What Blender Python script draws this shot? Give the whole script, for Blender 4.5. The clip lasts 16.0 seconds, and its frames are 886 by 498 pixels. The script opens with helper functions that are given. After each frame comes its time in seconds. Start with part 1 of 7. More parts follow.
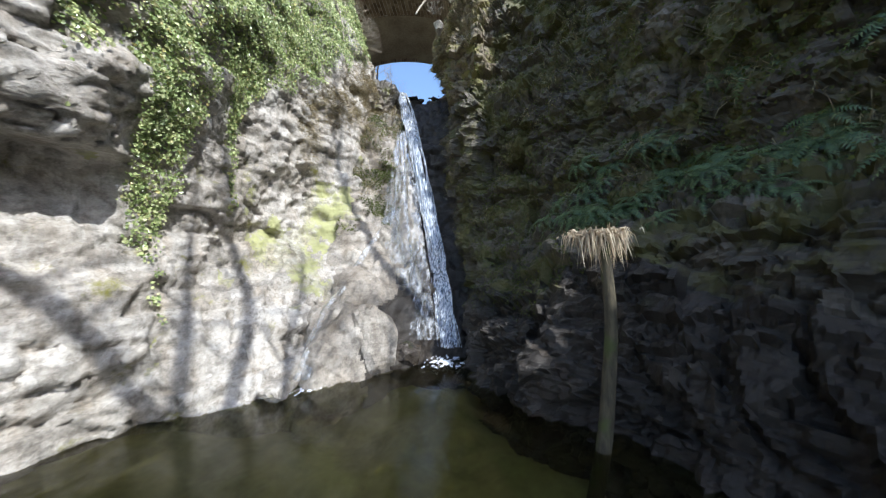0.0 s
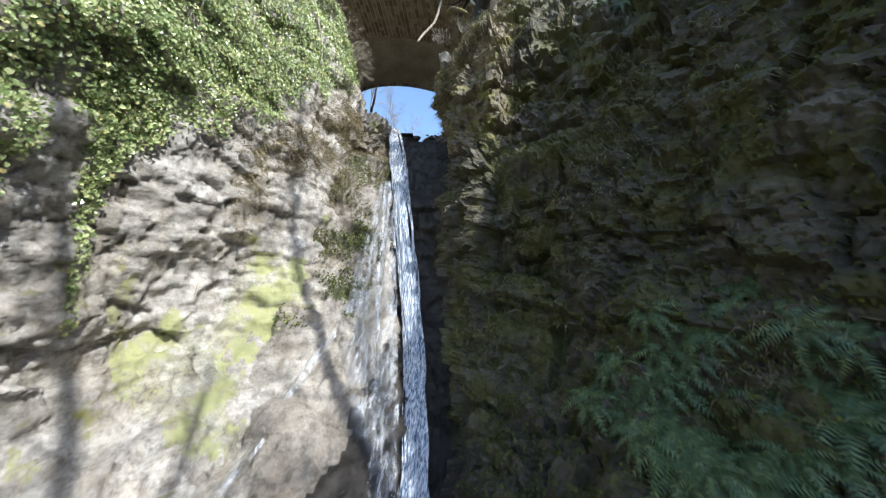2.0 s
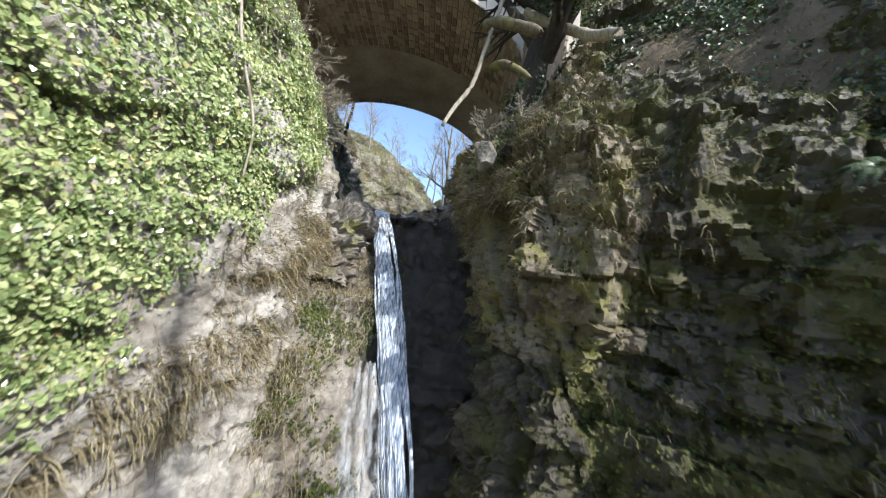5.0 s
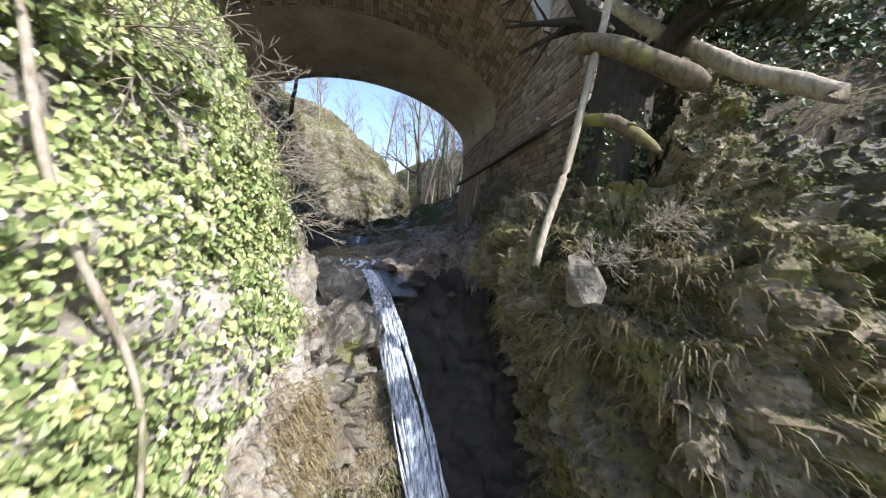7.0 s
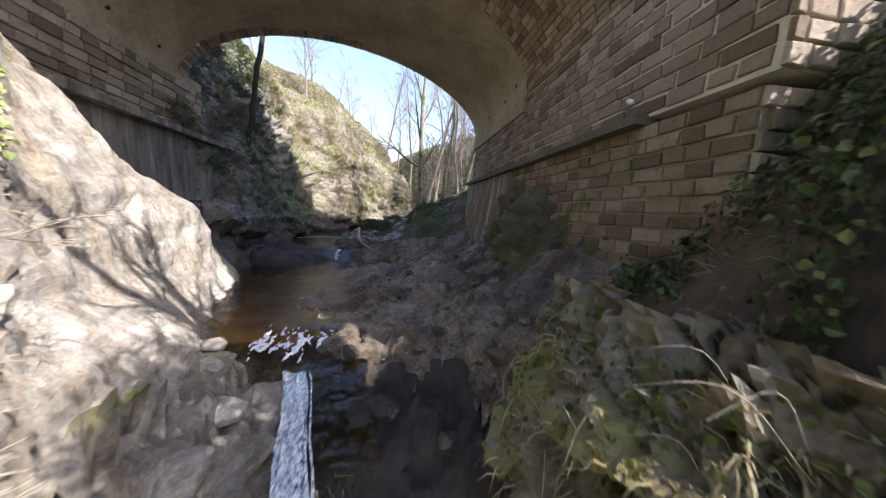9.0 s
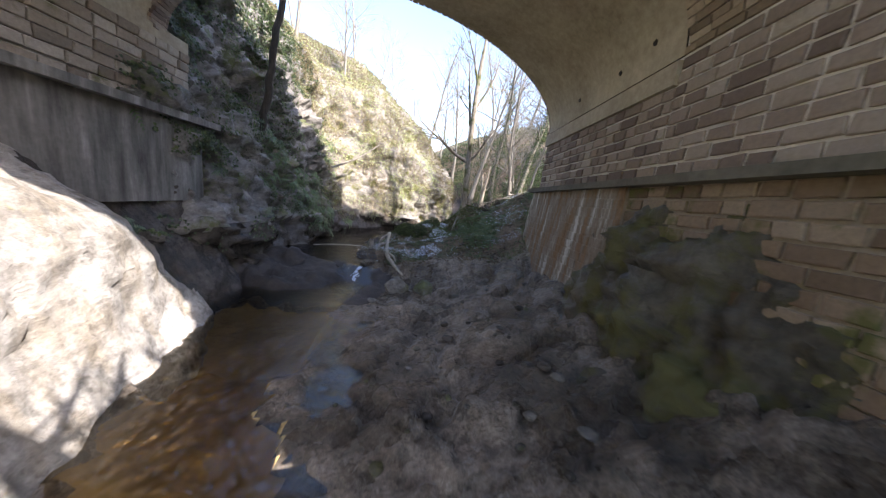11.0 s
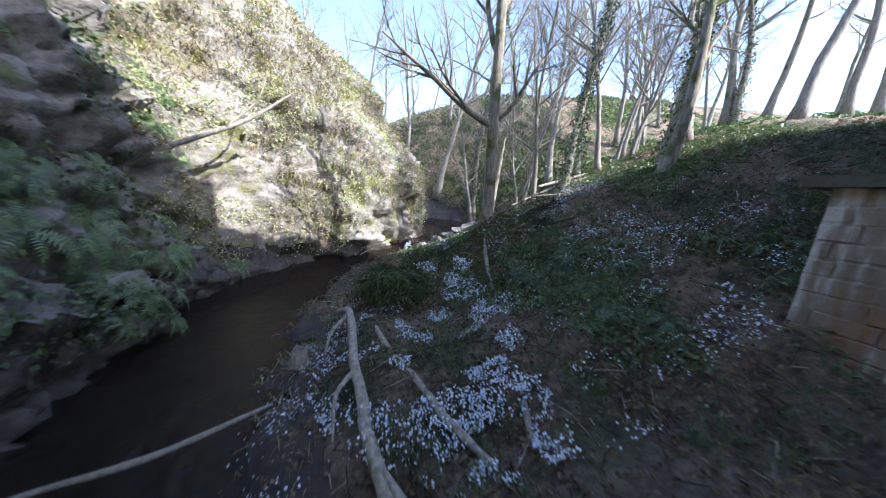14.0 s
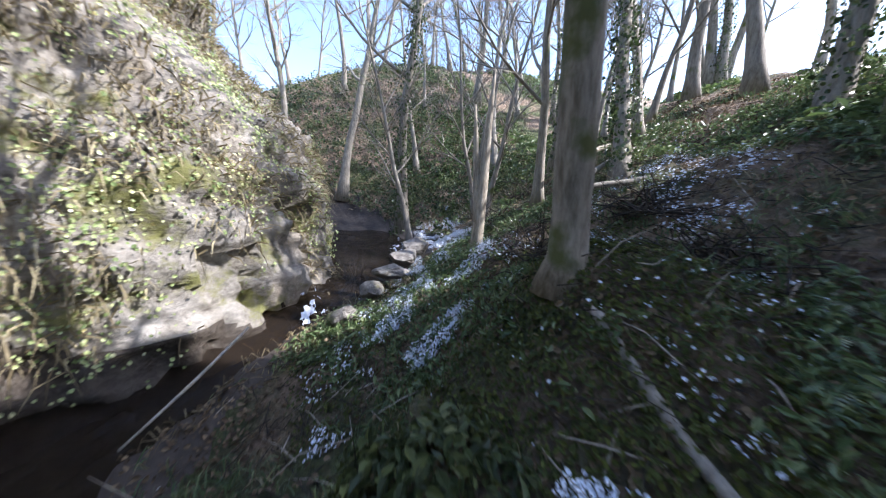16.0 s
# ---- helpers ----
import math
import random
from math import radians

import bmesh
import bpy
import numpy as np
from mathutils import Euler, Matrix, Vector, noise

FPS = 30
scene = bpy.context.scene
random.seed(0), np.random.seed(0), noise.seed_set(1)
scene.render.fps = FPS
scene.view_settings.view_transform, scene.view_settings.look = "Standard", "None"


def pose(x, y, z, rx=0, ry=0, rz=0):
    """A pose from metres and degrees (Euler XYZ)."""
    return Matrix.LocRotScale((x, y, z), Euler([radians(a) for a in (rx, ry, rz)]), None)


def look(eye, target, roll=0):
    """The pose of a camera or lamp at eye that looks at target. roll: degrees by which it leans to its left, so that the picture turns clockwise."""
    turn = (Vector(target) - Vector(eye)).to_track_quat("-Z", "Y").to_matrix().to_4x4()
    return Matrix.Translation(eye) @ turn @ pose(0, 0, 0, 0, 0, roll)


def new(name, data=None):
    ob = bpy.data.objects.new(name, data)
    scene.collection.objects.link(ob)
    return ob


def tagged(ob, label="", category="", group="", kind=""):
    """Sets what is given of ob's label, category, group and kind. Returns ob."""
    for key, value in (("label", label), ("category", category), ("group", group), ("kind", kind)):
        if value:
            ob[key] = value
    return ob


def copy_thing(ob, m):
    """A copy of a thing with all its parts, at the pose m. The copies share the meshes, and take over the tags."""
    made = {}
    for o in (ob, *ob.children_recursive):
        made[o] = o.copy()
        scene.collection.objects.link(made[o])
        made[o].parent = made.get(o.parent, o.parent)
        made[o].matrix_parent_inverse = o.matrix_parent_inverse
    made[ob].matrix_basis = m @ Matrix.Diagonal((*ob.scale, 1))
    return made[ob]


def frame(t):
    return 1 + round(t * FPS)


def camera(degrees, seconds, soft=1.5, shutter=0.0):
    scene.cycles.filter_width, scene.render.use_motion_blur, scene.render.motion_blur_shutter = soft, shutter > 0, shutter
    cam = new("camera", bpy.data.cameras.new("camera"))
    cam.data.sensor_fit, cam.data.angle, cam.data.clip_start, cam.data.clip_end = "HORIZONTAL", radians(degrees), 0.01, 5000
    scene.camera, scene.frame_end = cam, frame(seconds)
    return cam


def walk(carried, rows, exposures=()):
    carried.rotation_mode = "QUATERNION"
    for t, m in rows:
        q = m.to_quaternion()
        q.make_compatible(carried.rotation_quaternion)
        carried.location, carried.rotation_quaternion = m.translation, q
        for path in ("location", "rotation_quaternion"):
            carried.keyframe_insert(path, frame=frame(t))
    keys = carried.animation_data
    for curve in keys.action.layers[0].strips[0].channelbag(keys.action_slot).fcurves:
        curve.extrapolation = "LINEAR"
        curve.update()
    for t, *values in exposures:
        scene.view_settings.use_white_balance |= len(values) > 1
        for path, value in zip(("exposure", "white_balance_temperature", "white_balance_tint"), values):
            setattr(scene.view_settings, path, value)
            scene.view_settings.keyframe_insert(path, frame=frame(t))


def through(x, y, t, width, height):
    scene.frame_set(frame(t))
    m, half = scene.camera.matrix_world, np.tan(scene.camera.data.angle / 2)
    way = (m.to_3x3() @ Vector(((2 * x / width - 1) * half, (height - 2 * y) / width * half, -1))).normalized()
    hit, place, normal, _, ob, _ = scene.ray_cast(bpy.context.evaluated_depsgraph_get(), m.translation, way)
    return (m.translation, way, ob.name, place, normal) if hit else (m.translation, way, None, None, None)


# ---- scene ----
# Camera and its walk
cam = camera(112.6, 16.0, soft=1.15, shutter=0.3)
PATH = [
    (0, (4.533, -9.679, 1.699), (4.134, -7.722, 1.814), -2.4),
    (0.5, (4.445, -9.034, 2.247), (4.088, -7.071, 2.384), -1.0),
    (1, (4.331, -8.378, 2.870), (4.004, -6.412, 3.037), 0.4),
    (1.5, (4.189, -7.743, 3.558), (3.877, -5.777, 3.753), 1.5),
    (2, (4.096, -7.091, 4.309), (3.771, -5.129, 4.525), 2.5),
    (2.5, (3.913, -6.458, 5.113), (3.595, -4.498, 5.345), 3.1),
    (3, (3.641, -5.861, 5.991), (3.351, -3.897, 6.229), 3.9),
    (3.5, (3.330, -5.337, 6.922), (3.078, -3.366, 7.151), 4.4),
    (4, (2.920, -4.785, 7.847), (2.720, -2.805, 8.054), 4.9),
    (4.5, (2.440, -4.228, 8.775), (2.295, -2.239, 8.938), 5.3),
    (5, (2.016, -3.513, 9.586), (1.900, -1.522, 9.729), 5.9),
    (5.2, (1.849, -3.242, 9.850), (1.744, -1.250, 9.997), 6.1),
    (7.3, (0.22, -0.633, 12.826), (0.432, 1.349, 12.655), 2.4),
    (7.5, (0.269, -0.244, 12.988), (0.49, 1.735, 12.801), 2.4),
    (8, (0.301, 0.634, 13.339), (0.554, 2.605, 13.114), 2.2),
    (8.5, (0.445, 1.543, 13.554), (0.681, 3.516, 13.325), 3.0),
    (9, (0.693, 2.414, 13.796), (0.843, 4.394, 13.556), 4.5),
    (9.2, (0.784, 2.764, 13.892), (0.89, 4.746, 13.646), 5.2),
    (11.3, (0.065, 6.339, 14.551), (-0.013, 8.308, 14.209), 8.3),
    (11.5, (-0.112, 6.84, 14.568), (-0.178, 8.808, 14.219), 8.0),
    (12, (-0.62, 8.119, 14.725), (-0.636, 10.084, 14.352), 7.8),
    (12.5, (-1.081, 9.543, 14.724), (-1.033, 11.508, 14.355), 7.1),
    (13, (-1.478, 11.017, 14.728), (-1.353, 12.98, 14.367), 6.1),
    (13.5, (-1.906, 12.507, 14.737), (-1.662, 14.46, 14.379), 5.8),
    (14, (-2.164, 13.981, 14.767), (-1.793, 15.912, 14.403), 4.8),
    (14.5, (-2.206, 15.537, 14.722), (-1.697, 17.438, 14.369), 3.8),
    (15, (-2.155, 17.054, 14.692), (-1.496, 18.91, 14.344), 3.0),
    (15.5, (-2.016, 18.54, 14.685), (-1.197, 20.332, 14.341), 1.9),
    (16, (-1.756, 19.946, 14.79), (-0.788, 21.656, 14.42), 1.0),
]
walk(cam, [(t, look(eye, target, roll)) for t, eye, target, roll in PATH],
     exposures=[(0.0, 1.2, 5800, 9), (2.0, 1.2, 5850, 8), (5.0, 1.15, 6050, 9), (7.5, 1.45, 6300, 15), (9.0, 1.75, 6500, 18), (11.5, 2.3, 6350, 18), (12.5, 2.4, 6150, 17), (14.5, 2.0, 5700, 13), (16.0, 1.95, 5850, 16)])

# World, sun, exposure
SUN_WAY = Vector((0.82, -0.57, 0.90)).normalized()
world = bpy.data.worlds.new("sky")
scene.world = world
world.use_nodes = True
wn = world.node_tree
sky = wn.nodes.new("ShaderNodeTexSky")
sky.sky_type = "NISHITA"
sky.sun_disc = False
sky.dust_density = 1.3
sky.sun_elevation = math.asin(SUN_WAY.z)
sky.sun_rotation = math.atan2(SUN_WAY.x, SUN_WAY.y)
wn.links.new(sky.outputs["Color"], wn.nodes["Background"].inputs["Color"])
wn.nodes["Background"].inputs["Strength"].default_value = 0.15
sun_data = bpy.data.lights.new("sun", "SUN")
sun_data.energy, sun_data.angle, sun_data.color = 3.25, radians(0.53), (1.0, 0.95, 0.87)
sun = new("sun", sun_data)
sun.matrix_world = look((60 * SUN_WAY.x, 60 * SUN_WAY.y, 60 * SUN_WAY.z), (0, 0, 0))
scene.view_settings.exposure = 0.0


# Noise on arrays of points
def lattice(ix, iy, iz, seed):
    h = (ix.astype(np.int64) * 73856093) ^ (iy.astype(np.int64) * 19349663) ^ (iz.astype(np.int64) * 83492791) ^ (seed * 2654435761)
    h = (h ^ (h >> 13)) * 1274126177
    h = (h ^ (h >> 16)) & 0xFFFFFF
    return h / float(0xFFFFFF)


def vnoise(p, seed=0):
    i = np.floor(p).astype(np.int64)
    f = p - i
    f = f * f * (3 - 2 * f)
    out = 0
    for a in (0, 1):
        for b in (0, 1):
            for c in (0, 1):
                w = (f[..., 0] if a else 1 - f[..., 0]) * (f[..., 1] if b else 1 - f[..., 1]) * (f[..., 2] if c else 1 - f[..., 2])
                out = out + w * lattice(i[..., 0] + a, i[..., 1] + b, i[..., 2] + c, seed)
    return out * 2 - 1


def fbm(p, scale=1.0, octaves=4, seed=0):
    out, amp = 0, 1.0
    for k in range(octaves):
        out = out + amp * vnoise(np.asarray(p) * scale * 2 ** k, seed + k)
        amp *= 0.5
    return out


def shards(p, size, seed):
    """Broken blocks: one offset for each cell of a warped lattice."""
    q = p + 0.35 * size * np.stack([fbm(p, 0.9 / size, 2, seed), fbm(p, 0.9 / size, 2, seed + 1), fbm(p, 0.9 / size, 2, seed + 2)], -1)
    q = q @ np.array([[0.9, 0.3, 0.1], [-0.3, 0.9, 0.25], [-0.05, -0.3, 0.95]]) / np.array([size, size, size * 0.6])
    i = np.floor(q).astype(np.int64)
    return lattice(i[..., 0], i[..., 1], i[..., 2], seed + 7) - 0.5


def strata(s, z, height, length, seed, dip=0.0):
    """Offsets of broken beds of rock: every block of a bed stands in or out by its own amount."""
    zz = (z + dip * s) / height
    k = np.floor(zz)
    fz = zz - k
    ss = s / length * (0.6 + 0.8 * lattice(k, k * 0, k * 0, seed)) + 7.3 * lattice(k, k * 0 + 1, k * 0, seed)
    b = np.floor(ss)
    fs = ss - b
    block = lattice(k, b, k * 0, seed + 1) - 0.5
    bed = lattice(k, k * 0, k * 0 + 3, seed + 2) - 0.5
    edge = np.minimum(np.minimum(fz, 1 - fz) * height, np.minimum(fs, 1 - fs) * length)
    return 0.6 * block + 0.55 * bed - 0.3 * np.exp(-edge / 0.025) * (lattice(k, b, k * 0 + 5, seed) > 0.35)


# Meshes
def mesh_object(name, verts, faces, material, parent=None, smooth=True, label=""):
    me = bpy.data.meshes.new(name)
    me.from_pydata([tuple(v) for v in verts] if not isinstance(verts, np.ndarray) else verts.tolist(), [], faces if isinstance(faces, list) else faces.tolist())
    me.polygons.foreach_set("use_smooth", np.full(len(me.polygons), smooth))
    me.update()
    if material:
        me.materials.append(material)
    ob = new(name, me)
    if parent:
        ob.parent = parent
    if label:
        ob["label"] = label
    return ob


def part(name, bm, material, parent, label="", smooth=False):
    me = bpy.data.meshes.new(name)
    bm.to_mesh(me)
    bm.free()
    me.polygons.foreach_set("use_smooth", np.full(len(me.polygons), smooth))
    me.materials.append(material)
    ob = new(name, me)
    ob.parent = parent
    if label:
        ob["label"] = label
    return ob


def grid_faces(n, m, keep=None):
    i, j = np.meshgrid(np.arange(n - 1), np.arange(m - 1), indexing="ij")
    a = (i * m + j).ravel()
    f = np.stack([a, a + m, a + m + 1, a + 1], 1)
    return f if keep is None else f[keep.ravel()]


def smooth_interp(x, xs, ys):
    """Interpolates rows of ys over xs without corners."""
    xs, ys = np.asarray(xs, float), np.asarray(ys, float)
    d = np.gradient(ys, xs, axis=0)
    k = np.clip(np.searchsorted(xs, x) - 1, 0, len(xs) - 2)
    h = xs[k + 1] - xs[k]
    t = ((x - xs[k]) / h)
    shape = (slice(None),) + (None,) * (ys.ndim - 1)
    t, h = t[shape], h[shape]
    return ((2 * t ** 3 - 3 * t ** 2 + 1) * ys[k] + (t ** 3 - 2 * t ** 2 + t) * h * d[k]
            + (-2 * t ** 3 + 3 * t ** 2) * ys[k + 1] + (t ** 3 - t ** 2) * h * d[k + 1])


def loft(levels, step_u, step_v):
    """A sheet over plans at several heights: levels of (z, [(x, y), ...]) with as many points each, clockwise seen from its front."""
    zs = [z for z, _ in levels]
    plan = np.array([p for _, p in levels], float)
    mid = plan[len(plan) // 2]
    run = np.concatenate([[0], np.cumsum(np.hypot(*np.diff(mid, axis=0).T))])
    nu = int(run[-1] / step_u) + 2
    nv = int((zs[-1] - zs[0]) / step_v) + 2
    u = np.linspace(0, run[-1], nu)
    v = np.linspace(zs[0], zs[-1], nv)
    rows = np.stack([smooth_interp(u, run, p) for p in plan])
    flat = smooth_interp(v, zs, rows.reshape(len(zs), -1)).reshape(nv, nu, 2)
    p = np.concatenate([flat, np.broadcast_to(v[:, None, None], (nv, nu, 1))], -1).transpose(1, 0, 2)
    return p, np.broadcast_to(u[:, None], (nu, nv)).copy(), np.broadcast_to(v[None, :], (nu, nv)).copy()


def normals_of(p):
    n = np.cross(np.gradient(p, axis=0), np.gradient(p, axis=1))
    return n / (np.linalg.norm(n, axis=-1, keepdims=True) + 1e-9)


def sheet(name, p, material, parent=None, keep=None, smooth=True):
    return mesh_object(name, p.reshape(-1, 3), grid_faces(p.shape[0], p.shape[1], keep), material, parent, smooth)


def tube(rows, sides=6, caps=True):
    """Vertices and faces of a tapered tube along rows of (x, y, z, radius)."""
    r = np.asarray(rows, float)
    c, rad = r[:, :3], r[:, 3]
    t = np.gradient(c, axis=0)
    t /= np.linalg.norm(t, axis=1, keepdims=True) + 1e-9
    ref = np.where(np.abs(t[:, 2:3]) > 0.9, np.array([[1.0, 0, 0]]), np.array([[0, 0, 1.0]]))
    a = np.cross(t, ref)
    a /= np.linalg.norm(a, axis=1, keepdims=True) + 1e-9
    b = np.cross(t, a)
    ang = np.linspace(0, 2 * np.pi, sides, endpoint=False)
    v = c[:, None] + rad[:, None, None] * (np.cos(ang)[None, :, None] * a[:, None] + np.sin(ang)[None, :, None] * b[:, None])
    n = len(r)
    f = []
    for i in range(n - 1):
        for j in range(sides):
            k = (j + 1) % sides
            f.append((i * sides + j, i * sides + k, (i + 1) * sides + k, (i + 1) * sides + j))
    if caps:
        f.append(tuple(range(sides))[::-1])
        f.append(tuple((n - 1) * sides + j for j in range(sides)))
    return v.reshape(-1, 3), f


def merge(pieces):
    vs, fs, n = [], [], 0
    for v, f in pieces:
        vs.append(np.asarray(v, float))
        fs += [tuple(i + n for i in q) for q in f]
        n += len(v)
    return np.concatenate(vs), fs


# Materials
def material(name):
    m = bpy.data.materials.new(name)
    m.use_nodes = True
    return m, m.node_tree.nodes, m.node_tree.links, m.node_tree.nodes["Principled BSDF"]


def tex(nodes, links, kind, scale, coord, **set_to):
    t = nodes.new(kind)
    t.inputs["Scale"].default_value = scale
    for k, v in set_to.items():
        t.inputs[k].default_value = v
    links.new(coord, t.inputs["Vector"])
    return t


def ramp(nodes, links, fac, stops):
    r = nodes.new("ShaderNodeValToRGB")
    while len(r.color_ramp.elements) < len(stops):
        r.color_ramp.elements.new(0.5)
    for e, (pos, col) in zip(r.color_ramp.elements, stops):
        e.position = pos
        e.color = (*col, 1) if len(col) == 3 else col
    links.new(fac, r.inputs["Fac"])
    return r.outputs["Color"]


def mixc(nodes, links, fac, a, b, mode="MIX"):
    m = nodes.new("ShaderNodeMix")
    m.data_type, m.blend_type = "RGBA", mode
    for socket, value in ((m.inputs[0], fac), (m.inputs[6], a), (m.inputs[7], b)):
        if hasattr(value, "is_linked"):
            links.new(value, socket)
        elif isinstance(value, tuple):
            socket.default_value = (*value, 1)
        else:
            socket.default_value = value
    return m.outputs[2]


def place_coord(nodes, links, stretch=(1, 1, 1)):
    g = nodes.new("ShaderNodeNewGeometry")
    m = nodes.new("ShaderNodeMapping")
    m.inputs["Scale"].default_value = stretch
    links.new(g.outputs["Position"], m.inputs["Vector"])
    return m.outputs["Vector"], g


def bump(nodes, links, bsdf, height, strength, distance=0.03):
    b = nodes.new("ShaderNodeBump")
    b.inputs["Strength"].default_value, b.inputs["Distance"].default_value = strength, distance
    links.new(height, b.inputs["Height"])
    links.new(b.outputs["Normal"], bsdf.inputs["Normal"])


def grey(nodes, links, fac, a, b):
    return ramp(nodes, links, fac, [(a, (0, 0, 0)), (b, (1, 1, 1))])


def rock_material(name, pale, dark, rust, moss, moss_at, rough=0.8, streak=0.5):
    """Bedded sandstone: grain, vertical streaks, rusty stains and moss in patches of its own."""
    m, n, l, b = material(name)
    pos, geo = place_coord(n, l)
    tall, _ = place_coord(n, l, (1.6, 1.6, 0.22))
    flat, _ = place_coord(n, l, (0.5, 0.5, 5.0))
    big = tex(n, l, "ShaderNodeTexNoise", 0.55, pos, Detail=6.0, Roughness=0.6)
    grain = tex(n, l, "ShaderNodeTexNoise", 14.0, pos, Detail=8.0, Roughness=0.7)
    streaks = tex(n, l, "ShaderNodeTexNoise", 1.5, tall, Detail=6.0, Roughness=0.65)
    beds = tex(n, l, "ShaderNodeTexNoise", 1.3, flat, Detail=5.0, Roughness=0.6)
    rough_n = tex(n, l, "ShaderNodeTexNoise", 4.0, pos, Detail=9.0, Roughness=0.75)
    col = mixc(n, l, grey(n, l, big.outputs["Fac"], 0.35, 0.68), pale, dark)
    col = mixc(n, l, mixc(n, l, streak, (0, 0, 0), grey(n, l, streaks.outputs["Fac"], 0.45, 0.72)), col, rust)
    cell_pos = n.new("ShaderNodeVectorMath")
    cell_pos.operation = "ADD"
    l.new(pos, cell_pos.inputs[0])
    l.new(big.outputs["Color"], cell_pos.inputs[1])
    cells = tex(n, l, "ShaderNodeTexVoronoi", 1.0, cell_pos.outputs[0])
    cmap = n.new("ShaderNodeMapping")
    cmap.inputs["Scale"].default_value = (1.3, 1.3, 2.6)
    l.new(cell_pos.outputs[0], cmap.inputs["Vector"])
    l.new(cmap.outputs[0], cells.inputs["Vector"])
    col = mixc(n, l, 0.45, col, ramp(n, l, cells.outputs["Color"], [(0.2, (0.5, 0.48, 0.45)), (0.8, (1.15, 1.15, 1.15))]), "MULTIPLY")
    col = mixc(n, l, 0.5, col, ramp(n, l, grain.outputs["Fac"], [(0.3, (0.25, 0.25, 0.25)), (0.7, (1.2, 1.2, 1.2))]), "MULTIPLY")
    col = mixc(n, l, 0.65, col, ramp(n, l, rough_n.outputs["Fac"], [(0.38, (0.35, 0.33, 0.30)), (0.5, (1, 1, 1)), (0.68, (1.35, 1.35, 1.35))]), "MULTIPLY")
    col = mixc(n, l, 0.3, col, ramp(n, l, beds.outputs["Fac"], [(0.35, (0.45, 0.42, 0.38)), (0.6, (1, 1, 1))]), "MULTIPLY")
    mossn = tex(n, l, "ShaderNodeTexNoise", 1.1, pos, Detail=9.0, Roughness=0.72)
    col = mixc(n, l, grey(n, l, mossn.outputs["Fac"], moss_at, moss_at + 0.09), col, moss)
    l.new(col, b.inputs["Base Color"])
    b.inputs["Roughness"].default_value = rough
    h = mixc(n, l, 0.6, grain.outputs["Fac"], rough_n.outputs["Fac"])
    h = mixc(n, l, 0.35, h, beds.outputs["Fac"])
    bump(n, l, b, h, 1.0, 0.12)
    return m


def leaf_material(name, stops, rough=0.4, through=0.25):
    """Leaves that differ one by one."""
    m, n, l, b = material(name)
    g = n.new("ShaderNodeNewGeometry")
    pos, _ = place_coord(n, l)
    patch = tex(n, l, "ShaderNodeTexNoise", 0.9, pos, Detail=3.0)
    col = ramp(n, l, g.outputs["Random Per Island"], stops)
    col = mixc(n, l, 0.5, col, ramp(n, l, patch.outputs["Fac"], [(0.3, (0.55, 0.6, 0.5)), (0.7, (1.0, 1.0, 0.85))]), "MULTIPLY")
    l.new(col, b.inputs["Base Color"])
    b.inputs["Roughness"].default_value = rough
    t = n.new("ShaderNodeBsdfTranslucent")
    l.new(col, t.inputs["Color"])
    mix = n.new("ShaderNodeMixShader")
    mix.inputs[0].default_value = through
    l.new(b.outputs[0], mix.inputs[1])
    l.new(t.outputs[0], mix.inputs[2])
    l.new(mix.outputs[0], n["Material Output"].inputs["Surface"])
    return m


def bark_material(name, a, c, moss=(0.10, 0.12, 0.03), moss_at=0.6):
    m, n, l, b = material(name)
    pos, _ = place_coord(n, l)
    tall, _ = place_coord(n, l, (6, 6, 1.2))
    s = tex(n, l, "ShaderNodeTexNoise", 3.0, tall, Detail=7.0, Roughness=0.7)
    p = tex(n, l, "ShaderNodeTexNoise", 2.3, pos, Detail=6.0)
    col = mixc(n, l, grey(n, l, s.outputs["Fac"], 0.35, 0.65), a, c)
    col = mixc(n, l, grey(n, l, p.outputs["Fac"], moss_at, moss_at + 0.12), col, moss)
    l.new(col, b.inputs["Base Color"])
    b.inputs["Roughness"].default_value = 0.9
    bump(n, l, b, s.outputs["Fac"], 0.8, 0.02)
    return m


def plain_material(name, a, c, scale=8.0, rough=0.85, strength=0.5):
    m, n, l, b = material(name)
    pos, _ = place_coord(n, l)
    g = tex(n, l, "ShaderNodeTexNoise", scale, pos, Detail=8.0, Roughness=0.7)
    big = tex(n, l, "ShaderNodeTexNoise", scale * 0.12, pos, Detail=4.0)
    f = mixc(n, l, 0.5, g.outputs["Fac"], big.outputs["Fac"])
    l.new(ramp(n, l, f, [(0.35, a), (0.65, c)]), b.inputs["Base Color"])
    b.inputs["Roughness"].default_value = rough
    bump(n, l, b, g.outputs["Fac"], strength, 0.02)
    return m


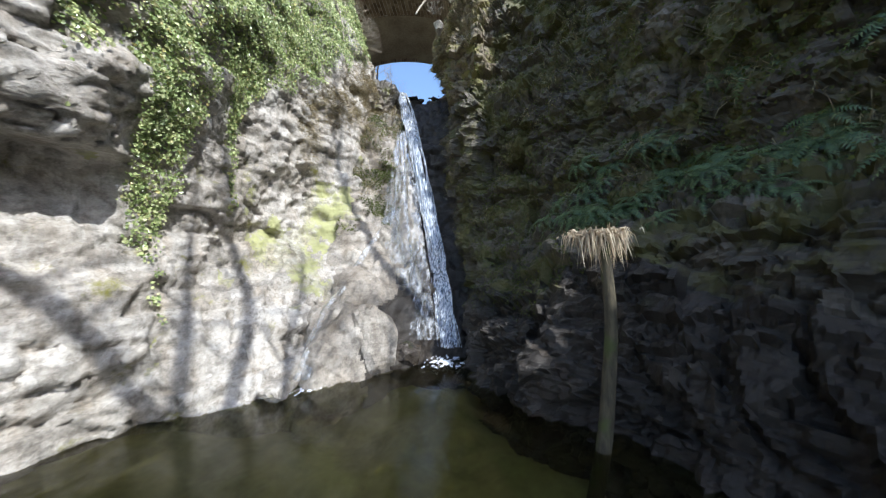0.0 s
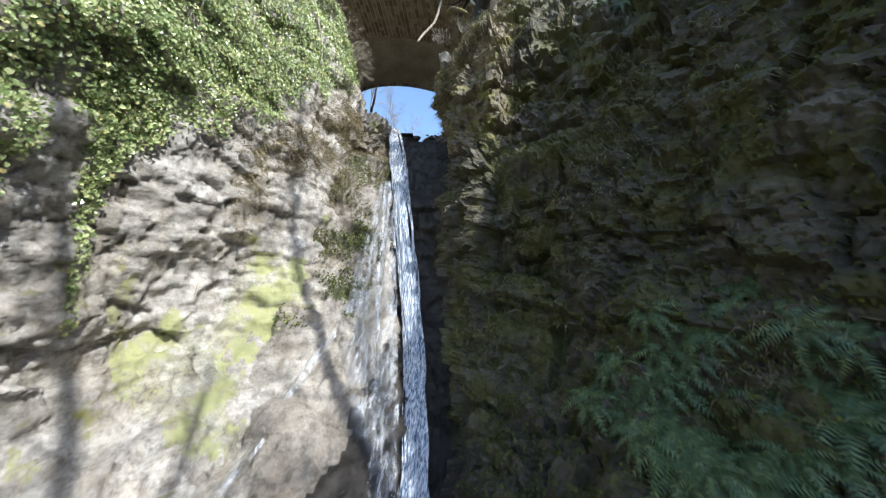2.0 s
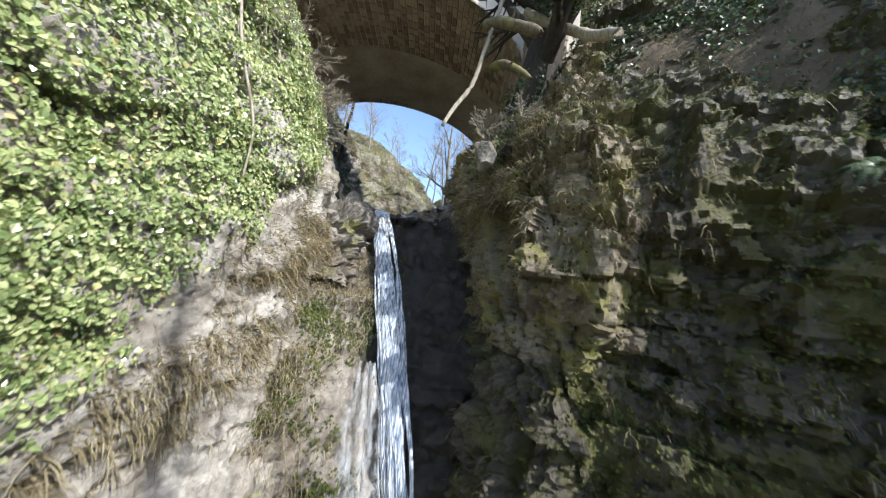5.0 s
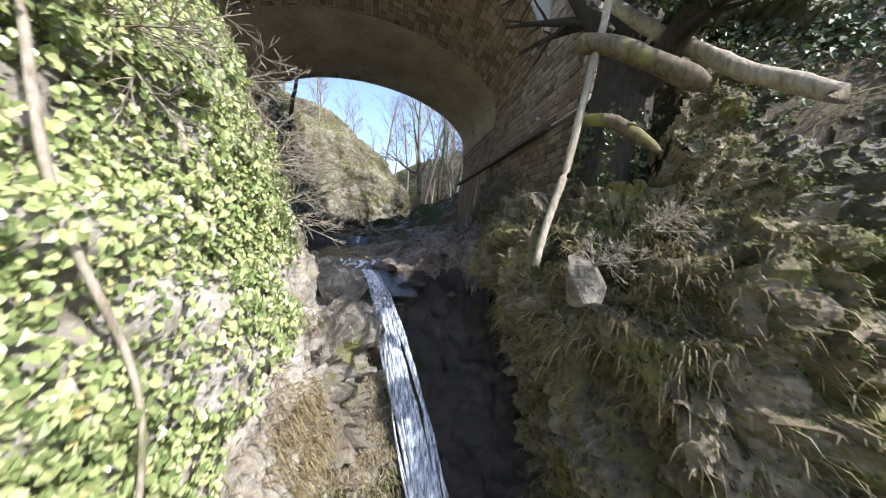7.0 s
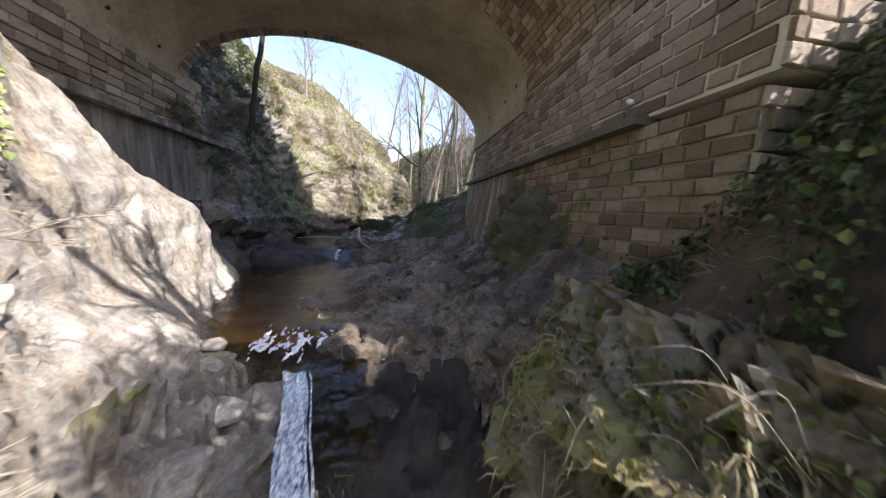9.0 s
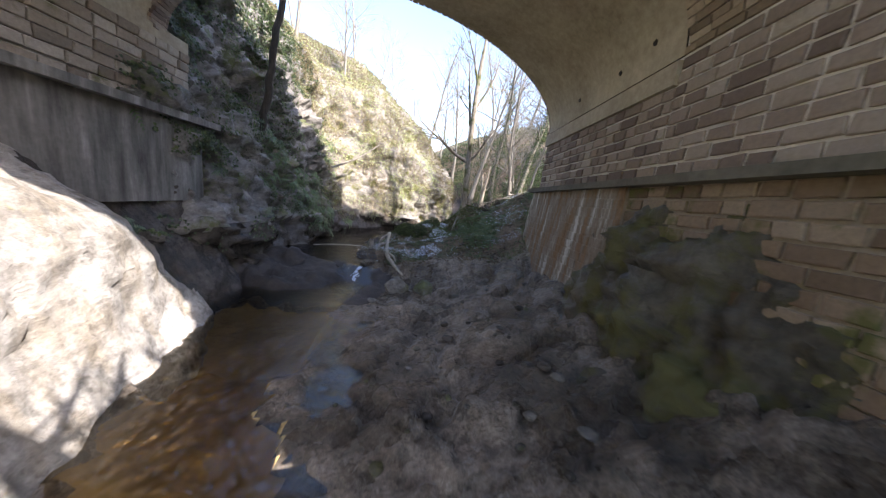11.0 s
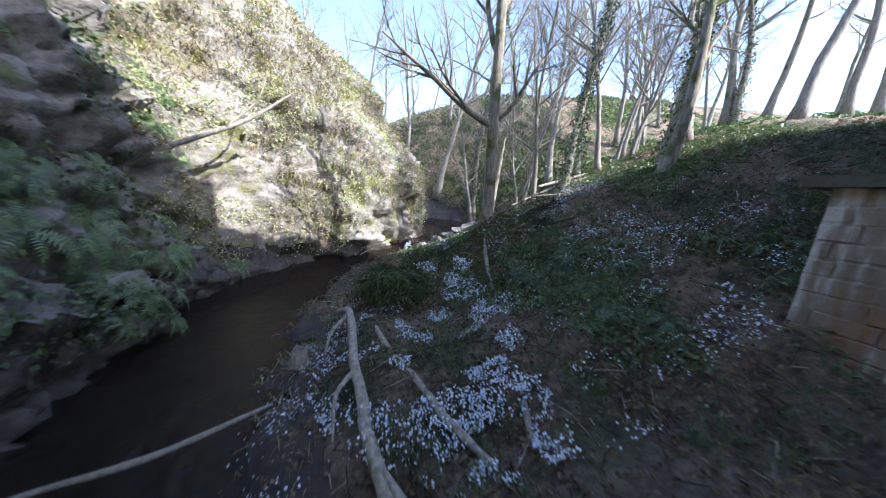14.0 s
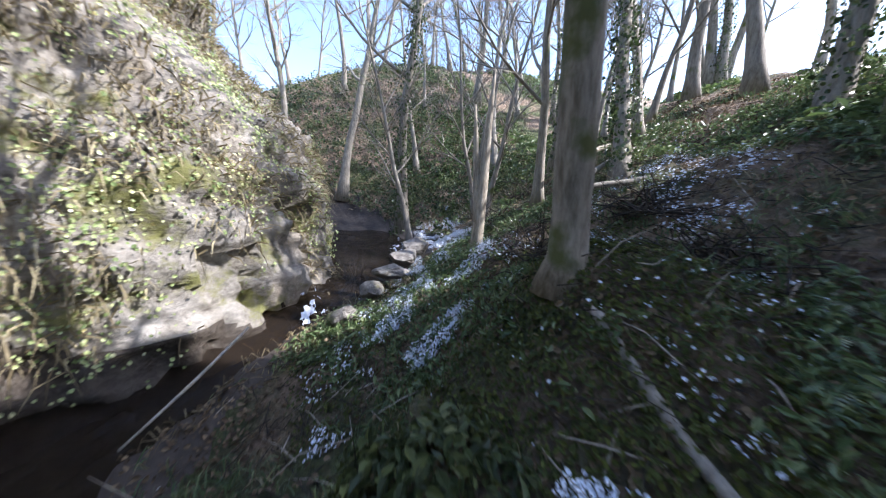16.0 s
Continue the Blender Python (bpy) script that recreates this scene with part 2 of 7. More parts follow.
def stone_material(name, stops, moss_at=0.66, moss=(0.10, 0.10, 0.03)):
    """Dressed stones that differ one by one."""
    m, n, l, b = material(name)
    pos, _ = place_coord(n, l)
    o = n.new("ShaderNodeObjectInfo")
    g = tex(n, l, "ShaderNodeTexNoise", 18.0, pos, Detail=8.0, Roughness=0.7)
    big = tex(n, l, "ShaderNodeTexNoise", 1.4, pos, Detail=7.0, Roughness=0.65)
    col = ramp(n, l, o.outputs["Random"], stops)
    col = mixc(n, l, 0.55, col, ramp(n, l, g.outputs["Fac"], [(0.3, (0.4, 0.4, 0.4)), (0.7, (1, 1, 1))]), "MULTIPLY")
    col = mixc(n, l, grey(n, l, big.outputs["Fac"], moss_at, moss_at + 0.1), col, moss)
    l.new(col, b.inputs["Base Color"])
    b.inputs["Roughness"].default_value = 0.9
    bump(n, l, b, g.outputs["Fac"], 0.8, 0.02)
    return m


ROCK_PALE = rock_material("pale_sandstone", (0.62, 0.59, 0.54), (0.42, 0.39, 0.34), (0.30, 0.22, 0.13), (0.22, 0.21, 0.05), 0.60)
ROCK_SLAB = rock_material("washed_pale_sandstone", (0.60, 0.58, 0.545), (0.40, 0.375, 0.33), (0.44, 0.34, 0.20), (0.30, 0.29, 0.10), 0.62, streak=0.6)
# Moss, and the east wall's shade put into a darker colour
ROCK_MOSSY_SHADED = rock_material("mossy_shaded_sandstone", (0.15, 0.132, 0.10), (0.048, 0.041, 0.029), (0.085, 0.064, 0.036), (0.085, 0.08, 0.022), 0.47, rough=0.5)
ROCK_WET = rock_material("wet_sandstone", (0.50, 0.46, 0.40), (0.27, 0.235, 0.19), (0.17, 0.115, 0.065), (0.06, 0.06, 0.02), 0.66, rough=0.35)
ROCK_DARK = rock_material("washed_shaded_rock", (0.13, 0.11, 0.09), (0.045, 0.038, 0.032), (0.085, 0.06, 0.038), (0.04, 0.042, 0.016), 0.60, rough=0.22)
ROCK_BLACK = rock_material("wet_shaded_rock", (0.075, 0.063, 0.05), (0.022, 0.019, 0.016), (0.05, 0.036, 0.024), (0.03, 0.032, 0.012), 0.62, rough=0.4)
ROCK_CLIFF = rock_material("weathered_sandstone", (0.37, 0.345, 0.305), (0.22, 0.198, 0.162), (0.23, 0.175, 0.11), (0.16, 0.16, 0.05), 0.53)
ROCK_OLIVE = rock_material("olive_sunlit_sandstone", (0.35, 0.30, 0.22), (0.17, 0.14, 0.095), (0.22, 0.155, 0.08), (0.20, 0.185, 0.06), 0.50)
ROCK_SHADE = rock_material("damp_shaded_sandstone", (0.33, 0.31, 0.285), (0.14, 0.13, 0.115), (0.19, 0.15, 0.10), (0.10, 0.11, 0.035), 0.52, rough=0.6)
EARTH = plain_material("leaf_mould", (0.045, 0.036, 0.026), (0.15, 0.115, 0.075), 9.0, 0.95, 0.9)
BARK = bark_material("grey_bark", (0.16, 0.14, 0.11), (0.36, 0.325, 0.27))
BARK_PALE = bark_material("pale_weathered_wood", (0.19, 0.155, 0.115), (0.46, 0.41, 0.33), moss_at=0.62)
BARK_DARK = bark_material("dark_bark", (0.014, 0.011, 0.008), (0.05, 0.038, 0.026), moss=(0.045, 0.045, 0.015))
IVY = leaf_material("ivy_leaf", [(0.0, (0.16, 0.22, 0.09)), (0.4, (0.37, 0.45, 0.20)), (0.8, (0.58, 0.63, 0.32)), (0.95, (0.70, 0.71, 0.44)), (1.0, (0.70, 0.58, 0.26))], 0.24, 0.25)
FERN = leaf_material("fern_leaf", [(0.0, (0.07, 0.12, 0.058)), (0.7, (0.14, 0.205, 0.09)), (1.0, (0.25, 0.29, 0.125))], 0.38)
MOSS = leaf_material("moss_tuft", [(0.0, (0.045, 0.06, 0.012)), (0.7, (0.09, 0.11, 0.02)), (1.0, (0.15, 0.16, 0.03))], 0.8)
DRY = leaf_material("dry_grass", [(0.0, (0.16, 0.12, 0.07)), (0.7, (0.32, 0.26, 0.15)), (1.0, (0.5, 0.43, 0.28))], 0.7)
GARLIC = leaf_material("green_ground_leaf", [(0.0, (0.075, 0.115, 0.05)), (0.6, (0.15, 0.21, 0.085)), (1.0, (0.27, 0.32, 0.16))], 0.35)


def water_material(name, tint, clear, scale, strength, foam=None, stretch=(1, 1, 1), foam_at=(0.5, 0.6), depth=(0.035, 0.028, 0.014), ior=1.33):
    """Thin clear water: gloss by Fresnel over what lies below, with foam where it breaks."""
    m, n, l, b = material(name)
    pos, _ = place_coord(n, l, stretch)
    rip = tex(n, l, "ShaderNodeTexNoise", scale, pos, Detail=4.0, Roughness=0.55)
    rip.inputs["Distortion"].default_value = 0.6
    t = n.new("ShaderNodeBsdfTransparent")
    t.inputs["Color"].default_value = (*tint, 1)
    g = n.new("ShaderNodeBsdfGlossy")
    g.inputs["Roughness"].default_value = 0.03
    bp = n.new("ShaderNodeBump")
    bp.inputs["Strength"].default_value, bp.inputs["Distance"].default_value = strength, 0.05
    l.new(rip.outputs["Fac"], bp.inputs["Height"])
    l.new(bp.outputs["Normal"], g.inputs["Normal"])
    fr = n.new("ShaderNodeFresnel")
    fr.inputs["IOR"].default_value = ior
    l.new(bp.outputs["Normal"], fr.inputs["Normal"])
    body = n.new("ShaderNodeBsdfDiffuse")
    body.inputs["Color"].default_value = (*depth, 1)
    under = n.new("ShaderNodeMixShader")
    under.inputs[0].default_value = clear
    l.new(body.outputs[0], under.inputs[1])
    l.new(t.outputs[0], under.inputs[2])
    mix = n.new("ShaderNodeMixShader")
    l.new(fr.outputs[0], mix.inputs[0])
    l.new(under.outputs[0], mix.inputs[1])
    l.new(g.outputs[0], mix.inputs[2])
    out = mix.outputs[0]
    if foam:
        w = n.new("ShaderNodeBsdfDiffuse")
        w.inputs["Color"].default_value = (0.8, 0.82, 0.84, 1)
        fpos, _ = place_coord(n, l, foam)
        fn = tex(n, l, "ShaderNodeTexNoise", 1.0, fpos, Detail=7.0, Roughness=0.7)
        mf = n.new("ShaderNodeMixShader")
        l.new(grey(n, l, fn.outputs["Fac"], *foam_at), mf.inputs[0])
        l.new(out, mf.inputs[1])
        l.new(w.outputs[0], mf.inputs[2])
        out = mf.outputs[0]
    l.new(out, n["Material Output"].inputs["Surface"])
    return m


POOL = water_material("pool_water", (0.72, 0.74, 0.42), 0.82, 2.2, 0.4, stretch=(1.0, 0.5, 1), ior=1.4)
STREAM = water_material("stream_water", (0.88, 0.76, 0.50), 0.93, 7.0, 0.6, depth=(0.012, 0.009, 0.006), ior=1.75)
UPSTREAM = water_material("peaty_water", (0.5, 0.40, 0.28), 0.35, 6.0, 0.9, depth=(0.020, 0.015, 0.011), ior=1.28)
# Blue depth colours put the skylight on the shaded falls into the water
FALL = water_material("falling_water", (0.9, 0.93, 0.97), 0.45, 6.0, 0.3, depth=(0.16, 0.24, 0.37), foam=(24.0, 9.0, 0.9), foam_at=(0.40, 0.68), stretch=(3, 3, 0.4))
FALL_THIN = water_material("thin_falling_water", (0.85, 0.9, 0.97), 0.55, 6.0, 0.3, depth=(0.10, 0.16, 0.27), foam=(26.0, 10.0, 0.7), foam_at=(0.5, 0.78), stretch=(3, 3, 0.4))
VEIL = water_material("thin_water_veil", (0.95, 0.95, 0.95), 1.0, 6.0, 0.3, foam=(9.0, 6.0, 0.35), foam_at=(0.42, 0.98), stretch=(3, 3, 0.4))
FOAM = plain_material("white_foam", (0.66, 0.70, 0.76), (0.86, 0.88, 0.90), 14.0, 0.5, 0.3)


POOL_Z = -0.82


def lean_back(p):
    """Tips the lower gorge by 3.4 degrees, less and less towards its rim."""
    p = np.asarray(p, float)
    c, sn = math.cos(radians(3.4)), math.sin(radians(3.4))
    w = np.clip((12.6 - p[..., 2]) / 3.0, 0, 1)
    x, y, z = p[..., 0], p[..., 1], p[..., 2]
    return np.stack([x + w * 0.13, y + w * (c * y - sn * z + 0.556 - y), z + w * (sn * y + c * z - 0.375 - z)], -1)


def rock_sheet(name, levels, step, mat, seed, beds=0.5, block=1.1, depth=0.3, rough=0.35, label="", dip=0.05, fine_by=0.07, cracks=0.0, broken=0.0, keep=None, where=None, lower=False, carve=None, crisp=False):
    p, u, v = loft(levels, step, step)
    n = normals_of(p)
    low = fbm(p, 0.5, 4, seed)
    fine = fbm(p, 2.6, 4, seed + 9)
    warp = 0.25 * fbm(p, 0.8, 3, seed + 4)
    d = rough * low + fine_by * fine - cracks * np.exp(-np.abs(fbm(p, 0.7, 3, seed + 20)) / 0.04) - 0.6 * cracks * np.exp(-np.abs(fbm(p, 1.6, 2, seed + 30)) / 0.05) + depth * strata(u + warp * 2, v + warp, beds, block, seed, dip) * (0.6 + 0.6 * fbm(p, 0.35, 2, seed + 3))
    if broken:
        d = d + broken * (1 if where is None else where(p)) * (shards(p, 0.95, seed + 40) + 0.5 * shards(p, 0.42, seed + 50) + 0.22 * shards(p, 0.19, seed + 60))
    if carve is not None:
        d = d + carve(p)
    p = p + n * d[..., None]
    if lower:
        p = lean_back(p)
    ob = sheet(name, p, mat, keep=None if keep is None else keep(p[:-1, :-1]), smooth=not crisp)
    tagged(ob, label, "rock face", kind="structure")
    return ob, p, n


# Lower gorge: left wall, rock behind the falls, right wall
WALL_W, wall_w, wall_w_n = rock_sheet("rock_wall_west", [
    (-1.0, [(-3.5, -18), (-2.2, -8.5), (-1.85, -6.6), (-1.0, -5.7), (0.0, -4.7), (-0.3, -3.4), (-0.8, -1.6), (-1.0, 0.0), (-1.2, 1.8), (-1.4, 4.0)]),
    (0.3, [(-3.5, -18), (-2.3, -8.5), (-1.95, -6.6), (-1.2, -5.7), (-0.4, -4.7), (-0.6, -3.4), (-0.8, -1.8), (-0.9, -0.4), (-1.2, 1.6), (-1.4, 4.0)]),
    (1.5, [(-3.8, -18), (-2.6, -8.5), (-2.1, -6.5), (-1.95, -5.4), (-1.5, -4.0), (-1.1, -2.9), (-0.8, -1.8), (-0.7, -0.7), (-0.9, 1.0), (-1.3, 4.0)]),
    (3.4, [(-3.8, -18), (-2.9, -8.5), (-2.4, -6.5), (-2.45, -5.0), (-2.7, -3.4), (-2.7, -2.3), (-1.8, -1.2), (-0.7, -0.3), (-0.8, 1.3), (-1.3, 4.0)]),
    (4.6, [(-3.2, -18), (-2.2, -8.5), (-2.0, -6.7), (-2.1, -5.2), (-2.4, -3.6), (-2.4, -2.2), (-1.9, -0.9), (-0.9, 0.1), (-0.85, 1.6), (-1.2, 4.0)]),
    (6.2, [(-2.8, -18), (-1.7, -8.5), (-1.6, -6.8), (-1.7, -5.2), (-2.2, -3.6), (-2.05, -2.3), (-1.8, -0.9), (-1.1, 0.3), (-0.9, 2.0), (-1.2, 4.0)]),
    (8.4, [(-2.8, -18), (-1.7, -8.5), (-1.5, -6.8), (-1.4, -5.0), (-1.5, -3.2), (-1.55, -2.0), (-1.6, -0.7), (-1.2, 0.6), (-1.15, 2.2), (-1.15, 4.0)]),
    (10.8, [(-2.8, -18), (-1.6, -8.5), (-1.5, -6.8), (-1.5, -5.0), (-1.55, -3.2), (-1.65, -2.0), (-1.7, -0.7), (-1.35, 0.8), (-1.15, 2.4), (-1.15, 4.0)]),
    (12.4, [(-3.6, -18), (-2.2, -8.5), (-2.0, -6.8), (-1.9, -5.0), (-1.9, -3.2), (-1.95, -2.0), (-1.9, -0.7), (-1.65, 0.8), (-1.5, 2.8), (-1.8, 4.4)]),
    (15.0, [(-5.0, -18), (-3.2, -8.5), (-3.0, -6.8), (-2.8, -5.0), (-2.7, -3.2), (-2.7, -2.0), (-2.6, -0.7), (-2.4, 0.8), (-2.5, 3.0), (-3.4, 5.6)]),
    (19.0, [(-8.0, -18), (-6.2, -8.5), (-5.8, -6.8), (-5.4, -5.0), (-5.2, -3.2), (-5.0, -2.0), (-4.9, -0.7), (-4.9, 0.8), (-5.2, 3.0), (-6.2, 6.2)]),
], 0.055, ROCK_PALE, 11, 0.55, 1.1, 0.46, 0.18, "pale bedded sandstone wall streaked with moss and damp", fine_by=0.07, cracks=0.09, broken=0.16, lower=True,
    carve=lambda p: np.clip((-5.9 - p[..., 1]) / 0.8, 0, 1) * (0.55 * strata(p[..., 1] + 0.3 * fbm(p, 0.8, 2, 13), p[..., 2] + 0.15 * fbm(p, 0.7, 2, 14), 0.34, 1.5, 15, 0.08) * np.clip((p[..., 2] - 4.4) / 0.2, 0, 1) + 0.35 * np.clip((p[..., 2] - 4.5) / 0.15, 0, 1) * np.clip((7.4 - p[..., 2]) / 1.5, 0, 1) - 0.75 * np.clip((p[..., 2] - 3.35) / 0.4, 0, 1) * np.clip((4.6 - p[..., 2]) / 0.2, 0, 1)))

CHUTE, chute, chute_n = rock_sheet("rock_behind_falls", [
    (-1.0, [(-1.2, -4.2), (0.2, -5.0), (1.6, -3.9), (2.6, -3.0), (3.8, -2.8)]),
    (0.0, [(-1.2, -3.8), (0.2, -4.6), (1.6, -3.5), (2.6, -2.3), (3.8, -1.8)]),
    (0.7, [(-1.2, -3.4), (0.1, -3.9), (1.6, -2.9), (2.5, -1.2), (3.8, -0.9)]),
    (1.4, [(-1.2, -2.8), (-0.2, -2.7), (1.5, -2.1), (2.3, -0.2), (3.9, -0.1)]),
    (3.0, [(-1.3, -1.0), (-0.2, -0.6), (0.8, 0.1), (1.7, 1.4), (4.1, 1.2)]),
    (5.0, [(-1.3, 0.2), (-0.5, 0.6), (0.5, 1.4), (1.4, 2.3), (4.1, 2.2)]),
    (7.5, [(-1.3, 1.2), (-0.5, 1.7), (0.3, 2.4), (1.0, 2.8), (3.9, 3.2)]),
    (9.0, [(-1.4, 2.4), (-0.7, 2.9), (0.2, 3.5), (0.9, 4.0), (3.6, 4.0)]),
    (10.3, [(-1.4, 4.2), (-0.8, 4.4), (-0.3, 4.9), (0.6, 5.3), (3.0, 4.8)]),
    (11.0, [(-1.6, 5.4), (-0.9, 5.7), (-0.4, 5.9), (0.8, 6.3), (2.6, 5.4)]),
    (11.32, [(-1.8, 6.2), (-1.1, 6.5), (-0.5, 6.8), (0.9, 7.1), (2.6, 6.4)]),
], 0.07, ROCK_WET, 23, 0.5, 0.9, 0.26, 0.22, "wet brown sandstone slope behind a waterfall", fine_by=0.10, cracks=0.06, broken=0.3, lower=True)

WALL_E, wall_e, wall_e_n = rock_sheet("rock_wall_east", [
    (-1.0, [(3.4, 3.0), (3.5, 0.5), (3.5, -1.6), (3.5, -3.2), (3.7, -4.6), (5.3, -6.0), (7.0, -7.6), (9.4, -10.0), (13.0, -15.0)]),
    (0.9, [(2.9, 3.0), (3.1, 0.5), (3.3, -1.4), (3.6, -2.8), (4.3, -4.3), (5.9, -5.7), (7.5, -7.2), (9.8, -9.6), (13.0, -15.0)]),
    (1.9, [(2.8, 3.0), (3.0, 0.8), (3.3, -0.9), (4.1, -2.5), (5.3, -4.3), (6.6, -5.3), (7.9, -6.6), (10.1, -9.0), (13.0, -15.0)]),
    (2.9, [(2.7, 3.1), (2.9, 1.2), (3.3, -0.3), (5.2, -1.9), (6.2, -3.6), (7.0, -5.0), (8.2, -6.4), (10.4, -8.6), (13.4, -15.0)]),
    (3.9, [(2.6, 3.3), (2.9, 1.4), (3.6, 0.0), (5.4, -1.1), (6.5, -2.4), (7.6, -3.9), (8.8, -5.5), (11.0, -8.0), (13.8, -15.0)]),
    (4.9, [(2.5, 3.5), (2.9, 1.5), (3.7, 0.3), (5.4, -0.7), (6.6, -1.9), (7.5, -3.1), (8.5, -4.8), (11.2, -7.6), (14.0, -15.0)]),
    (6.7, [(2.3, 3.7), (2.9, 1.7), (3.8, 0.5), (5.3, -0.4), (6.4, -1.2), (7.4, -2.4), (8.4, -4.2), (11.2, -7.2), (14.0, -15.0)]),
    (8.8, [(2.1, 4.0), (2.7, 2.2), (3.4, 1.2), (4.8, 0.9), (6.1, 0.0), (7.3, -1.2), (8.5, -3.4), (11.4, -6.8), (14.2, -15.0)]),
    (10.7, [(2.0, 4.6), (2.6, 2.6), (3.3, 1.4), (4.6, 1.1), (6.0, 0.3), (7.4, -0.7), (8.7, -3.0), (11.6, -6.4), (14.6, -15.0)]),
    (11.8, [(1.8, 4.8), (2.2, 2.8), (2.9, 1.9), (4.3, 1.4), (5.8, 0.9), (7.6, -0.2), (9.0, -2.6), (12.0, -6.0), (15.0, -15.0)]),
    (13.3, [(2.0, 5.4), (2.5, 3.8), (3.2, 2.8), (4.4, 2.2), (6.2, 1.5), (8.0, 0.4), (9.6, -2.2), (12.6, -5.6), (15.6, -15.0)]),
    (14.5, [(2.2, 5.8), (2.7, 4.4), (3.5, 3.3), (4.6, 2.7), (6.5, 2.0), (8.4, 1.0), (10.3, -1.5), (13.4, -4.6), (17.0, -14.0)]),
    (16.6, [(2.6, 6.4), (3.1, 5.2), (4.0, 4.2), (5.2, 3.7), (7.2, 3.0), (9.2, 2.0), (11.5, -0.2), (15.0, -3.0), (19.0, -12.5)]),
], 0.046, ROCK_MOSSY_SHADED, 37, 0.8, 0.9, 0.42, 0.40, "mossy sandstone cliff of broken blocks, shade in its dark colour", dip=0.12, fine_by=0.09, cracks=0.12, broken=0.46, lower=True, crisp=True,
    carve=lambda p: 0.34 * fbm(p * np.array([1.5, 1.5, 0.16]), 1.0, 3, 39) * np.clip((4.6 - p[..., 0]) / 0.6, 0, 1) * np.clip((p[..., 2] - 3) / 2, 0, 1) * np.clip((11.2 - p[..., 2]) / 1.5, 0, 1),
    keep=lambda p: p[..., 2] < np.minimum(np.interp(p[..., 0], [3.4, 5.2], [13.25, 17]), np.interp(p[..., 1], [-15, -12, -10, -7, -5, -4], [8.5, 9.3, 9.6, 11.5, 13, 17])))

# Yellow-green film of moss where water seeps down the west wall
ROCK_LIME = rock_material("seeping_mossy_sandstone", (0.52, 0.50, 0.42), (0.36, 0.34, 0.26), (0.34, 0.25, 0.13), (0.34, 0.345, 0.16), 0.47)
wc = wall_w[:-1, :-1]
seep = np.exp(-((wc[..., 1] + 2.1) / 0.9) ** 2 - ((wc[..., 2] - 1.9) / 1.3) ** 2) + 0.8 * np.exp(-((wc[..., 1] + 0.3) / 1.0) ** 2 - ((wc[..., 2] - 3.8) / 1.4) ** 2) + 0.45 * fbm(wc * np.array([1, 1, 0.4]), 1.3, 5, 98)
WALL_W.data.materials.append(ROCK_LIME)
WALL_W.data.polygons.foreach_set("material_index", (seep > 0.42).ravel().astype(np.int32))

# Upper gorge: sunlit slab, shaded and sunlit cliffs beyond the bridge
SLAB, slab, slab_n = rock_sheet("rock_slab", [
    (10.9, [(-1.2, 4.2), (-1.7, 5.4), (-2.3, 6.8), (-3.0, 8.6), (-3.7, 10.2), (-4.3, 11.6), (-4.9, 13.0)]),
    (11.6, [(-1.5, 4.4), (-2.0, 5.3), (-2.7, 6.8), (-3.4, 8.6), (-4.1, 10.2), (-4.7, 11.6), (-5.2, 13.0)]),
    (12.4, [(-1.9, 4.2), (-2.5, 5.2), (-3.3, 6.9), (-3.9, 8.6), (-4.5, 10.2), (-5.4, 11.4), (-6.0, 13.0)]),
    (13.5, [(-2.3, 4.0), (-2.9, 5.2), (-3.7, 7.0), (-4.2, 8.6), (-4.8, 9.7), (-6.0, 10.6), (-6.4, 13.0)]),
    (15.0, [(-2.8, 4.0), (-3.4, 5.2), (-4.2, 6.6), (-4.8, 7.6), (-6.2, 8.6), (-6.5, 11.0), (-6.8, 13.0)]),
    (17.0, [(-3.6, 4.0), (-4.4, 5.0), (-5.2, 5.8), (-6.4, 6.6), (-6.9, 8.5), (-7.1, 11.0), (-7.4, 13.0)]),
    (19.5, [(-5.4, 4.0), (-6.2, 5.2), (-7.0, 6.6), (-7.6, 8.2), (-8.0, 10.2), (-8.2, 11.6), (-8.4, 13.0)]),
], 0.07, ROCK_SLAB, 51, 0.9, 2.2, 0.11, 0.20, "smooth pale sandstone slab sloping into the stream", cracks=0.07)

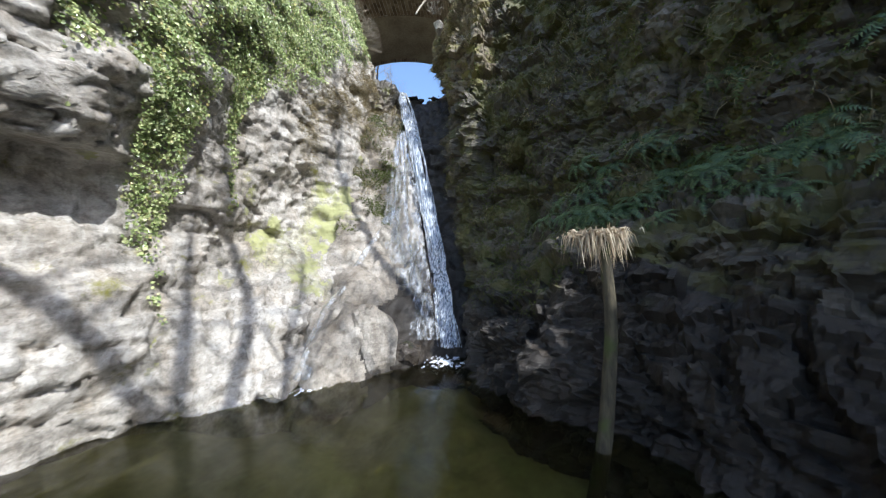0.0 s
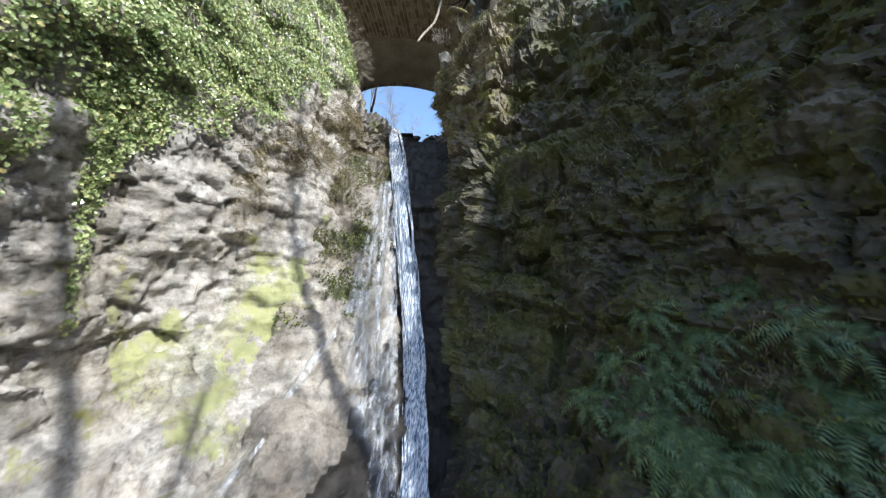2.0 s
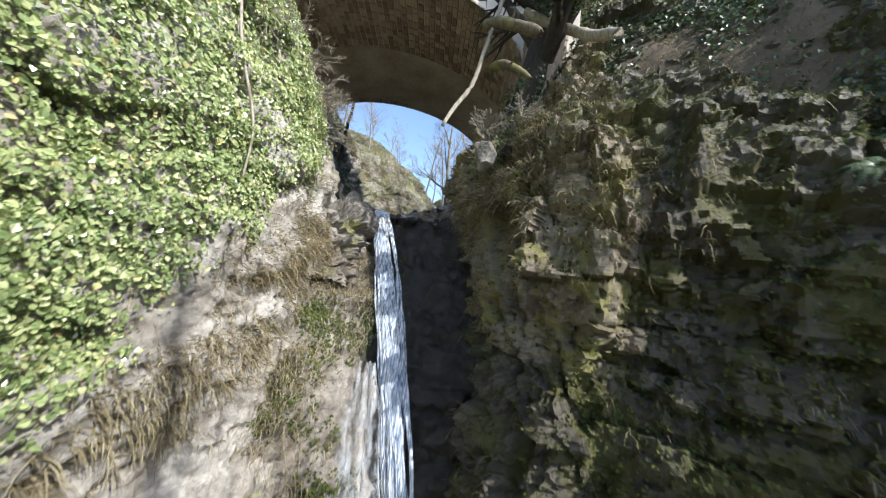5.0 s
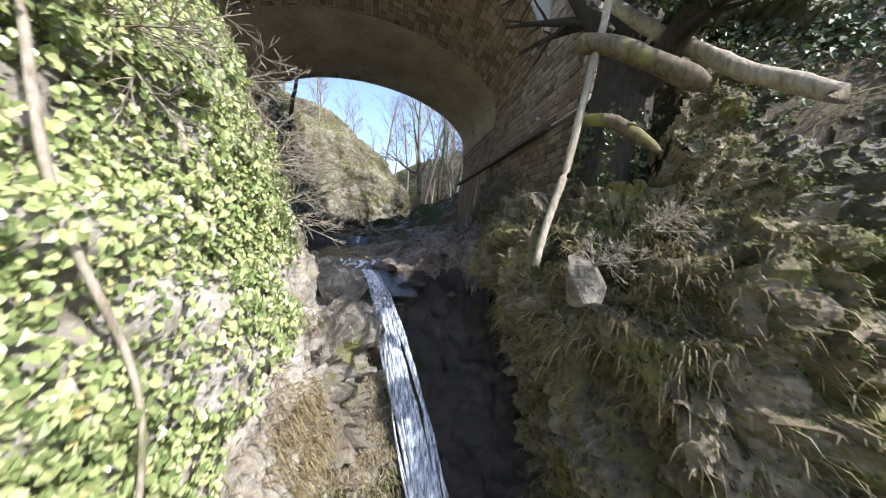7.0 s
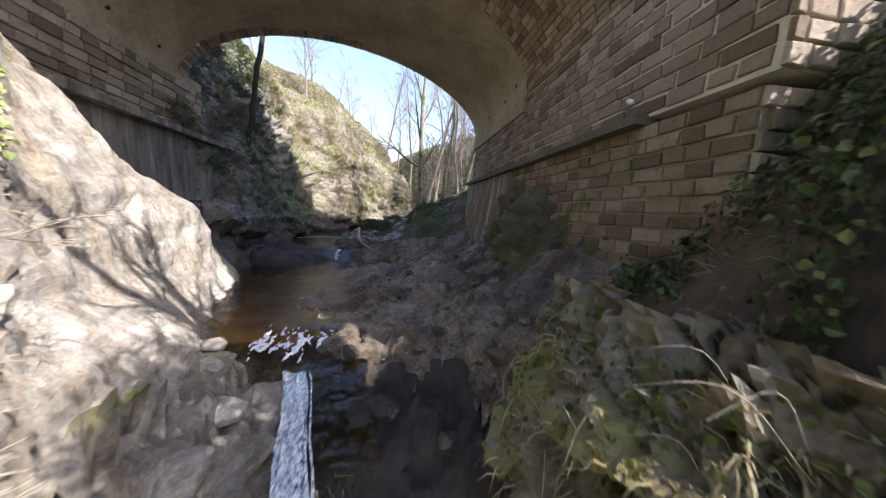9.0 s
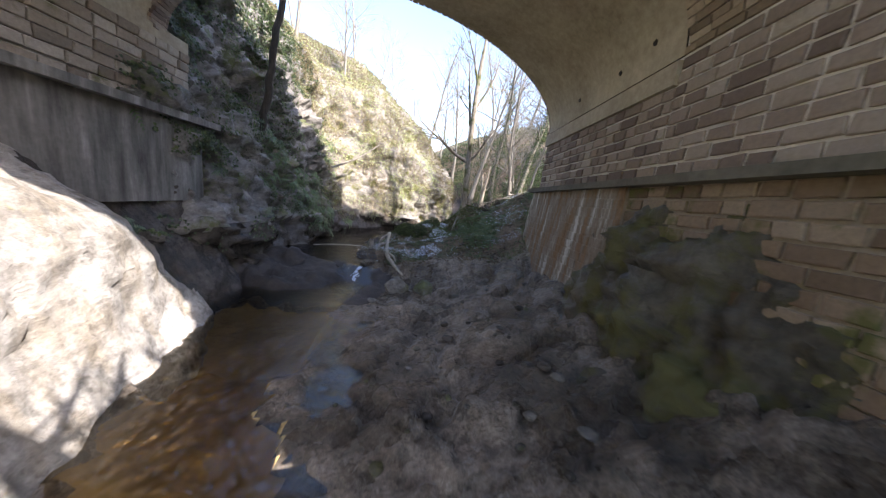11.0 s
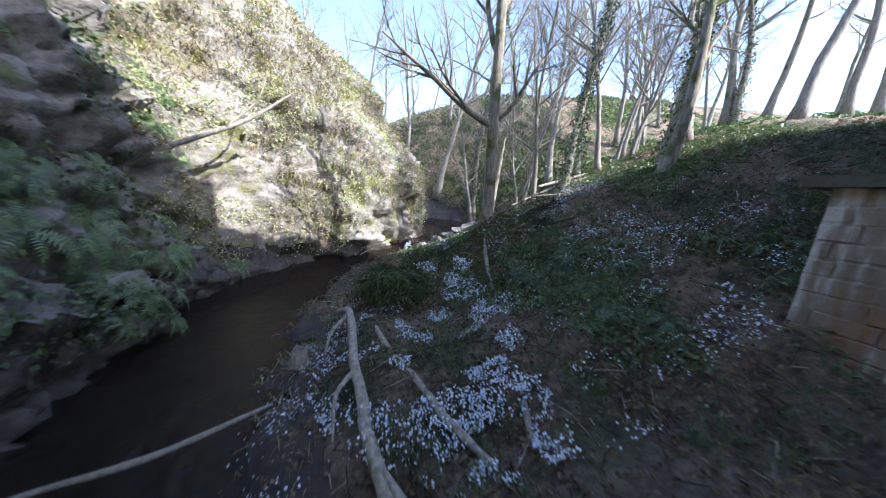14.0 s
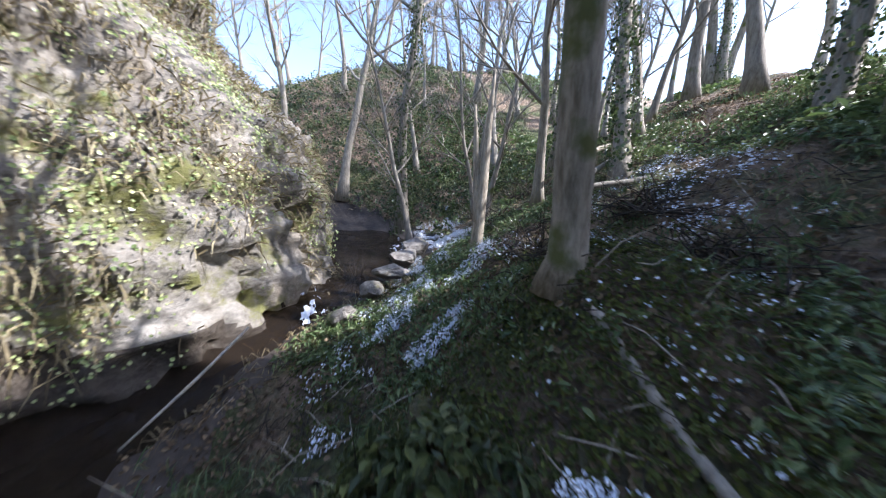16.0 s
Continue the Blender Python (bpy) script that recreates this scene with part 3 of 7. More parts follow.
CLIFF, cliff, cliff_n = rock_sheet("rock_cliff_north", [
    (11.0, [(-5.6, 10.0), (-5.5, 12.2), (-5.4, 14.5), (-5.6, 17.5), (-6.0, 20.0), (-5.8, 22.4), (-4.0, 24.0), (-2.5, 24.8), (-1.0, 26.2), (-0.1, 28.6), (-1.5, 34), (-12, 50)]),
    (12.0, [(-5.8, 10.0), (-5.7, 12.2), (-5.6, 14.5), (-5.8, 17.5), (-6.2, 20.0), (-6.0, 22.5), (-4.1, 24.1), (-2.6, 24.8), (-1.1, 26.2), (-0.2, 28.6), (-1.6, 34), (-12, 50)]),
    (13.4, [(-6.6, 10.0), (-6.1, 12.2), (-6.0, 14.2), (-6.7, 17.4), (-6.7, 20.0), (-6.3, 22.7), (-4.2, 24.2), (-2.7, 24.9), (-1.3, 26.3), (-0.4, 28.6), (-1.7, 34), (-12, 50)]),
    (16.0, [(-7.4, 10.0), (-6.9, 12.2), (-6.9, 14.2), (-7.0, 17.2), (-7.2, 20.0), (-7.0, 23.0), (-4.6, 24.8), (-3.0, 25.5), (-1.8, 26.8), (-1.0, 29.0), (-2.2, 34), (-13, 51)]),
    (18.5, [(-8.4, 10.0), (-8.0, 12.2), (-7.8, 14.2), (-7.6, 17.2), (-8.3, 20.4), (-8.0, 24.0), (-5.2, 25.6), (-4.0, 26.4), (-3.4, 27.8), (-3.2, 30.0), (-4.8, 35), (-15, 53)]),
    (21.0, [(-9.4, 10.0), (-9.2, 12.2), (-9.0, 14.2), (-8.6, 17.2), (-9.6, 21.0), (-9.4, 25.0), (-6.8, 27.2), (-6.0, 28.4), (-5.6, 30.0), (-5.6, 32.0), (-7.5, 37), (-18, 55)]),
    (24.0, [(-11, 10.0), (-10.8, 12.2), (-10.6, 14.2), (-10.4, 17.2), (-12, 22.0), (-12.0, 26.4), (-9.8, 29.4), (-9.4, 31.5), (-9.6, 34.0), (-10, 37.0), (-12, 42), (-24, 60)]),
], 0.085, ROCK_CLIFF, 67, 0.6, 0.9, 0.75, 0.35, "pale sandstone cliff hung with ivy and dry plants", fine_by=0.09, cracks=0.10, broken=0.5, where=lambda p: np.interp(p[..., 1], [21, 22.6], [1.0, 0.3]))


# Past the bridge's shadow edge: wet rock, shade put into its colour
SLAB.data.materials.append(ROCK_DARK)
SLAB.data.polygons.foreach_set("material_index", (slab[:-1, :-1, 1].ravel() + 0.5 * (slab[:-1, :-1, 2].ravel() - 12) > 11.1 + 0.5 * fbm(slab[:-1, :-1], 1.2, 3, 73).ravel()).astype(np.int32))
# The shaded part of the cliff is damp, mossy rock with shade in its colour
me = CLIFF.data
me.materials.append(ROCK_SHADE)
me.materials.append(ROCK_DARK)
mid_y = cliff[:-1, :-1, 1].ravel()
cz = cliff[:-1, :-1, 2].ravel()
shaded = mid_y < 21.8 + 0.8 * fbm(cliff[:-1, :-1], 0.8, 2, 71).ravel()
# The foot is darker: mud colour with shade put into it
shaded_mud = (cz < 12.9 + 0.4 * fbm(cliff[:-1, :-1], 0.9, 2, 72).ravel()) & (mid_y < 25.5)
me.polygons.foreach_set("material_index", np.where(shaded_mud, 2, shaded.astype(np.int32)).astype(np.int32))
# Olive rim has sun, black foot has shade, put into their colours
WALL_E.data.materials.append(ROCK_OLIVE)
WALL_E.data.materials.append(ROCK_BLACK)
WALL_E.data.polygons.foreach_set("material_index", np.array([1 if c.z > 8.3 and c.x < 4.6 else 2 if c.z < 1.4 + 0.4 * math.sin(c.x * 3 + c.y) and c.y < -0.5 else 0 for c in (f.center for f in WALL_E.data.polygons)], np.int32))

FOOT, foot_rock, foot_rock_n = rock_sheet("rock_foot_east", [
    (11.0, [(2.4, 4.6), (2.3, 6.0), (2.4, 7.6), (2.5, 9.4), (2.5, 11.0), (2.8, 12.4), (3.6, 13.2)]),
    (12.2, [(3.0, 4.4), (2.9, 6.0), (2.9, 7.6), (2.6, 9.4), (2.6, 11.0), (2.95, 12.4), (3.7, 13.2)]),
    (13.2, [(3.8, 4.2), (3.8, 6.0), (3.7, 7.6), (2.8, 9.4), (2.8, 11.0), (3.15, 12.2), (3.8, 13.0)]),
    (14.1, [(4.3, 4.2), (4.3, 6.0), (4.2, 7.6), (3.2, 9.4), (3.15, 11.0), (3.45, 12.0), (3.9, 12.8)]),
    (14.9, [(4.6, 4.2), (4.6, 6.0), (4.6, 7.6), (3.5, 9.4), (3.4, 11.0), (3.8, 11.8), (4.2, 12.6)]),
], 0.08, ROCK_MOSSY_SHADED, 81, 0.5, 0.8, 0.4, 0.16, "mossy boulders and rock at the foot of the bridge wall", fine_by=0.10, cracks=0.10, broken=0.34, keep=lambda p: p[..., 1] < 11.9)
PLUG, plug, plug_n = rock_sheet("rock_lip_west", [
    (8.6, [(-1.5, 3.2), (-0.9, 3.2), (-0.55, 3.6), (-0.5, 4.4), (-0.7, 5.4)]),
    (10.0, [(-1.7, 3.1), (-1.1, 3.1), (-0.65, 3.7), (-0.65, 4.5), (-0.8, 5.6)]),
    (10.8, [(-1.8, 3.3), (-1.3, 3.4), (-0.85, 4.0), (-0.85, 4.8), (-1.0, 6.0)]),
    (11.25, [(-2.0, 3.6), (-1.7, 3.9), (-1.3, 4.5), (-1.3, 5.2), (-1.5, 6.4)]),
    (11.6, [(-2.4, 4.0), (-2.3, 4.5), (-2.1, 5.0), (-2.2, 5.6), (-2.4, 6.6)]),
], 0.045, ROCK_CLIFF, 85, 0.4, 0.6, 0.42, 0.22, "pale cracked rock beside the head of the falls", fine_by=0.08, cracks=0.24, broken=0.55, crisp=True)


# Dark wet rock under and beside the falls, slot's shade in its colour
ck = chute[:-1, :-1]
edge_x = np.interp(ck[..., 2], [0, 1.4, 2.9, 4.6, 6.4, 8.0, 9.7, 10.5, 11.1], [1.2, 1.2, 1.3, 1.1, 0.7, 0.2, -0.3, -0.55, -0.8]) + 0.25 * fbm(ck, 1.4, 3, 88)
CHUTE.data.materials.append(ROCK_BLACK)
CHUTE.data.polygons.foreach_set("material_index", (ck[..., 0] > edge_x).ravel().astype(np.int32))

# Ground with the stream's bed, one sheet to the horizon
YS = [4.5, 6, 7.5, 9.5, 11, 12.5, 13.4, 14.6, 15.3, 16.4, 18, 21, 23.5, 25.2, 27, 29, 32, 36, 45, 400]
SX = [-0.5, -1.0, -1.9, -2.8, -3.25, -3.35, -3.0, -2.5, -3.0, -4.1, -4.7, -4.7, -4.0, -1.8, 0.6, 1.7, 1.4, -1.5, -9.0, -60.0]
HW = [0.45, 0.6, 0.9, 1.1, 1.2, 1.1, 0.72, 0.5, 0.45, 0.9, 1.0, 0.9, 0.8, 0.7, 0.8, 0.9, 0.9, 1.0, 1.0, 1.5]
WLY = [4, 5.6, 7.0, 7.8, 14.6, 15.2, 22, 24, 25.5, 28, 40, 400]
WLZ = [10.8, 11.05, 11.3, 11.55, 11.55, 11.95, 12.05, 12.25, 12.75, 13.05, 13.6, 22.0]
RD = [0, 1, 2, 3, 4, 5, 7, 10, 14, 20, 40, 100, 400]
RY = [5, 9, 12, 16, 20, 26, 60, 400]
RR = [[0, .05, .3, 1.2, 2.3, 3.2, 5.0, 7.5, 9.5, 11, 13, 18, 30],
      [0, .02, .25, .6, 1.0, 1.7, 3.6, 6.5, 9.0, 10.5, 13, 18, 30],
      [0, .0, .2, .45, .8, 1.3, 2.6, 6.0, 8.5, 10, 12, 17, 30],
      [0, .1, .25, .45, .65, .95, 2.0, 3.9, 5.6, 6.8, 9, 12, 25],
      [0, .1, .3, .7, 1.2, 1.75, 2.9, 4.5, 5.6, 6.3, 8, 11, 25],
      [0, .2, .7, 1.2, 1.7, 2.2, 3.4, 4.9, 6.2, 7.4, 9, 11, 25],
      [0, .6, 1.4, 2.2, 3, 3.6, 4.6, 5.6, 6.2, 6.8, 8, 10, 22],
      [0, .5, 1, 1.5, 2, 2.4, 3.2, 4.2, 5.0, 5.8, 7, 9, 12]]


def water_level(y):
    return np.interp(y, WLY, WLZ)


def ground_height(x, y):
    x, y = np.asarray(x, float), np.asarray(y, float)
    d = x - np.interp(y, YS, SX)
    hw = np.interp(y, YS, HW)
    rows = np.stack([np.interp(np.maximum(d - hw, 0), RD, r) for r in RR])
    k = np.clip(np.searchsorted(RY, y) - 1, 0, len(RY) - 2)
    t = np.clip((y - np.take(RY, k)) / (np.take(RY, k + 1) - np.take(RY, k)), 0, 1)
    up = np.take_along_axis(rows, k[None], 0)[0] * (1 - t) + np.take_along_axis(rows, k[None] + 1, 0)[0] * t
    close = np.clip((y - 31) / 12, 0, 1)
    close = 4.2 * close * close * (3 - 2 * close)
    left = (-0.25 * np.clip((32 - y) / 3, 0, 1) + 0.47 * np.clip((9.2 - y) / 2, 0, 1)) * np.maximum(-d - hw, 0) - 0.24 * np.clip((-d - hw + 0.7) / 0.5, 0, 1) * (y > 9)
    rock_west = np.clip((y - 12.5) / 0.7, 0, 1) * np.clip((15.6 - y) / 0.5, 0, 1)
    left = left * (1 - rock_west) + rock_west * (0.16 * np.clip((-d - hw) / 0.3, 0, 1) + 0.10 * np.maximum(-d - hw, 0))
    bed = -0.28 * np.clip(1 - (d / hw) ** 2, 0, 1) ** 0.6
    p = np.stack([x, y, 0 * x], -1)
    bumps = 0.13 * fbm(p, 0.9, 4, 5) + 0.05 * fbm(p, 3.5, 3, 8)
    rocky = np.clip((15.6 - y) / 1.5, 0, 1)
    bumps = bumps + rocky * (0.035 * fbm(p, 2.2, 4, 61) - 0.08 * np.exp(-np.abs(fbm(p, 0.75, 3, 62)) / 0.05) - 0.07 * np.exp(-np.abs(fbm(p, 1.9, 2, 63)) / 0.06))
    shelf = np.clip(1 - np.abs(y - 10.5) / 5, 0, 1)
    ledge = shelf * 0.10 * np.sign(fbm(p * np.array([0.6, 1.0, 1]), 1.1, 3, 15))
    mound = 0.75 * np.exp(-((x - 0.5) / 0.9) ** 2 - ((y - 21.5) / 0.9) ** 2) + 0.45 * np.exp(-((x + 1.6) / 0.9) ** 2 - ((y - 20.8) / 0.8) ** 2) + 0.3 * np.exp(-((x + 2.2) / 0.7) ** 2 - ((y - 17.6) / 1.2) ** 2)
    beds = strata(x * 0.8 + 0.5 * y + fbm(p, 0.7, 2, 19), 0.35 * y - x + fbm(p, 0.5, 2, 18), 0.55, 0.9, 44)
    ledge = ledge + 0.18 * beds * np.clip((16 - y) / 2, 0, 1)
    seep = np.clip(1 - np.abs(d - hw - 0.5) / 0.9, 0, 1) * np.clip((y - 8.2) / 0.8, 0, 1) * np.clip((13.4 - y) / 0.8, 0, 1)
    bumps = bumps * (1 - 0.5 * seep) - 0.12 * seep * np.clip(0.55 + 1.6 * fbm(p * np.array([1.0, 0.7, 1.0]), 1.5, 3, 29), 0, 1)
    return water_level(y) + close + 0.04 + up + left + bed + mound + bumps + ledge * np.clip(np.maximum(d - hw, rock_west * (-d - hw) * 5), 0, 1 + 0.8 * rock_west)


def spread(lo, a, b, hi, step, grow=1.16):
    out = list(np.arange(a, b, step))
    s, x = step, out[-1]
    while x < hi:
        s *= grow
        x += s
        out.append(x)
    s, x = step, a
    while x > lo:
        s *= grow
        x -= s
        out.insert(0, x)
    return np.array(out)


gx, gy = spread(-400, -7.0, 15.5, 400, 0.09), spread(-60, -5.5, 27.0, 420, 0.09)
GX, GY = np.meshgrid(gx, gy, indexing="ij")
GZ = ground_height(GX, np.maximum(GY, 4.5))
edge = np.interp(GX, [-1.0, 1.5, 1.9, 2.3, 3.0, 4.2, 6.0, 7.8, 9.4, 12.4, 15.4, 40], [6.5, 6.6, 5.9, 4.2, 2.9, 2.1, 1.3, 0.2, -2.3, -4.7, -5.5, -6.0])
low_x = np.interp(GY, [4, 6, 9, 12, 16, 20, 23, 25, 28, 34, 50, 400], [-1.6, -2.6, -4.2, -5.6, -6.4, -6.8, -6.6, -3.4, -1.0, -2.4, -14, -400])
keep_v = (GY > edge) & ((GX > low_x) | (GY > 60))
# The top over the eastern wall rises from its edge
back = np.clip(GY - edge, 0, 30)
east = np.clip((GX - 1.6) / 0.8, 0, 1) * np.clip((5.5 - GY) / 1.5, 0, 1)
GZ = GZ * (1 - east) + east * (np.interp(GX, [1.8, 4.2], [11.8, 12.6]) + np.minimum(np.interp(GX, [2.6, 4.6], [0.55, 1.7]) * back, 6.5 + 0.3 * back) + 0.2 * fbm(np.stack([GX, GY, 0 * GX], -1), 0.8, 3, 77))
# Its edge dips under the rock that it rests on
dip = np.clip((GY - edge) / np.where(GX < 2.3, 0.8, 1.0), 0, 1)
low_edge = np.where(GX < 2.3, 10.7, 11.3)
GZ = np.where((GX > -1.8) & (dip < 1) & (GY < 8), low_edge + (GZ - low_edge) * dip ** 0.6, GZ)
GZ[(GX < -9) & (GY > 60)] += 0.25 * (-9 - GX[(GX < -9) & (GY > 60)]) * 0.4
keep_f = keep_v[:-1, :-1] & keep_v[1:, :-1] & keep_v[:-1, 1:] & keep_v[1:, 1:]


def ground_material():
    """Leaf mould and mud, wet rock along the stream, frost in scattered patches."""
    m, n, l, b = material("woodland_floor")
    pos, geo = place_coord(n, l)
    grain = tex(n, l, "ShaderNodeTexNoise", 16.0, pos, Detail=8.0, Roughness=0.75)
    big = tex(n, l, "ShaderNodeTexNoise", 0.7, pos, Detail=6.0, Roughness=0.6)
    mud = ramp(n, l, grain.outputs["Fac"], [(0.3, (0.10, 0.072, 0.05)), (0.7, (0.34, 0.25, 0.175))])
    green = ramp(n, l, grain.outputs["Fac"], [(0.3, (0.035, 0.05, 0.02)), (0.7, (0.12, 0.135, 0.05))])
    rock = ramp(n, l, grain.outputs["Fac"], [(0.3, (0.13, 0.105, 0.085)), (0.7, (0.50, 0.415, 0.33))])
    damp = tex(n, l, "ShaderNodeTexNoise", 0.62, pos, Detail=8.0, Roughness=0.68)
    rock = mixc(n, l, 0.8, rock, ramp(n, l, damp.outputs["Fac"], [(0.44, (0.30, 0.29, 0.26)), (0.54, (1, 1, 1))]), "MULTIPLY")
    far = n.new("ShaderNodeSeparateXYZ")
    l.new(pos, far.inputs[0])
    rise = n.new("ShaderNodeMapRange")
    rise.inputs["From Min"].default_value, rise.inputs["From Max"].default_value = 15.0, 16.5
    l.new(far.outputs["Y"], rise.inputs["Value"])
    col = mixc(n, l, grey(n, l, big.outputs["Fac"], 0.46, 0.58), mud, green)
    col = mixc(n, l, rise.outputs[0], rock, col)
    mid = tex(n, l, "ShaderNodeTexNoise", 3.5, pos, Detail=9.0, Roughness=0.75)
    col = mixc(n, l, 0.9, col, ramp(n, l, mid.outputs["Fac"], [(0.36, (0.36, 0.34, 0.32)), (0.49, (1, 1, 1)), (0.66, (1.5, 1.48, 1.44))]), "MULTIPLY")
    l.new(col, b.inputs["Base Color"])
    rr = n.new("ShaderNodeMapRange")
    rr.inputs["To Min"].default_value, rr.inputs["To Max"].default_value = 0.08, 0.5
    wet = tex(n, l, "ShaderNodeTexNoise", 2.4, pos, Detail=5.0)
    l.new(grey(n, l, wet.outputs["Fac"], 0.42, 0.6), rr.inputs["Value"])
    l.new(mixc(n, l, rise.outputs[0], rr.outputs[0], (0.95, 0.95, 0.95)), b.inputs["Roughness"])
    high = n.new("ShaderNodeMath")
    high.operation = "MULTIPLY_ADD"
    high.inputs[1].default_value = 2.2
    l.new(mid.outputs["Fac"], high.inputs[0])
    l.new(grain.outputs["Fac"], high.inputs[2])
    bump(n, l, b, high.outputs[0], 1.0, 0.09)
    return m


GROUND_MAT = ground_material()
GROUND = sheet("ground", np.stack([GX, GY, GZ], -1), GROUND_MAT, keep=keep_f)
# Amber silt on the bed of the small pool
SILT = plain_material("amber_silt", (0.34, 0.225, 0.08), (0.62, 0.46, 0.20), 6.0, 0.9, 0.4)
GROUND.data.materials.append(SILT)
mx, my = GX[:-1, :-1], GY[:-1, :-1]
in_pool = (np.abs(mx - np.interp(my, YS, SX)) < np.interp(my, YS, HW) + 0.1 + 0.15 * fbm(np.stack([mx, my, 0 * mx], -1), 1.5, 2, 74)) & (my > 7.6) & (my < 12.2) & (GZ[:-1, :-1] < water_level(my) - 0.06)
GROUND.data.materials.append(EARTH)
GROUND.data.materials.append(plain_material("wet_dark_mud", (0.012, 0.0095, 0.0075), (0.075, 0.058, 0.045), 7.0, 0.72, 1.6))
d_stream = np.abs(mx - np.interp(my, YS, SX)) - np.interp(my, YS, HW)
kind_ = np.where(in_pool, 1, 0)
kind_ = np.where((mx > 1.9) & (my < 5.4), 2, kind_)
kind_ = np.where(((mx < np.interp(my, YS, SX)) | (d_stream < 0.5 + 0.35 * fbm(np.stack([mx, my, 0 * mx], -1), 1.3, 3, 75))) & (my > 12.5) & (my < 40), 3, kind_)
GROUND.data.polygons.foreach_set("material_index", kind_[keep_f].astype(np.int32))
tagged(GROUND, "wet rock shelf and woodland floor of mud and leaves", "ground", kind="structure")

# Floor of the lower pool and the water in it
px, py = np.meshgrid(np.linspace(-6, 16, 90), np.linspace(-30, 0, 120), indexing="ij")
pz = -0.55 + 0.25 * fbm(np.stack([px, py, 0 * px], -1), 0.7, 4, 31) + 0.55 * np.exp(-((px + 1.2) / 1.6) ** 2 - ((py + 7.2) / 1.8) ** 2)
pz = np.minimum(pz, -0.05) + POOL_Z
tagged(sheet("pool_bed", np.stack([px, py, pz], -1), plain_material("pool_silt", (0.15, 0.14, 0.08), (0.36, 0.32, 0.20), 5.0)), "silty gravel bed under the pool", "pool bed", kind="structure")
wx, wy = np.meshgrid(np.linspace(-6, 16, 60), np.linspace(-30, 0, 80), indexing="ij")
tagged(sheet("water_pool", np.stack([wx, wy, 0 * wx + POOL_Z], -1), POOL), "dark green-brown pool below the waterfall", "water", kind="structure")
bx, by = np.meshgrid(np.linspace(-40, 60, 40), np.linspace(-80, -16, 30), indexing="ij")
bz = POOL_Z - 0.6 + 0.0 * bx + 0.55 * np.clip(np.abs(bx - 3) - 5, 0, 40)
tagged(sheet("ground_south", np.stack([bx, by, bz], -1), EARTH), "wooded valley floor below the pool", "ground", kind="structure")

# Upper stream
sy = np.linspace(5.35, 33.5, 300)
su = np.linspace(-2.4, 1.5, 22)
cx, hw = np.interp(sy, YS, SX), np.interp(sy, YS, HW)
swx = cx[:, None] + su[None] * (hw[:, None] + 0.25)
swy = np.broadcast_to(sy[:, None], swx.shape)
swz = water_level(swy) - 0.02 + 0.012 * fbm(np.stack([swx, swy, 0 * swx], -1), 3.0, 2, 3)
low = sy < 15.4
tagged(sheet("water_stream", np.stack([swx, swy, swz], -1)[low].transpose(1, 0, 2), STREAM), "shallow brown stream over rock", "water", kind="structure")
pud_y = np.linspace(8.9, 12.7, 60)
pud_x = np.interp(pud_y, YS, SX)[:, None] + np.interp(pud_y, YS, HW)[:, None] + np.linspace(-0.08, 1.35, 24)[None]
tagged(sheet("water_puddle", np.stack([pud_x, np.broadcast_to(pud_y[:, None], pud_x.shape), 0 * pud_x + 11.565], -1).transpose(1, 0, 2), STREAM), "still puddles on the wet rock shelf", "water", kind="structure")
low[np.flatnonzero(low)[-1]] = False
tagged(sheet("water_upstream", np.stack([swx, swy, swz], -1)[~low].transpose(1, 0, 2), UPSTREAM), "dark brown peaty water between the banks", "water", kind="structure")


# Waterfall: strands in front of the rock
def along(points, n):
    pts = np.array(points, float)
    run = np.concatenate([[0], np.cumsum(np.linalg.norm(np.diff(pts, axis=0), axis=1))])
    return smooth_interp(np.linspace(0, run[-1], n), run, pts)


def strand(name, points, widths, mat, parent, seed, n=90, across=9, out=0.12):
    c = lean_back(along(points, n))
    w = np.interp(np.linspace(0, 1, n), np.linspace(0, 1, len(widths)), widths)
    s = np.linspace(-1, 1, across)
    x = c[:, None, 0] + s[None] * w[:, None]
    y = c[:, None, 1] - out * (1 - s[None] ** 2) * 1.0
    z = np.broadcast_to(c[:, None, 2], x.shape)
    p = np.stack([x, y + 0 * x, z], -1)
    p[..., 1] += 0.05 * fbm(p * np.array([4, 1, 0.7]), 1.5, 3, seed)
    p[..., 0] += 0.05 * fbm(p * np.array([1, 1, 1.0]), 1.2, 2, seed + 5)
    return sheet(name, p.transpose(1, 0, 2), mat, parent)


falls = tagged(new("waterfall"), "white and blue waterfall sliding down dark rock", "waterfall")
MAIN = [(-1.0, 6.6, 11.42), (-0.66, 5.75, 11.28), (-0.35, 4.85, 10.92), (0.1, 3.9, 9.7), (0.65, 2.7, 8.0), (1.05, 2.1, 6.4), (1.4, 1.7, 4.6), (1.85, 0.9, 2.9), (2.35, -0.6, 1.4), (2.85, -2.3, 0.05)]
WIDE = [0.16, 0.12, 0.16, 0.22, 0.25, 0.26, 0.25, 0.23, 0.21, 0.26]
strand("water_sheet", [(x, y - 0.02, z) for x, y, z in MAIN], [0.8 * w for w in WIDE], FALL_THIN, falls, 2, n=140, across=15, out=0.10)
fr_ = random.Random(8)
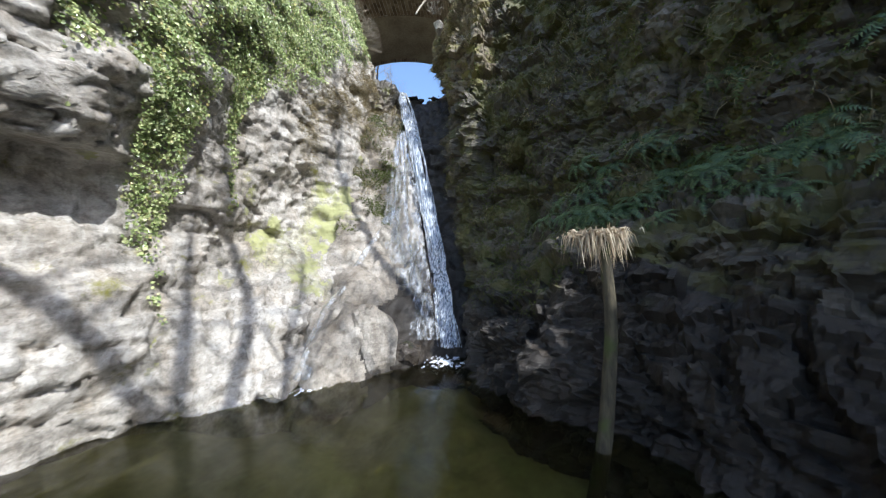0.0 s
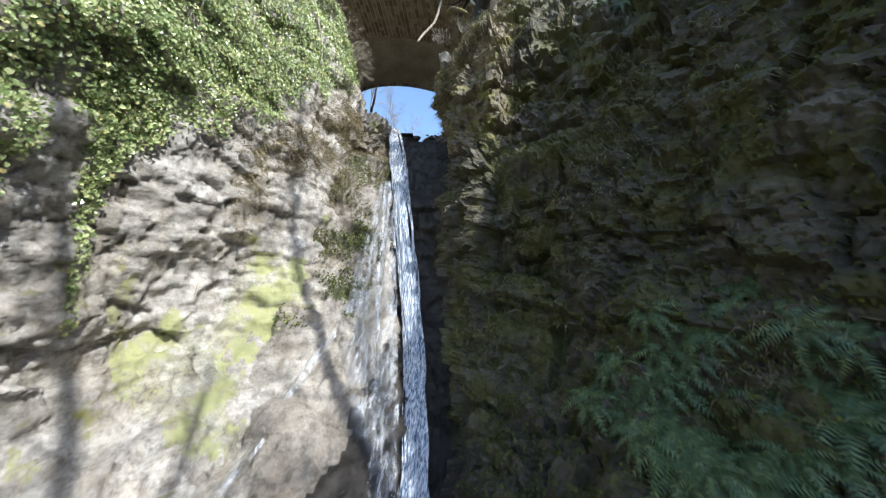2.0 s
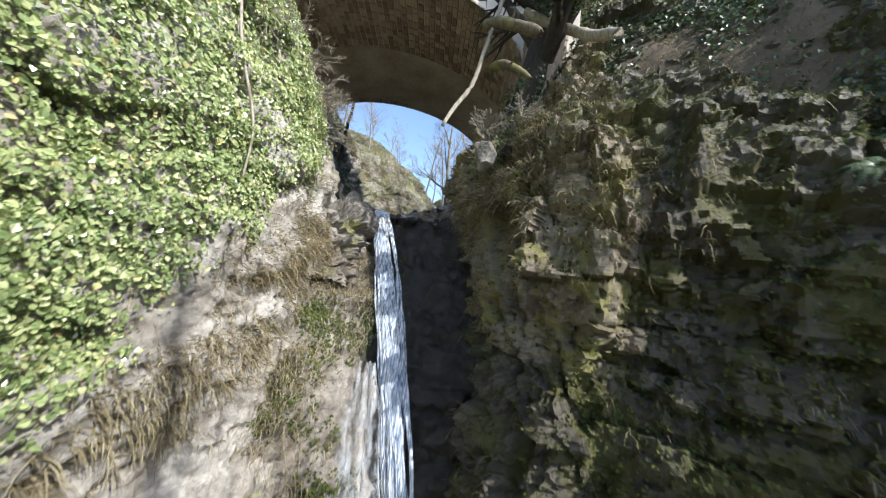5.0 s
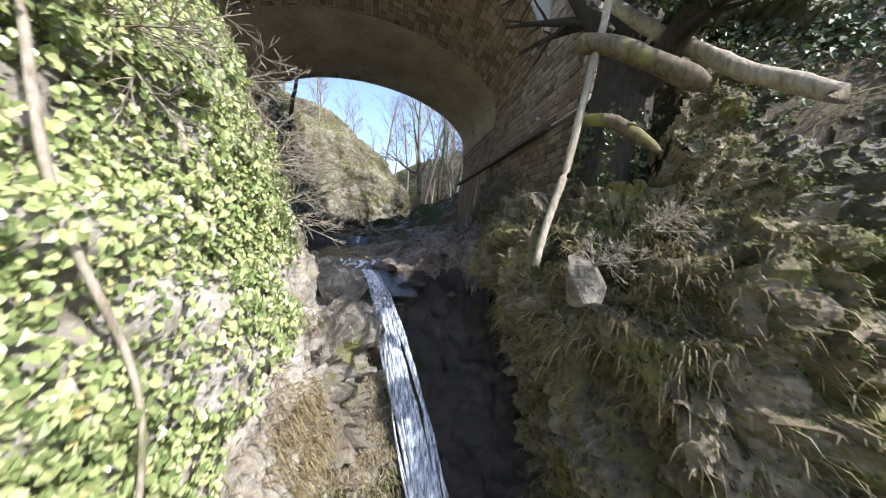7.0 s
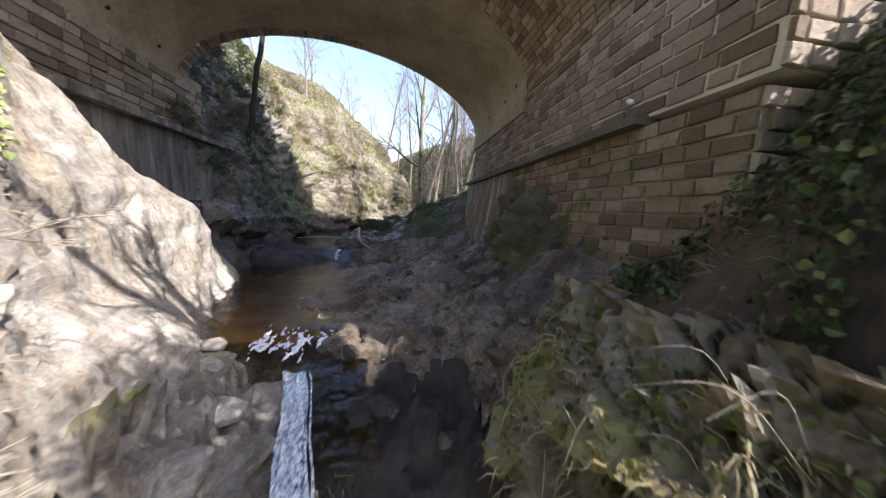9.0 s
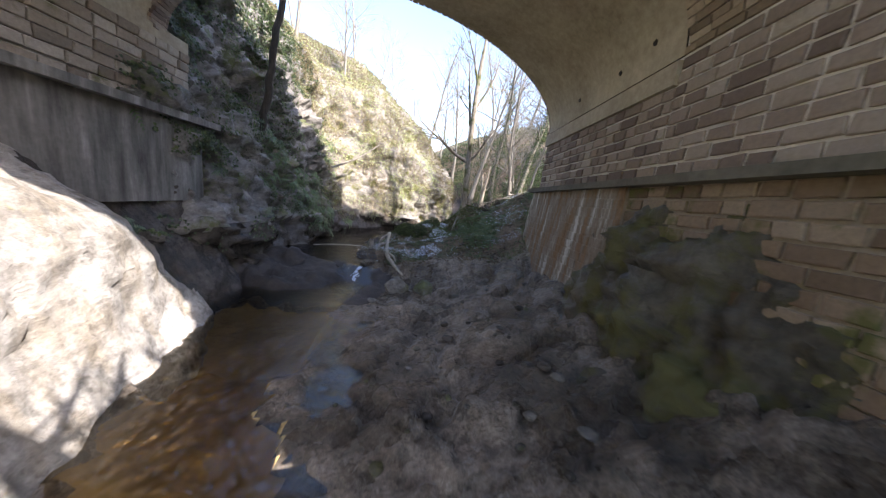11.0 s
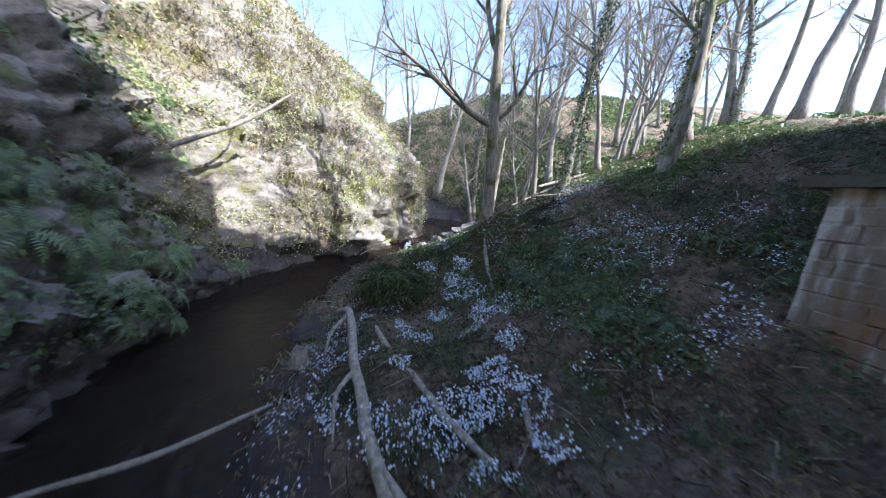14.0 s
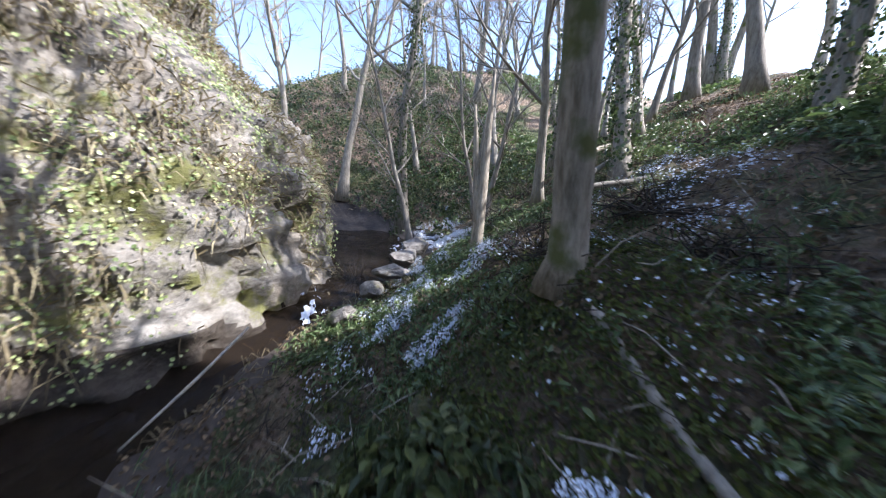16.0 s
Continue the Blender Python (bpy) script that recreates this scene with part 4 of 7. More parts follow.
for k in range(52):
    off = max(-1.15, min(1.15, fr_.gauss(0, 0.55)))
    first = 0 if k % 3 else fr_.randint(1, 5)
    last = len(MAIN) if k % 4 else fr_.randint(first + 4, len(MAIN))
    ph, sway = fr_.random() * 6.28, fr_.uniform(0.02, 0.05)
    way = [(x + off * w + sway * math.sin(1.7 * z + ph), y - 0.05 - 0.10 * math.cos(off * 1.3) * fr_.uniform(0.6, 1.2), z) for (x, y, z), w in zip(MAIN, WIDE)][first:last]
    a = fr_.uniform(0.012, 0.035)
    strand("water_strand", way, [0.3 * a, a, 0.7 * a, 1.3 * a, 0.8 * a, 1.4 * a, a, 1.2 * a, 0.15 * a], FALL, falls, 3 + k, across=5, out=0.02)
for k in range(3):
    off = 0.42 * (k - 1)
    strand("water_veil", [(0.3 + 0.3 * off, 2.35, 7.9), (0.5 + 0.7 * off, 1.45, 6.0), (0.65 + off, 0.75, 4.6), (1.0 + off, -0.1, 3.2), (1.6 + 0.8 * off, -1.3, 1.7), (2.2 + 0.5 * off, -2.5, 0.3)], [0.05, 0.2, 0.26, 0.3, 0.22, 0.2], VEIL, falls, 21 + k, out=0.06 + 0.02 * k)
strand("left_strand", [(0.3, 0.9, 4.3), (-0.05, -0.3, 3.2), (-0.2, -1.8, 2.0), (-0.3, -3.2, 1.1), (0.0, -4.5, 0.05)], [0.3, 0.16, 0.1, 0.1, 0.2], VEIL, falls, 33, out=0.12)


# Bridge
def x_east(y):
    return 3.31 - 0.078 * (y - 10.3)


def x_west(y):
    return -6.15 - 0.13 * (y - 8.4)


def y_near(x):
    return 10.75 + 0.27 * (x - 3.3)


def y_face(x):
    """South face of the older stone vault before the rendered barrel."""
    return 6.7 + 0.27 * (x - 3.3)


def y_far(x):
    return 16.2 + 0.40 * (x - 2.85)


SPRING, RISE, TOP, NORTH_TOP = 17.15, 2.38, 22.4, 24.1


def arch_point(theta, v, grow=0.0, near=y_near, far=y_far):
    """A point on the barrel: theta from 0 (east springing) to pi, v from the near to the far edge."""
    y = 12.0
    for _ in range(3):
        mid, half = (x_east(y) + x_west(y)) / 2, (x_east(y) - x_west(y)) / 2 + grow
        x = mid + half * math.cos(theta)
        y = near(x) * (1 - v) + far(x) * v
    return (x, y, SPRING + (RISE + grow) * math.sin(theta))


CONCRETE = plain_material("stained_render", (0.25, 0.205, 0.14), (0.50, 0.43, 0.31), 7.0, 0.9, 0.4)
MORTAR = plain_material("grey_mortar", (0.50, 0.45, 0.385), (0.72, 0.66, 0.58), 20.0, 0.95, 0.6)
MORTAR_DARK = plain_material("stained_mortar", (0.20, 0.165, 0.125), (0.36, 0.30, 0.23), 18.0, 0.95, 0.6)
STONE = stone_material("dressed_stone", [(0.0, (0.15, 0.105, 0.08)), (0.3, (0.25, 0.185, 0.14)), (0.6, (0.31, 0.235, 0.18)), (0.85, (0.37, 0.295, 0.23)), (1.0, (0.45, 0.38, 0.30))])
bridge = tagged(new("bridge"), "old stone arch bridge with a rendered barrel", "bridge", kind="structure")
th = np.linspace(0, math.pi, 61)
vs = np.linspace(0, 1, 25)
barrel = np.array([[arch_point(t, v) for v in vs] for t in th])
sheet("barrel", barrel, CONCRETE, bridge)
sheet("vault", np.array([[arch_point(t, v, 0.03, y_face, y_near) for v in np.linspace(0, 1, 13)] for t in th]), MORTAR, bridge)
for nm, v in (("spandrel_south", 0.0), ("spandrel_north", 1.0)):
    rows = []
    for t in th:
        x, y, z = arch_point(t, v, near=y_face)
        rows.append([(x, y, z + ((NORTH_TOP + 0.3 * min(max(x + 1, 0), 4) if v else TOP) - z) * k) for k in np.linspace(0, 1, 9)])
    sheet(nm, np.array(rows), MORTAR, bridge, smooth=False)


def slab_between(name, a, b, z0, z1, thick, mat, parent, batter=0.0):
    """A wall from plan point a to b, its front on the left of the way from a to b; batter: how far its foot stands out."""
    a, b = Vector((*a, 0)), Vector((*b, 0))
    way = (b - a).normalized()
    out = Vector((-way.y, way.x, 0))
    vs_ = []
    for q in (a, b):
        vs_ += [q + out * batter + Vector((0, 0, z0)), q + Vector((0, 0, z1)), q - out * thick + Vector((0, 0, z1)), q - out * thick + Vector((0, 0, z0))]
    f = [(0, 1, 5, 4), (1, 2, 6, 5), (2, 3, 7, 6), (3, 0, 4, 7), (3, 2, 1, 0), (4, 5, 6, 7)]
    return mesh_object(name, [tuple(v) for v in vs_], f, mat, parent, smooth=False)


def face_east(y, out=0.0):
    return (x_east(y) - out, y)


YN, YF = 10.75, 16.2
slab_between("east_wall", face_east(5.0, -0.03), face_east(YF, -0.03), 15.3, SPRING, 1.2, MORTAR, bridge)
slab_between("east_impost", face_east(YN, 0.055), face_east(YF + 0.05, 0.055), SPRING - 0.42, SPRING - 0.06, 1.0, CONCRETE, bridge)
slab_between("east_ledge", face_east(6.4, 0.17), face_east(YF + 0.6, 0.17), 15.2, 15.33, 0.6, plain_material("ledge_stone", (0.07, 0.065, 0.045), (0.17, 0.15, 0.11), 9.0), bridge)


def stained_wall(name, stops):
    """Render with runs of rust and lime."""
    m, n, l, b = material(name)
    tall, _ = place_coord(n, l, (2.4, 2.4, 0.35))
    pos, _ = place_coord(n, l)
    runs = tex(n, l, "ShaderNodeTexNoise", 1.6, tall, Detail=6.0, Roughness=0.6)
    grain = tex(n, l, "ShaderNodeTexNoise", 12.0, pos, Detail=8.0, Roughness=0.7)
    col = ramp(n, l, runs.outputs["Fac"], stops)
    col = mixc(n, l, 0.5, col, ramp(n, l, grain.outputs["Fac"], [(0.3, (0.45, 0.45, 0.45)), (0.7, (1, 1, 1))]), "MULTIPLY")
    l.new(col, b.inputs["Base Color"])
    b.inputs["Roughness"].default_value = 0.85
    bump(n, l, b, grain.outputs["Fac"], 0.6, 0.03)
    return m


STAINED = stained_wall("lime_stained_render", [(0.28, (0.12, 0.085, 0.055)), (0.38, (0.27, 0.155, 0.075)), (0.46, (0.25, 0.195, 0.14)), (0.55, (0.31, 0.265, 0.21)), (0.64, (0.64, 0.61, 0.56))])
GREY_RENDER = stained_wall("streaked_grey_render", [(0.30, (0.07, 0.065, 0.055)), (0.45, (0.17, 0.16, 0.14)), (0.58, (0.26, 0.245, 0.215)), (0.7, (0.42, 0.40, 0.36))])
slab_between("east_foot_wall", face_east(11.3, 0.02), face_east(YF + 0.4, 0.02), 11.8, 15.2, 1.0, STAINED, bridge, 0.22)
slab_between("east_lower_wall", face_east(5.1, -0.05), face_east(11.3, -0.05), 12.0, 15.2, 1.0, MORTAR_DARK, bridge)
slab_between("wing_wall", face_east(5.0, -0.03), face_east(6.9, -0.03), SPRING, TOP, 1.2, MORTAR, bridge)
slab_between("west_wall", (x_west(13.0), 13.0), (x_west(4.5), 4.5), 15.6, SPRING, 1.2, MORTAR, bridge)
slab_between("west_impost", (x_west(13.0) + 0.04, 13.0), (x_west(4.5) + 0.04, 4.5), SPRING - 0.24, SPRING + 0.1, 1.0, CONCRETE, bridge)
slab_between("west_ledge", (x_west(13.6) + 0.45, 13.6), (x_west(4.5) + 0.45, 4.5), 15.45, 15.6, 0.9, GREY_RENDER, bridge)
slab_between("west_foot_wall", (x_west(13.2) + 0.2, 13.2), (x_west(6) + 0.2, 6.0), 13.6, 15.45, 0.9, GREY_RENDER, bridge, 0.1)
deck = np.array([[(x, y_face(x) * (1 - v) + y_far(x) * v, TOP - 0.9) for v in (0, 1)] for x in np.linspace(-7.5, 7.5, 8)])
sheet("deck", deck, EARTH, bridge)
ex_, ev_ = np.meshgrid(np.linspace(2.95, 9.4, 50), np.linspace(0, 4, 60), indexing="ij")
ey_ = np.choose(np.minimum(ev_.astype(int), 3), [5.2 + 1.0 * (ev_ % 1), 6.2 + 1.3 * (ev_ % 1), 7.5 + (y_far(ex_) - 0.15 - 7.5) * (ev_ % 1), y_far(ex_) - 0.15 + 0.1 * np.where(ev_ >= 4, 1.0, ev_ % 1)])
ez_ = np.interp(ev_, [0, 1, 2, 3, 4], [14.6, 20.5, NORTH_TOP, NORTH_TOP, 12.0]) - 3.0 * np.maximum(ex_ - 7.2, 0)
bank_p = np.stack([np.maximum(ex_, np.where(ev_ < 2.4, 4.55, 0)), ey_, ez_], -1)
bank_p[..., 1] += 0.35 * fbm(bank_p, 0.8, 4, 92) * (ev_ < 2.5)
bank_nn = normals_of(bank_p)
tagged(sheet("embankment_east", bank_p, EARTH), "earth bank carrying the road to the bridge", "bank", kind="structure")


# Leaves and blades laid on surfaces
rng = np.random.default_rng(7)


def pick(p, n, chance, count, seed=1):
    """Random places on a sheet, by a chance for each of its cells."""
    r = np.random.default_rng(seed)
    a, b = p.shape[0] - 1, p.shape[1] - 1
    area = np.linalg.norm(np.cross(p[1:, :-1] - p[:-1, :-1], p[:-1, 1:] - p[:-1, :-1]), axis=-1)
    w = (area * chance[:-1, :-1]).ravel()
    if w.sum() <= 0:
        return np.zeros((0, 3)), np.zeros((0, 3))
    k = r.choice(a * b, count, p=w / w.sum())
    i, j = np.divmod(k, b)
    s, t = r.random((2, count, 1))
    q = (p[i, j] * (1 - s) * (1 - t) + p[i + 1, j] * s * (1 - t) + p[i, j + 1] * (1 - s) * t + p[i + 1, j + 1] * s * t)
    return q, n[i, j]


def leaves(name, q, n, size, mat, parent=None, lift=0.05, hang=0.5, spread_=0.8, slim=0.85, seed=2):
    """Folded leaves, their tips hanging, each a piece of its own."""
    r = np.random.default_rng(seed)
    c = len(q)
    s = size[0] + (size[1] - size[0]) * r.random((c, 1))
    q = q + n * (lift * r.random((c, 1)) + 0.01)
    nn = n + spread_ * r.normal(size=(c, 3)) * 0.5
    nn /= np.linalg.norm(nn, axis=1, keepdims=True)
    d = np.array([0, 0, -hang]) + r.normal(size=(c, 3)) * 0.6
    d -= nn * np.sum(d * nn, axis=1, keepdims=True)
    d /= np.linalg.norm(d, axis=1, keepdims=True) + 1e-9
    w = np.cross(nn, d) * slim
    fold = nn * 0.18
    v = np.stack([q - d * s * 0.5, q - d * s * 0.1 + (w * 0.5 + fold) * s, q + d * s * 0.2 + (w * 0.42 + fold) * s, q + d * s * 0.55,
                  q + d * s * 0.2 + (-w * 0.42 + fold) * s, q - d * s * 0.1 + (-w * 0.5 + fold) * s], 1).reshape(-1, 3)
    b = np.arange(c)[:, None] * 6
    f = np.concatenate([b + np.array([[0, 1, 2, 3]]), b + np.array([[0, 3, 4, 5]])])
    return mesh_object(name, v, f, mat, parent, smooth=False)


def blades(name, q, n, length, width, mat, parent=None, droop=0.6, wild=0.5, seed=3):
    """Thin bent blades that grow out and hang."""
    r = np.random.default_rng(seed)
    c = len(q)
    L = (length[0] + (length[1] - length[0]) * r.random((c, 1)))
    d = n + wild * r.normal(size=(c, 3)) + np.array([0, 0, 0.25])
    d /= np.linalg.norm(d, axis=1, keepdims=True)
    side = np.cross(d, r.normal(size=(c, 3)))
    side /= np.linalg.norm(side, axis=1, keepdims=True) + 1e-9
    side *= width
    down = np.array([0, 0, -1.0]) * droop
    a1 = q + d * L * 0.45 + down * L * 0.08
    a2 = q + d * L * 0.8 + down * L * 0.5
    v = np.stack([q - side, q + side, a1 + side, a1 - side, a2], 1).reshape(-1, 3)
    b = np.arange(c)[:, None] * 5
    f4 = (b + np.array([[0, 1, 2, 3]])).tolist()
    f3 = (b + np.array([[3, 2, 4]])).tolist()
    return mesh_object(name, v, f4 + f3, mat, parent, smooth=False)


def sheet_noise(p, scale, seed):
    return fbm(p, scale, 3, seed)


# Ivy over the west wall
yw, zw = wall_w[..., 1], wall_w[..., 2]
foot = np.interp(yw, [-12, -9, -7.4, -6.9, -6.3, -5.9, -5.65, -5.3, -5.0, -4.4, -3.9, -3.65, -3.35, -1.5, -0.5, 0.3, 1.2, 2.2, 3.0, 4.0],
                 [8, 7.6, 7.0, 4.6, 6.2, 5.4, 2.9, 1.3, 3.0, 6.2, 5.6, 3.4, 6.2, 7.4, 8.4, 9.3, 9.9, 10.9, 11.7, 13])
ivy_mask = np.clip((zw - foot + 0.9 * sheet_noise(wall_w, 1.2, 91)) * 1.6, 0, 1) * (zw < 17.5) * (yw > -13)
q, n_ = pick(wall_w, wall_w_n, ivy_mask * (0.35 + np.clip(1.3 + 1.2 * sheet_noise(wall_w, 1.6, 92), 0, 2)), 190000, 4)
tagged(leaves("ivy", q, n_, (0.038, 0.085), IVY, lift=0.18), "dense sunlit ivy hanging over the pale rock wall", "ivy", kind="stuff")
dry_mask = np.exp(-((zw - foot + 1.1) / 0.9) ** 2) * (yw > -1.6) * (yw < 3.0) * np.clip(0.4 + sheet_noise(wall_w, 1.5, 94), 0, 1)
q, n_ = pick(wall_w, wall_w_n, dry_mask + 1e-9, 5200, 5)
tagged(blades("dry_grass", q, n_, (0.12, 0.38), 0.006, DRY, droop=1.1), "bleached dry grass hanging from the rock", "grass", kind="stuff")
zk = chute[..., 2]
xk = chute[..., 0]
cm = (xk < 0.1) * (zk > 4.5) * (zk < 10.6) * np.clip(0.45 + sheet_noise(chute, 1.2, 95), 0, 1)
q, n_ = pick(chute, chute_n, cm, 5200, 55)
tagged(blades("ledge_grass", q, n_, (0.12, 0.42), 0.006, DRY, droop=1.15), "dry grass hanging beside the waterfall", "grass", kind="stuff")
q, n_ = pick(chute, chute_n, (xk < 0.5) * (zk > 3.0) * (zk < 10) * np.clip(sheet_noise(chute, 1.3, 97), 0, 1), 6000, 56)
tagged(leaves("ledge_moss", q, n_, (0.025, 0.055), MOSS, lift=0.04, slim=1.2), "moss on wet rock beside the waterfall", "moss", kind="stuff")
# Moss, ferns and trailing plants on the east wall
xe, ye, ze = wall_e[..., 0], wall_e[..., 1], wall_e[..., 2]
flat_e = np.clip(wall_e_n[..., 2], 0, 1)
kept_e = ze < np.minimum(np.interp(xe, [3.4, 5.2], [13.0, 16.8]), np.interp(ye, [-12, -10, -7, -5, -4], [9.0, 9.4, 11.2, 12.8, 16.8]))
moss_mask = kept_e * ((ze > 2.6) | (ye > -4)) * (0.15 + np.clip(sheet_noise(wall_e, 0.9, 101) + 0.15, 0, 1) + 1.2 * flat_e) * (ze > 0.6) * (ye > -11)
q, n_ = pick(wall_e, wall_e_n, moss_mask, 60000, 8)
tagged(leaves("cliff_moss", q, n_, (0.02, 0.06), MOSS, lift=0.05, slim=1.0), "olive moss and small leaves on dark rock", "moss", kind="stuff")
hang_mask = kept_e * np.clip(sheet_noise(wall_e, 1.3, 103) - 0.05, 0, 1) * (ze > 3.0) * (ye > -8)
q, n_ = pick(wall_e, wall_e_n, hang_mask, 9000, 9)
tagged(blades("hanging_grass", q, n_, (0.12, 0.42), 0.005, DRY, droop=1.2), "thin dry stems hanging on the cliff", "grass", kind="stuff")


rim_mask = (ye > 1.2) * (ye < 3.6) * (xe < 3.4) * (ze > 10.9) * (ze < 12.8) * np.clip(0.35 + sheet_noise(wall_e, 1.6, 107), 0, 1)
q, n_ = pick(wall_e, wall_e_n, rim_mask + 1e-9, 1300, 11)
tagged(blades("rim_grass", q, n_, (0.15, 0.45), 0.007, DRY, droop=1.0), "pale dry grass tufts on the gorge's sunny rim", "grass", kind="stuff")


def fern_mesh(seed, fronds=11, length=0.5):
    r = np.random.default_rng(seed)
    vs, fs = [], []
    for k in range(fronds):
        a = 2 * math.pi * (k + r.random() * 0.6) / fronds
        L = length * (0.65 + 0.5 * r.random())
        out = np.array([math.cos(a), math.sin(a), 0])
        t = np.linspace(0, 1, 15)
        spine = out[None] * (t * L)[:, None] + np.array([0, 0, 1.0])[None] * (L * (0.75 * t - 0.95 * t ** 2))[:, None]
        side = np.array([-out[1], out[0], 0])
        for i in range(1, 15):
            w = L * 0.16 * math.sin(math.pi * min(1, 0.12 + t[i] * 0.88)) + 0.008
            step = (spine[i] - spine[i - 1]) * 0.42
            for s in (-1, 1):
                b = len(vs)
                tip = spine[i] + side * s * w + (spine[i] - spine[i - 1]) * 0.8 - np.array([0, 0, 0.15 * w])
                vs += [spine[i] - step, spine[i] + step, tip]
                fs.append((b, b + 1, b + 2))
    me = bpy.data.meshes.new("fern")
    me.from_pydata([tuple(v) for v in vs], [], fs)
    me.materials.append(FERN)
    return me


FERNS = [fern_mesh(s, 10 + s % 4, 0.42 + 0.06 * (s % 3)) for s in range(5)]


def place_ferns(q, n, label, scale=(0.7, 1.25), tilt=0.7):
    for k, (p, nn) in enumerate(zip(q, n)):
        up = Vector((0, 0, 1)).lerp(Vector(nn), tilt).normalized()
        ob = new("fern", FERNS[k % len(FERNS)])
        s = random.uniform(*scale)
        ob.matrix_world = Matrix.Translation(p) @ up.to_track_quat("Z", "Y").to_matrix().to_4x4() @ Matrix.Rotation(random.uniform(0, 6.3), 4, "Z") @ Matrix.Scale(s, 4)
        tagged(ob, label, "fern", "ferns on the bank")


fern_mask = (ze > 2.3) * (ze < 4.9) * (ye < -1.6) * (ye > -9.5) * np.clip(0.25 + flat_e, 0, 1) * np.clip(0.4 + sheet_noise(wall_e, 0.7, 105), 0, 1)
q, n_ = pick(wall_e, wall_e_n, fern_mask, 150, 10)
place_ferns(q, n_, "dark green fern with arching fronds on a damp bank")
fern_mask = kept_e * (ze > 9.0) * (ye < 0.5) * np.clip(sheet_noise(wall_e, 0.7, 107), 0, 1)
q, n_ = pick(wall_e, wall_e_n, fern_mask, 40, 11)
place_ferns(q, n_, "green fern growing from a cliff ledge")


# Trees
def limb(r, start, way, length, radius, depth, pieces, sides=6, wander=0.25, up=0.12, twigs=True):
    n = max(4, int(length / 0.35))
    p, d, rows = np.array(start, float), np.array(way, float), []
    d /= np.linalg.norm(d)
    for i in range(n + 1):
        rows.append((*p, max(0.004, radius * (1 - 0.75 * i / n))))
        d = d + wander * r.normal(size=3) * 0.35 + np.array([0, 0, up * 0.3])
        d /= np.linalg.norm(d)
        p = p + d * length / n
    pieces.append(tube(rows, sides, caps=False))
    if depth <= 0:
        return
    kids = int(r.integers(3, 6)) + (2 if depth > 1 else 1)
    for k in range(kids):
        t = 0.3 + 0.7 * (k + r.random()) / kids
        i = min(n, int(t * n))
        base = np.array(rows[i][:3])
        tan = np.array(rows[min(i + 1, n)][:3]) - np.array(rows[max(i - 1, 0)][:3])
        tan /= np.linalg.norm(tan) + 1e-9
        side = np.cross(tan, r.normal(size=3))
        side /= np.linalg.norm(side) + 1e-9
        a = 0.45 + 0.5 * r.random()
        limb(r, base, tan * math.cos(a) + side * math.sin(a), length * (0.42 + 0.25 * r.random()) * (1.05 - 0.45 * t), rows[i][3] * 0.62,
             depth - 1, pieces, 4 if depth > 1 else 3, wander * 1.15, up)


def tree_parts(seed, height, radius, lean, depth=3, first=0.3, wander=0.16):
    r = np.random.default_rng(seed)
    n = 16
    p, d, rows = np.zeros(3), np.array([lean[0], lean[1], 1.0]), []
    d /= np.linalg.norm(d)
    for i in range(n + 1):
        flare = 1 + 0.9 * math.exp(-i * 1.1)
        rows.append((*p, radius * flare * (1 - 0.82 * i / n)))
        d = d + wander * 0.3 * r.normal(size=3) * np.array([1, 1, 0.2])
        d /= np.linalg.norm(d)
        p = p + d * height / n
    trunk = tube(rows, 10)
    pieces = []
    for k in range(int(8 + height * 0.7)):
        t = first + (1 - first) * (k + r.random()) / (8 + height * 0.7)
        i = min(n, int(t * n))
        a = r.random() * 6.28
        tilt = 0.5 + 0.6 * r.random()
        way = np.array([math.cos(a) * math.sin(tilt), math.sin(a) * math.sin(tilt), math.cos(tilt)])
        limb(r, rows[i][:3], way, height * (0.42 - 0.26 * t) * (0.7 + 0.6 * r.random()), rows[i][3] * 0.5, depth - 1, pieces)
    return trunk, merge(pieces)


def tree(seed, height, radius, lean, mat, label, depth=3, first=0.3, ivy=0.0):
    trunk, crown = tree_parts(seed, height, radius, lean, depth, first)
    top = tagged(new("tree"), label, "tree")
    mesh_object("trunk", trunk[0], trunk[1], mat, top)
    mesh_object("crown", crown[0], crown[1], mat, top)
    if ivy:
        r = np.random.default_rng(seed + 50)
        v = trunk[0]
        k = r.integers(0, int(len(v) * ivy), 2600)
        c = np.stack([v[(i // 10) * 10:(i // 10) * 10 + 10].mean(0) for i in k])
        nn = v[k] - c
        nn /= np.linalg.norm(nn, axis=1, keepdims=True) + 1e-9
        q = v[k] + r.normal(size=(len(k), 3)) * np.array([0.05, 0.05, 0.22])
        leaves("ivy_sleeve", q, nn, (0.04, 0.085), IVY_DARK, top, lift=0.12)
    return top


IVY_DARK = leaf_material("dark_ivy_leaf", [(0.0, (0.035, 0.055, 0.022)), (0.7, (0.075, 0.115, 0.04)), (1.0, (0.16, 0.19, 0.07))], 0.35)


def ground_at(x, y):
    return float(ground_height(np.array([x]), np.array([y]))[0])


def stand(ob, x, y, z=None, turn=0.0, scale=1.0):
    ob.matrix_basis = Matrix.Translation((x, y, (ground_at(x, y) if z is None else z) - 0.08)) @ Matrix.Rotation(turn, 4, "Z") @ Matrix.Scale(scale, 4)
    return ob


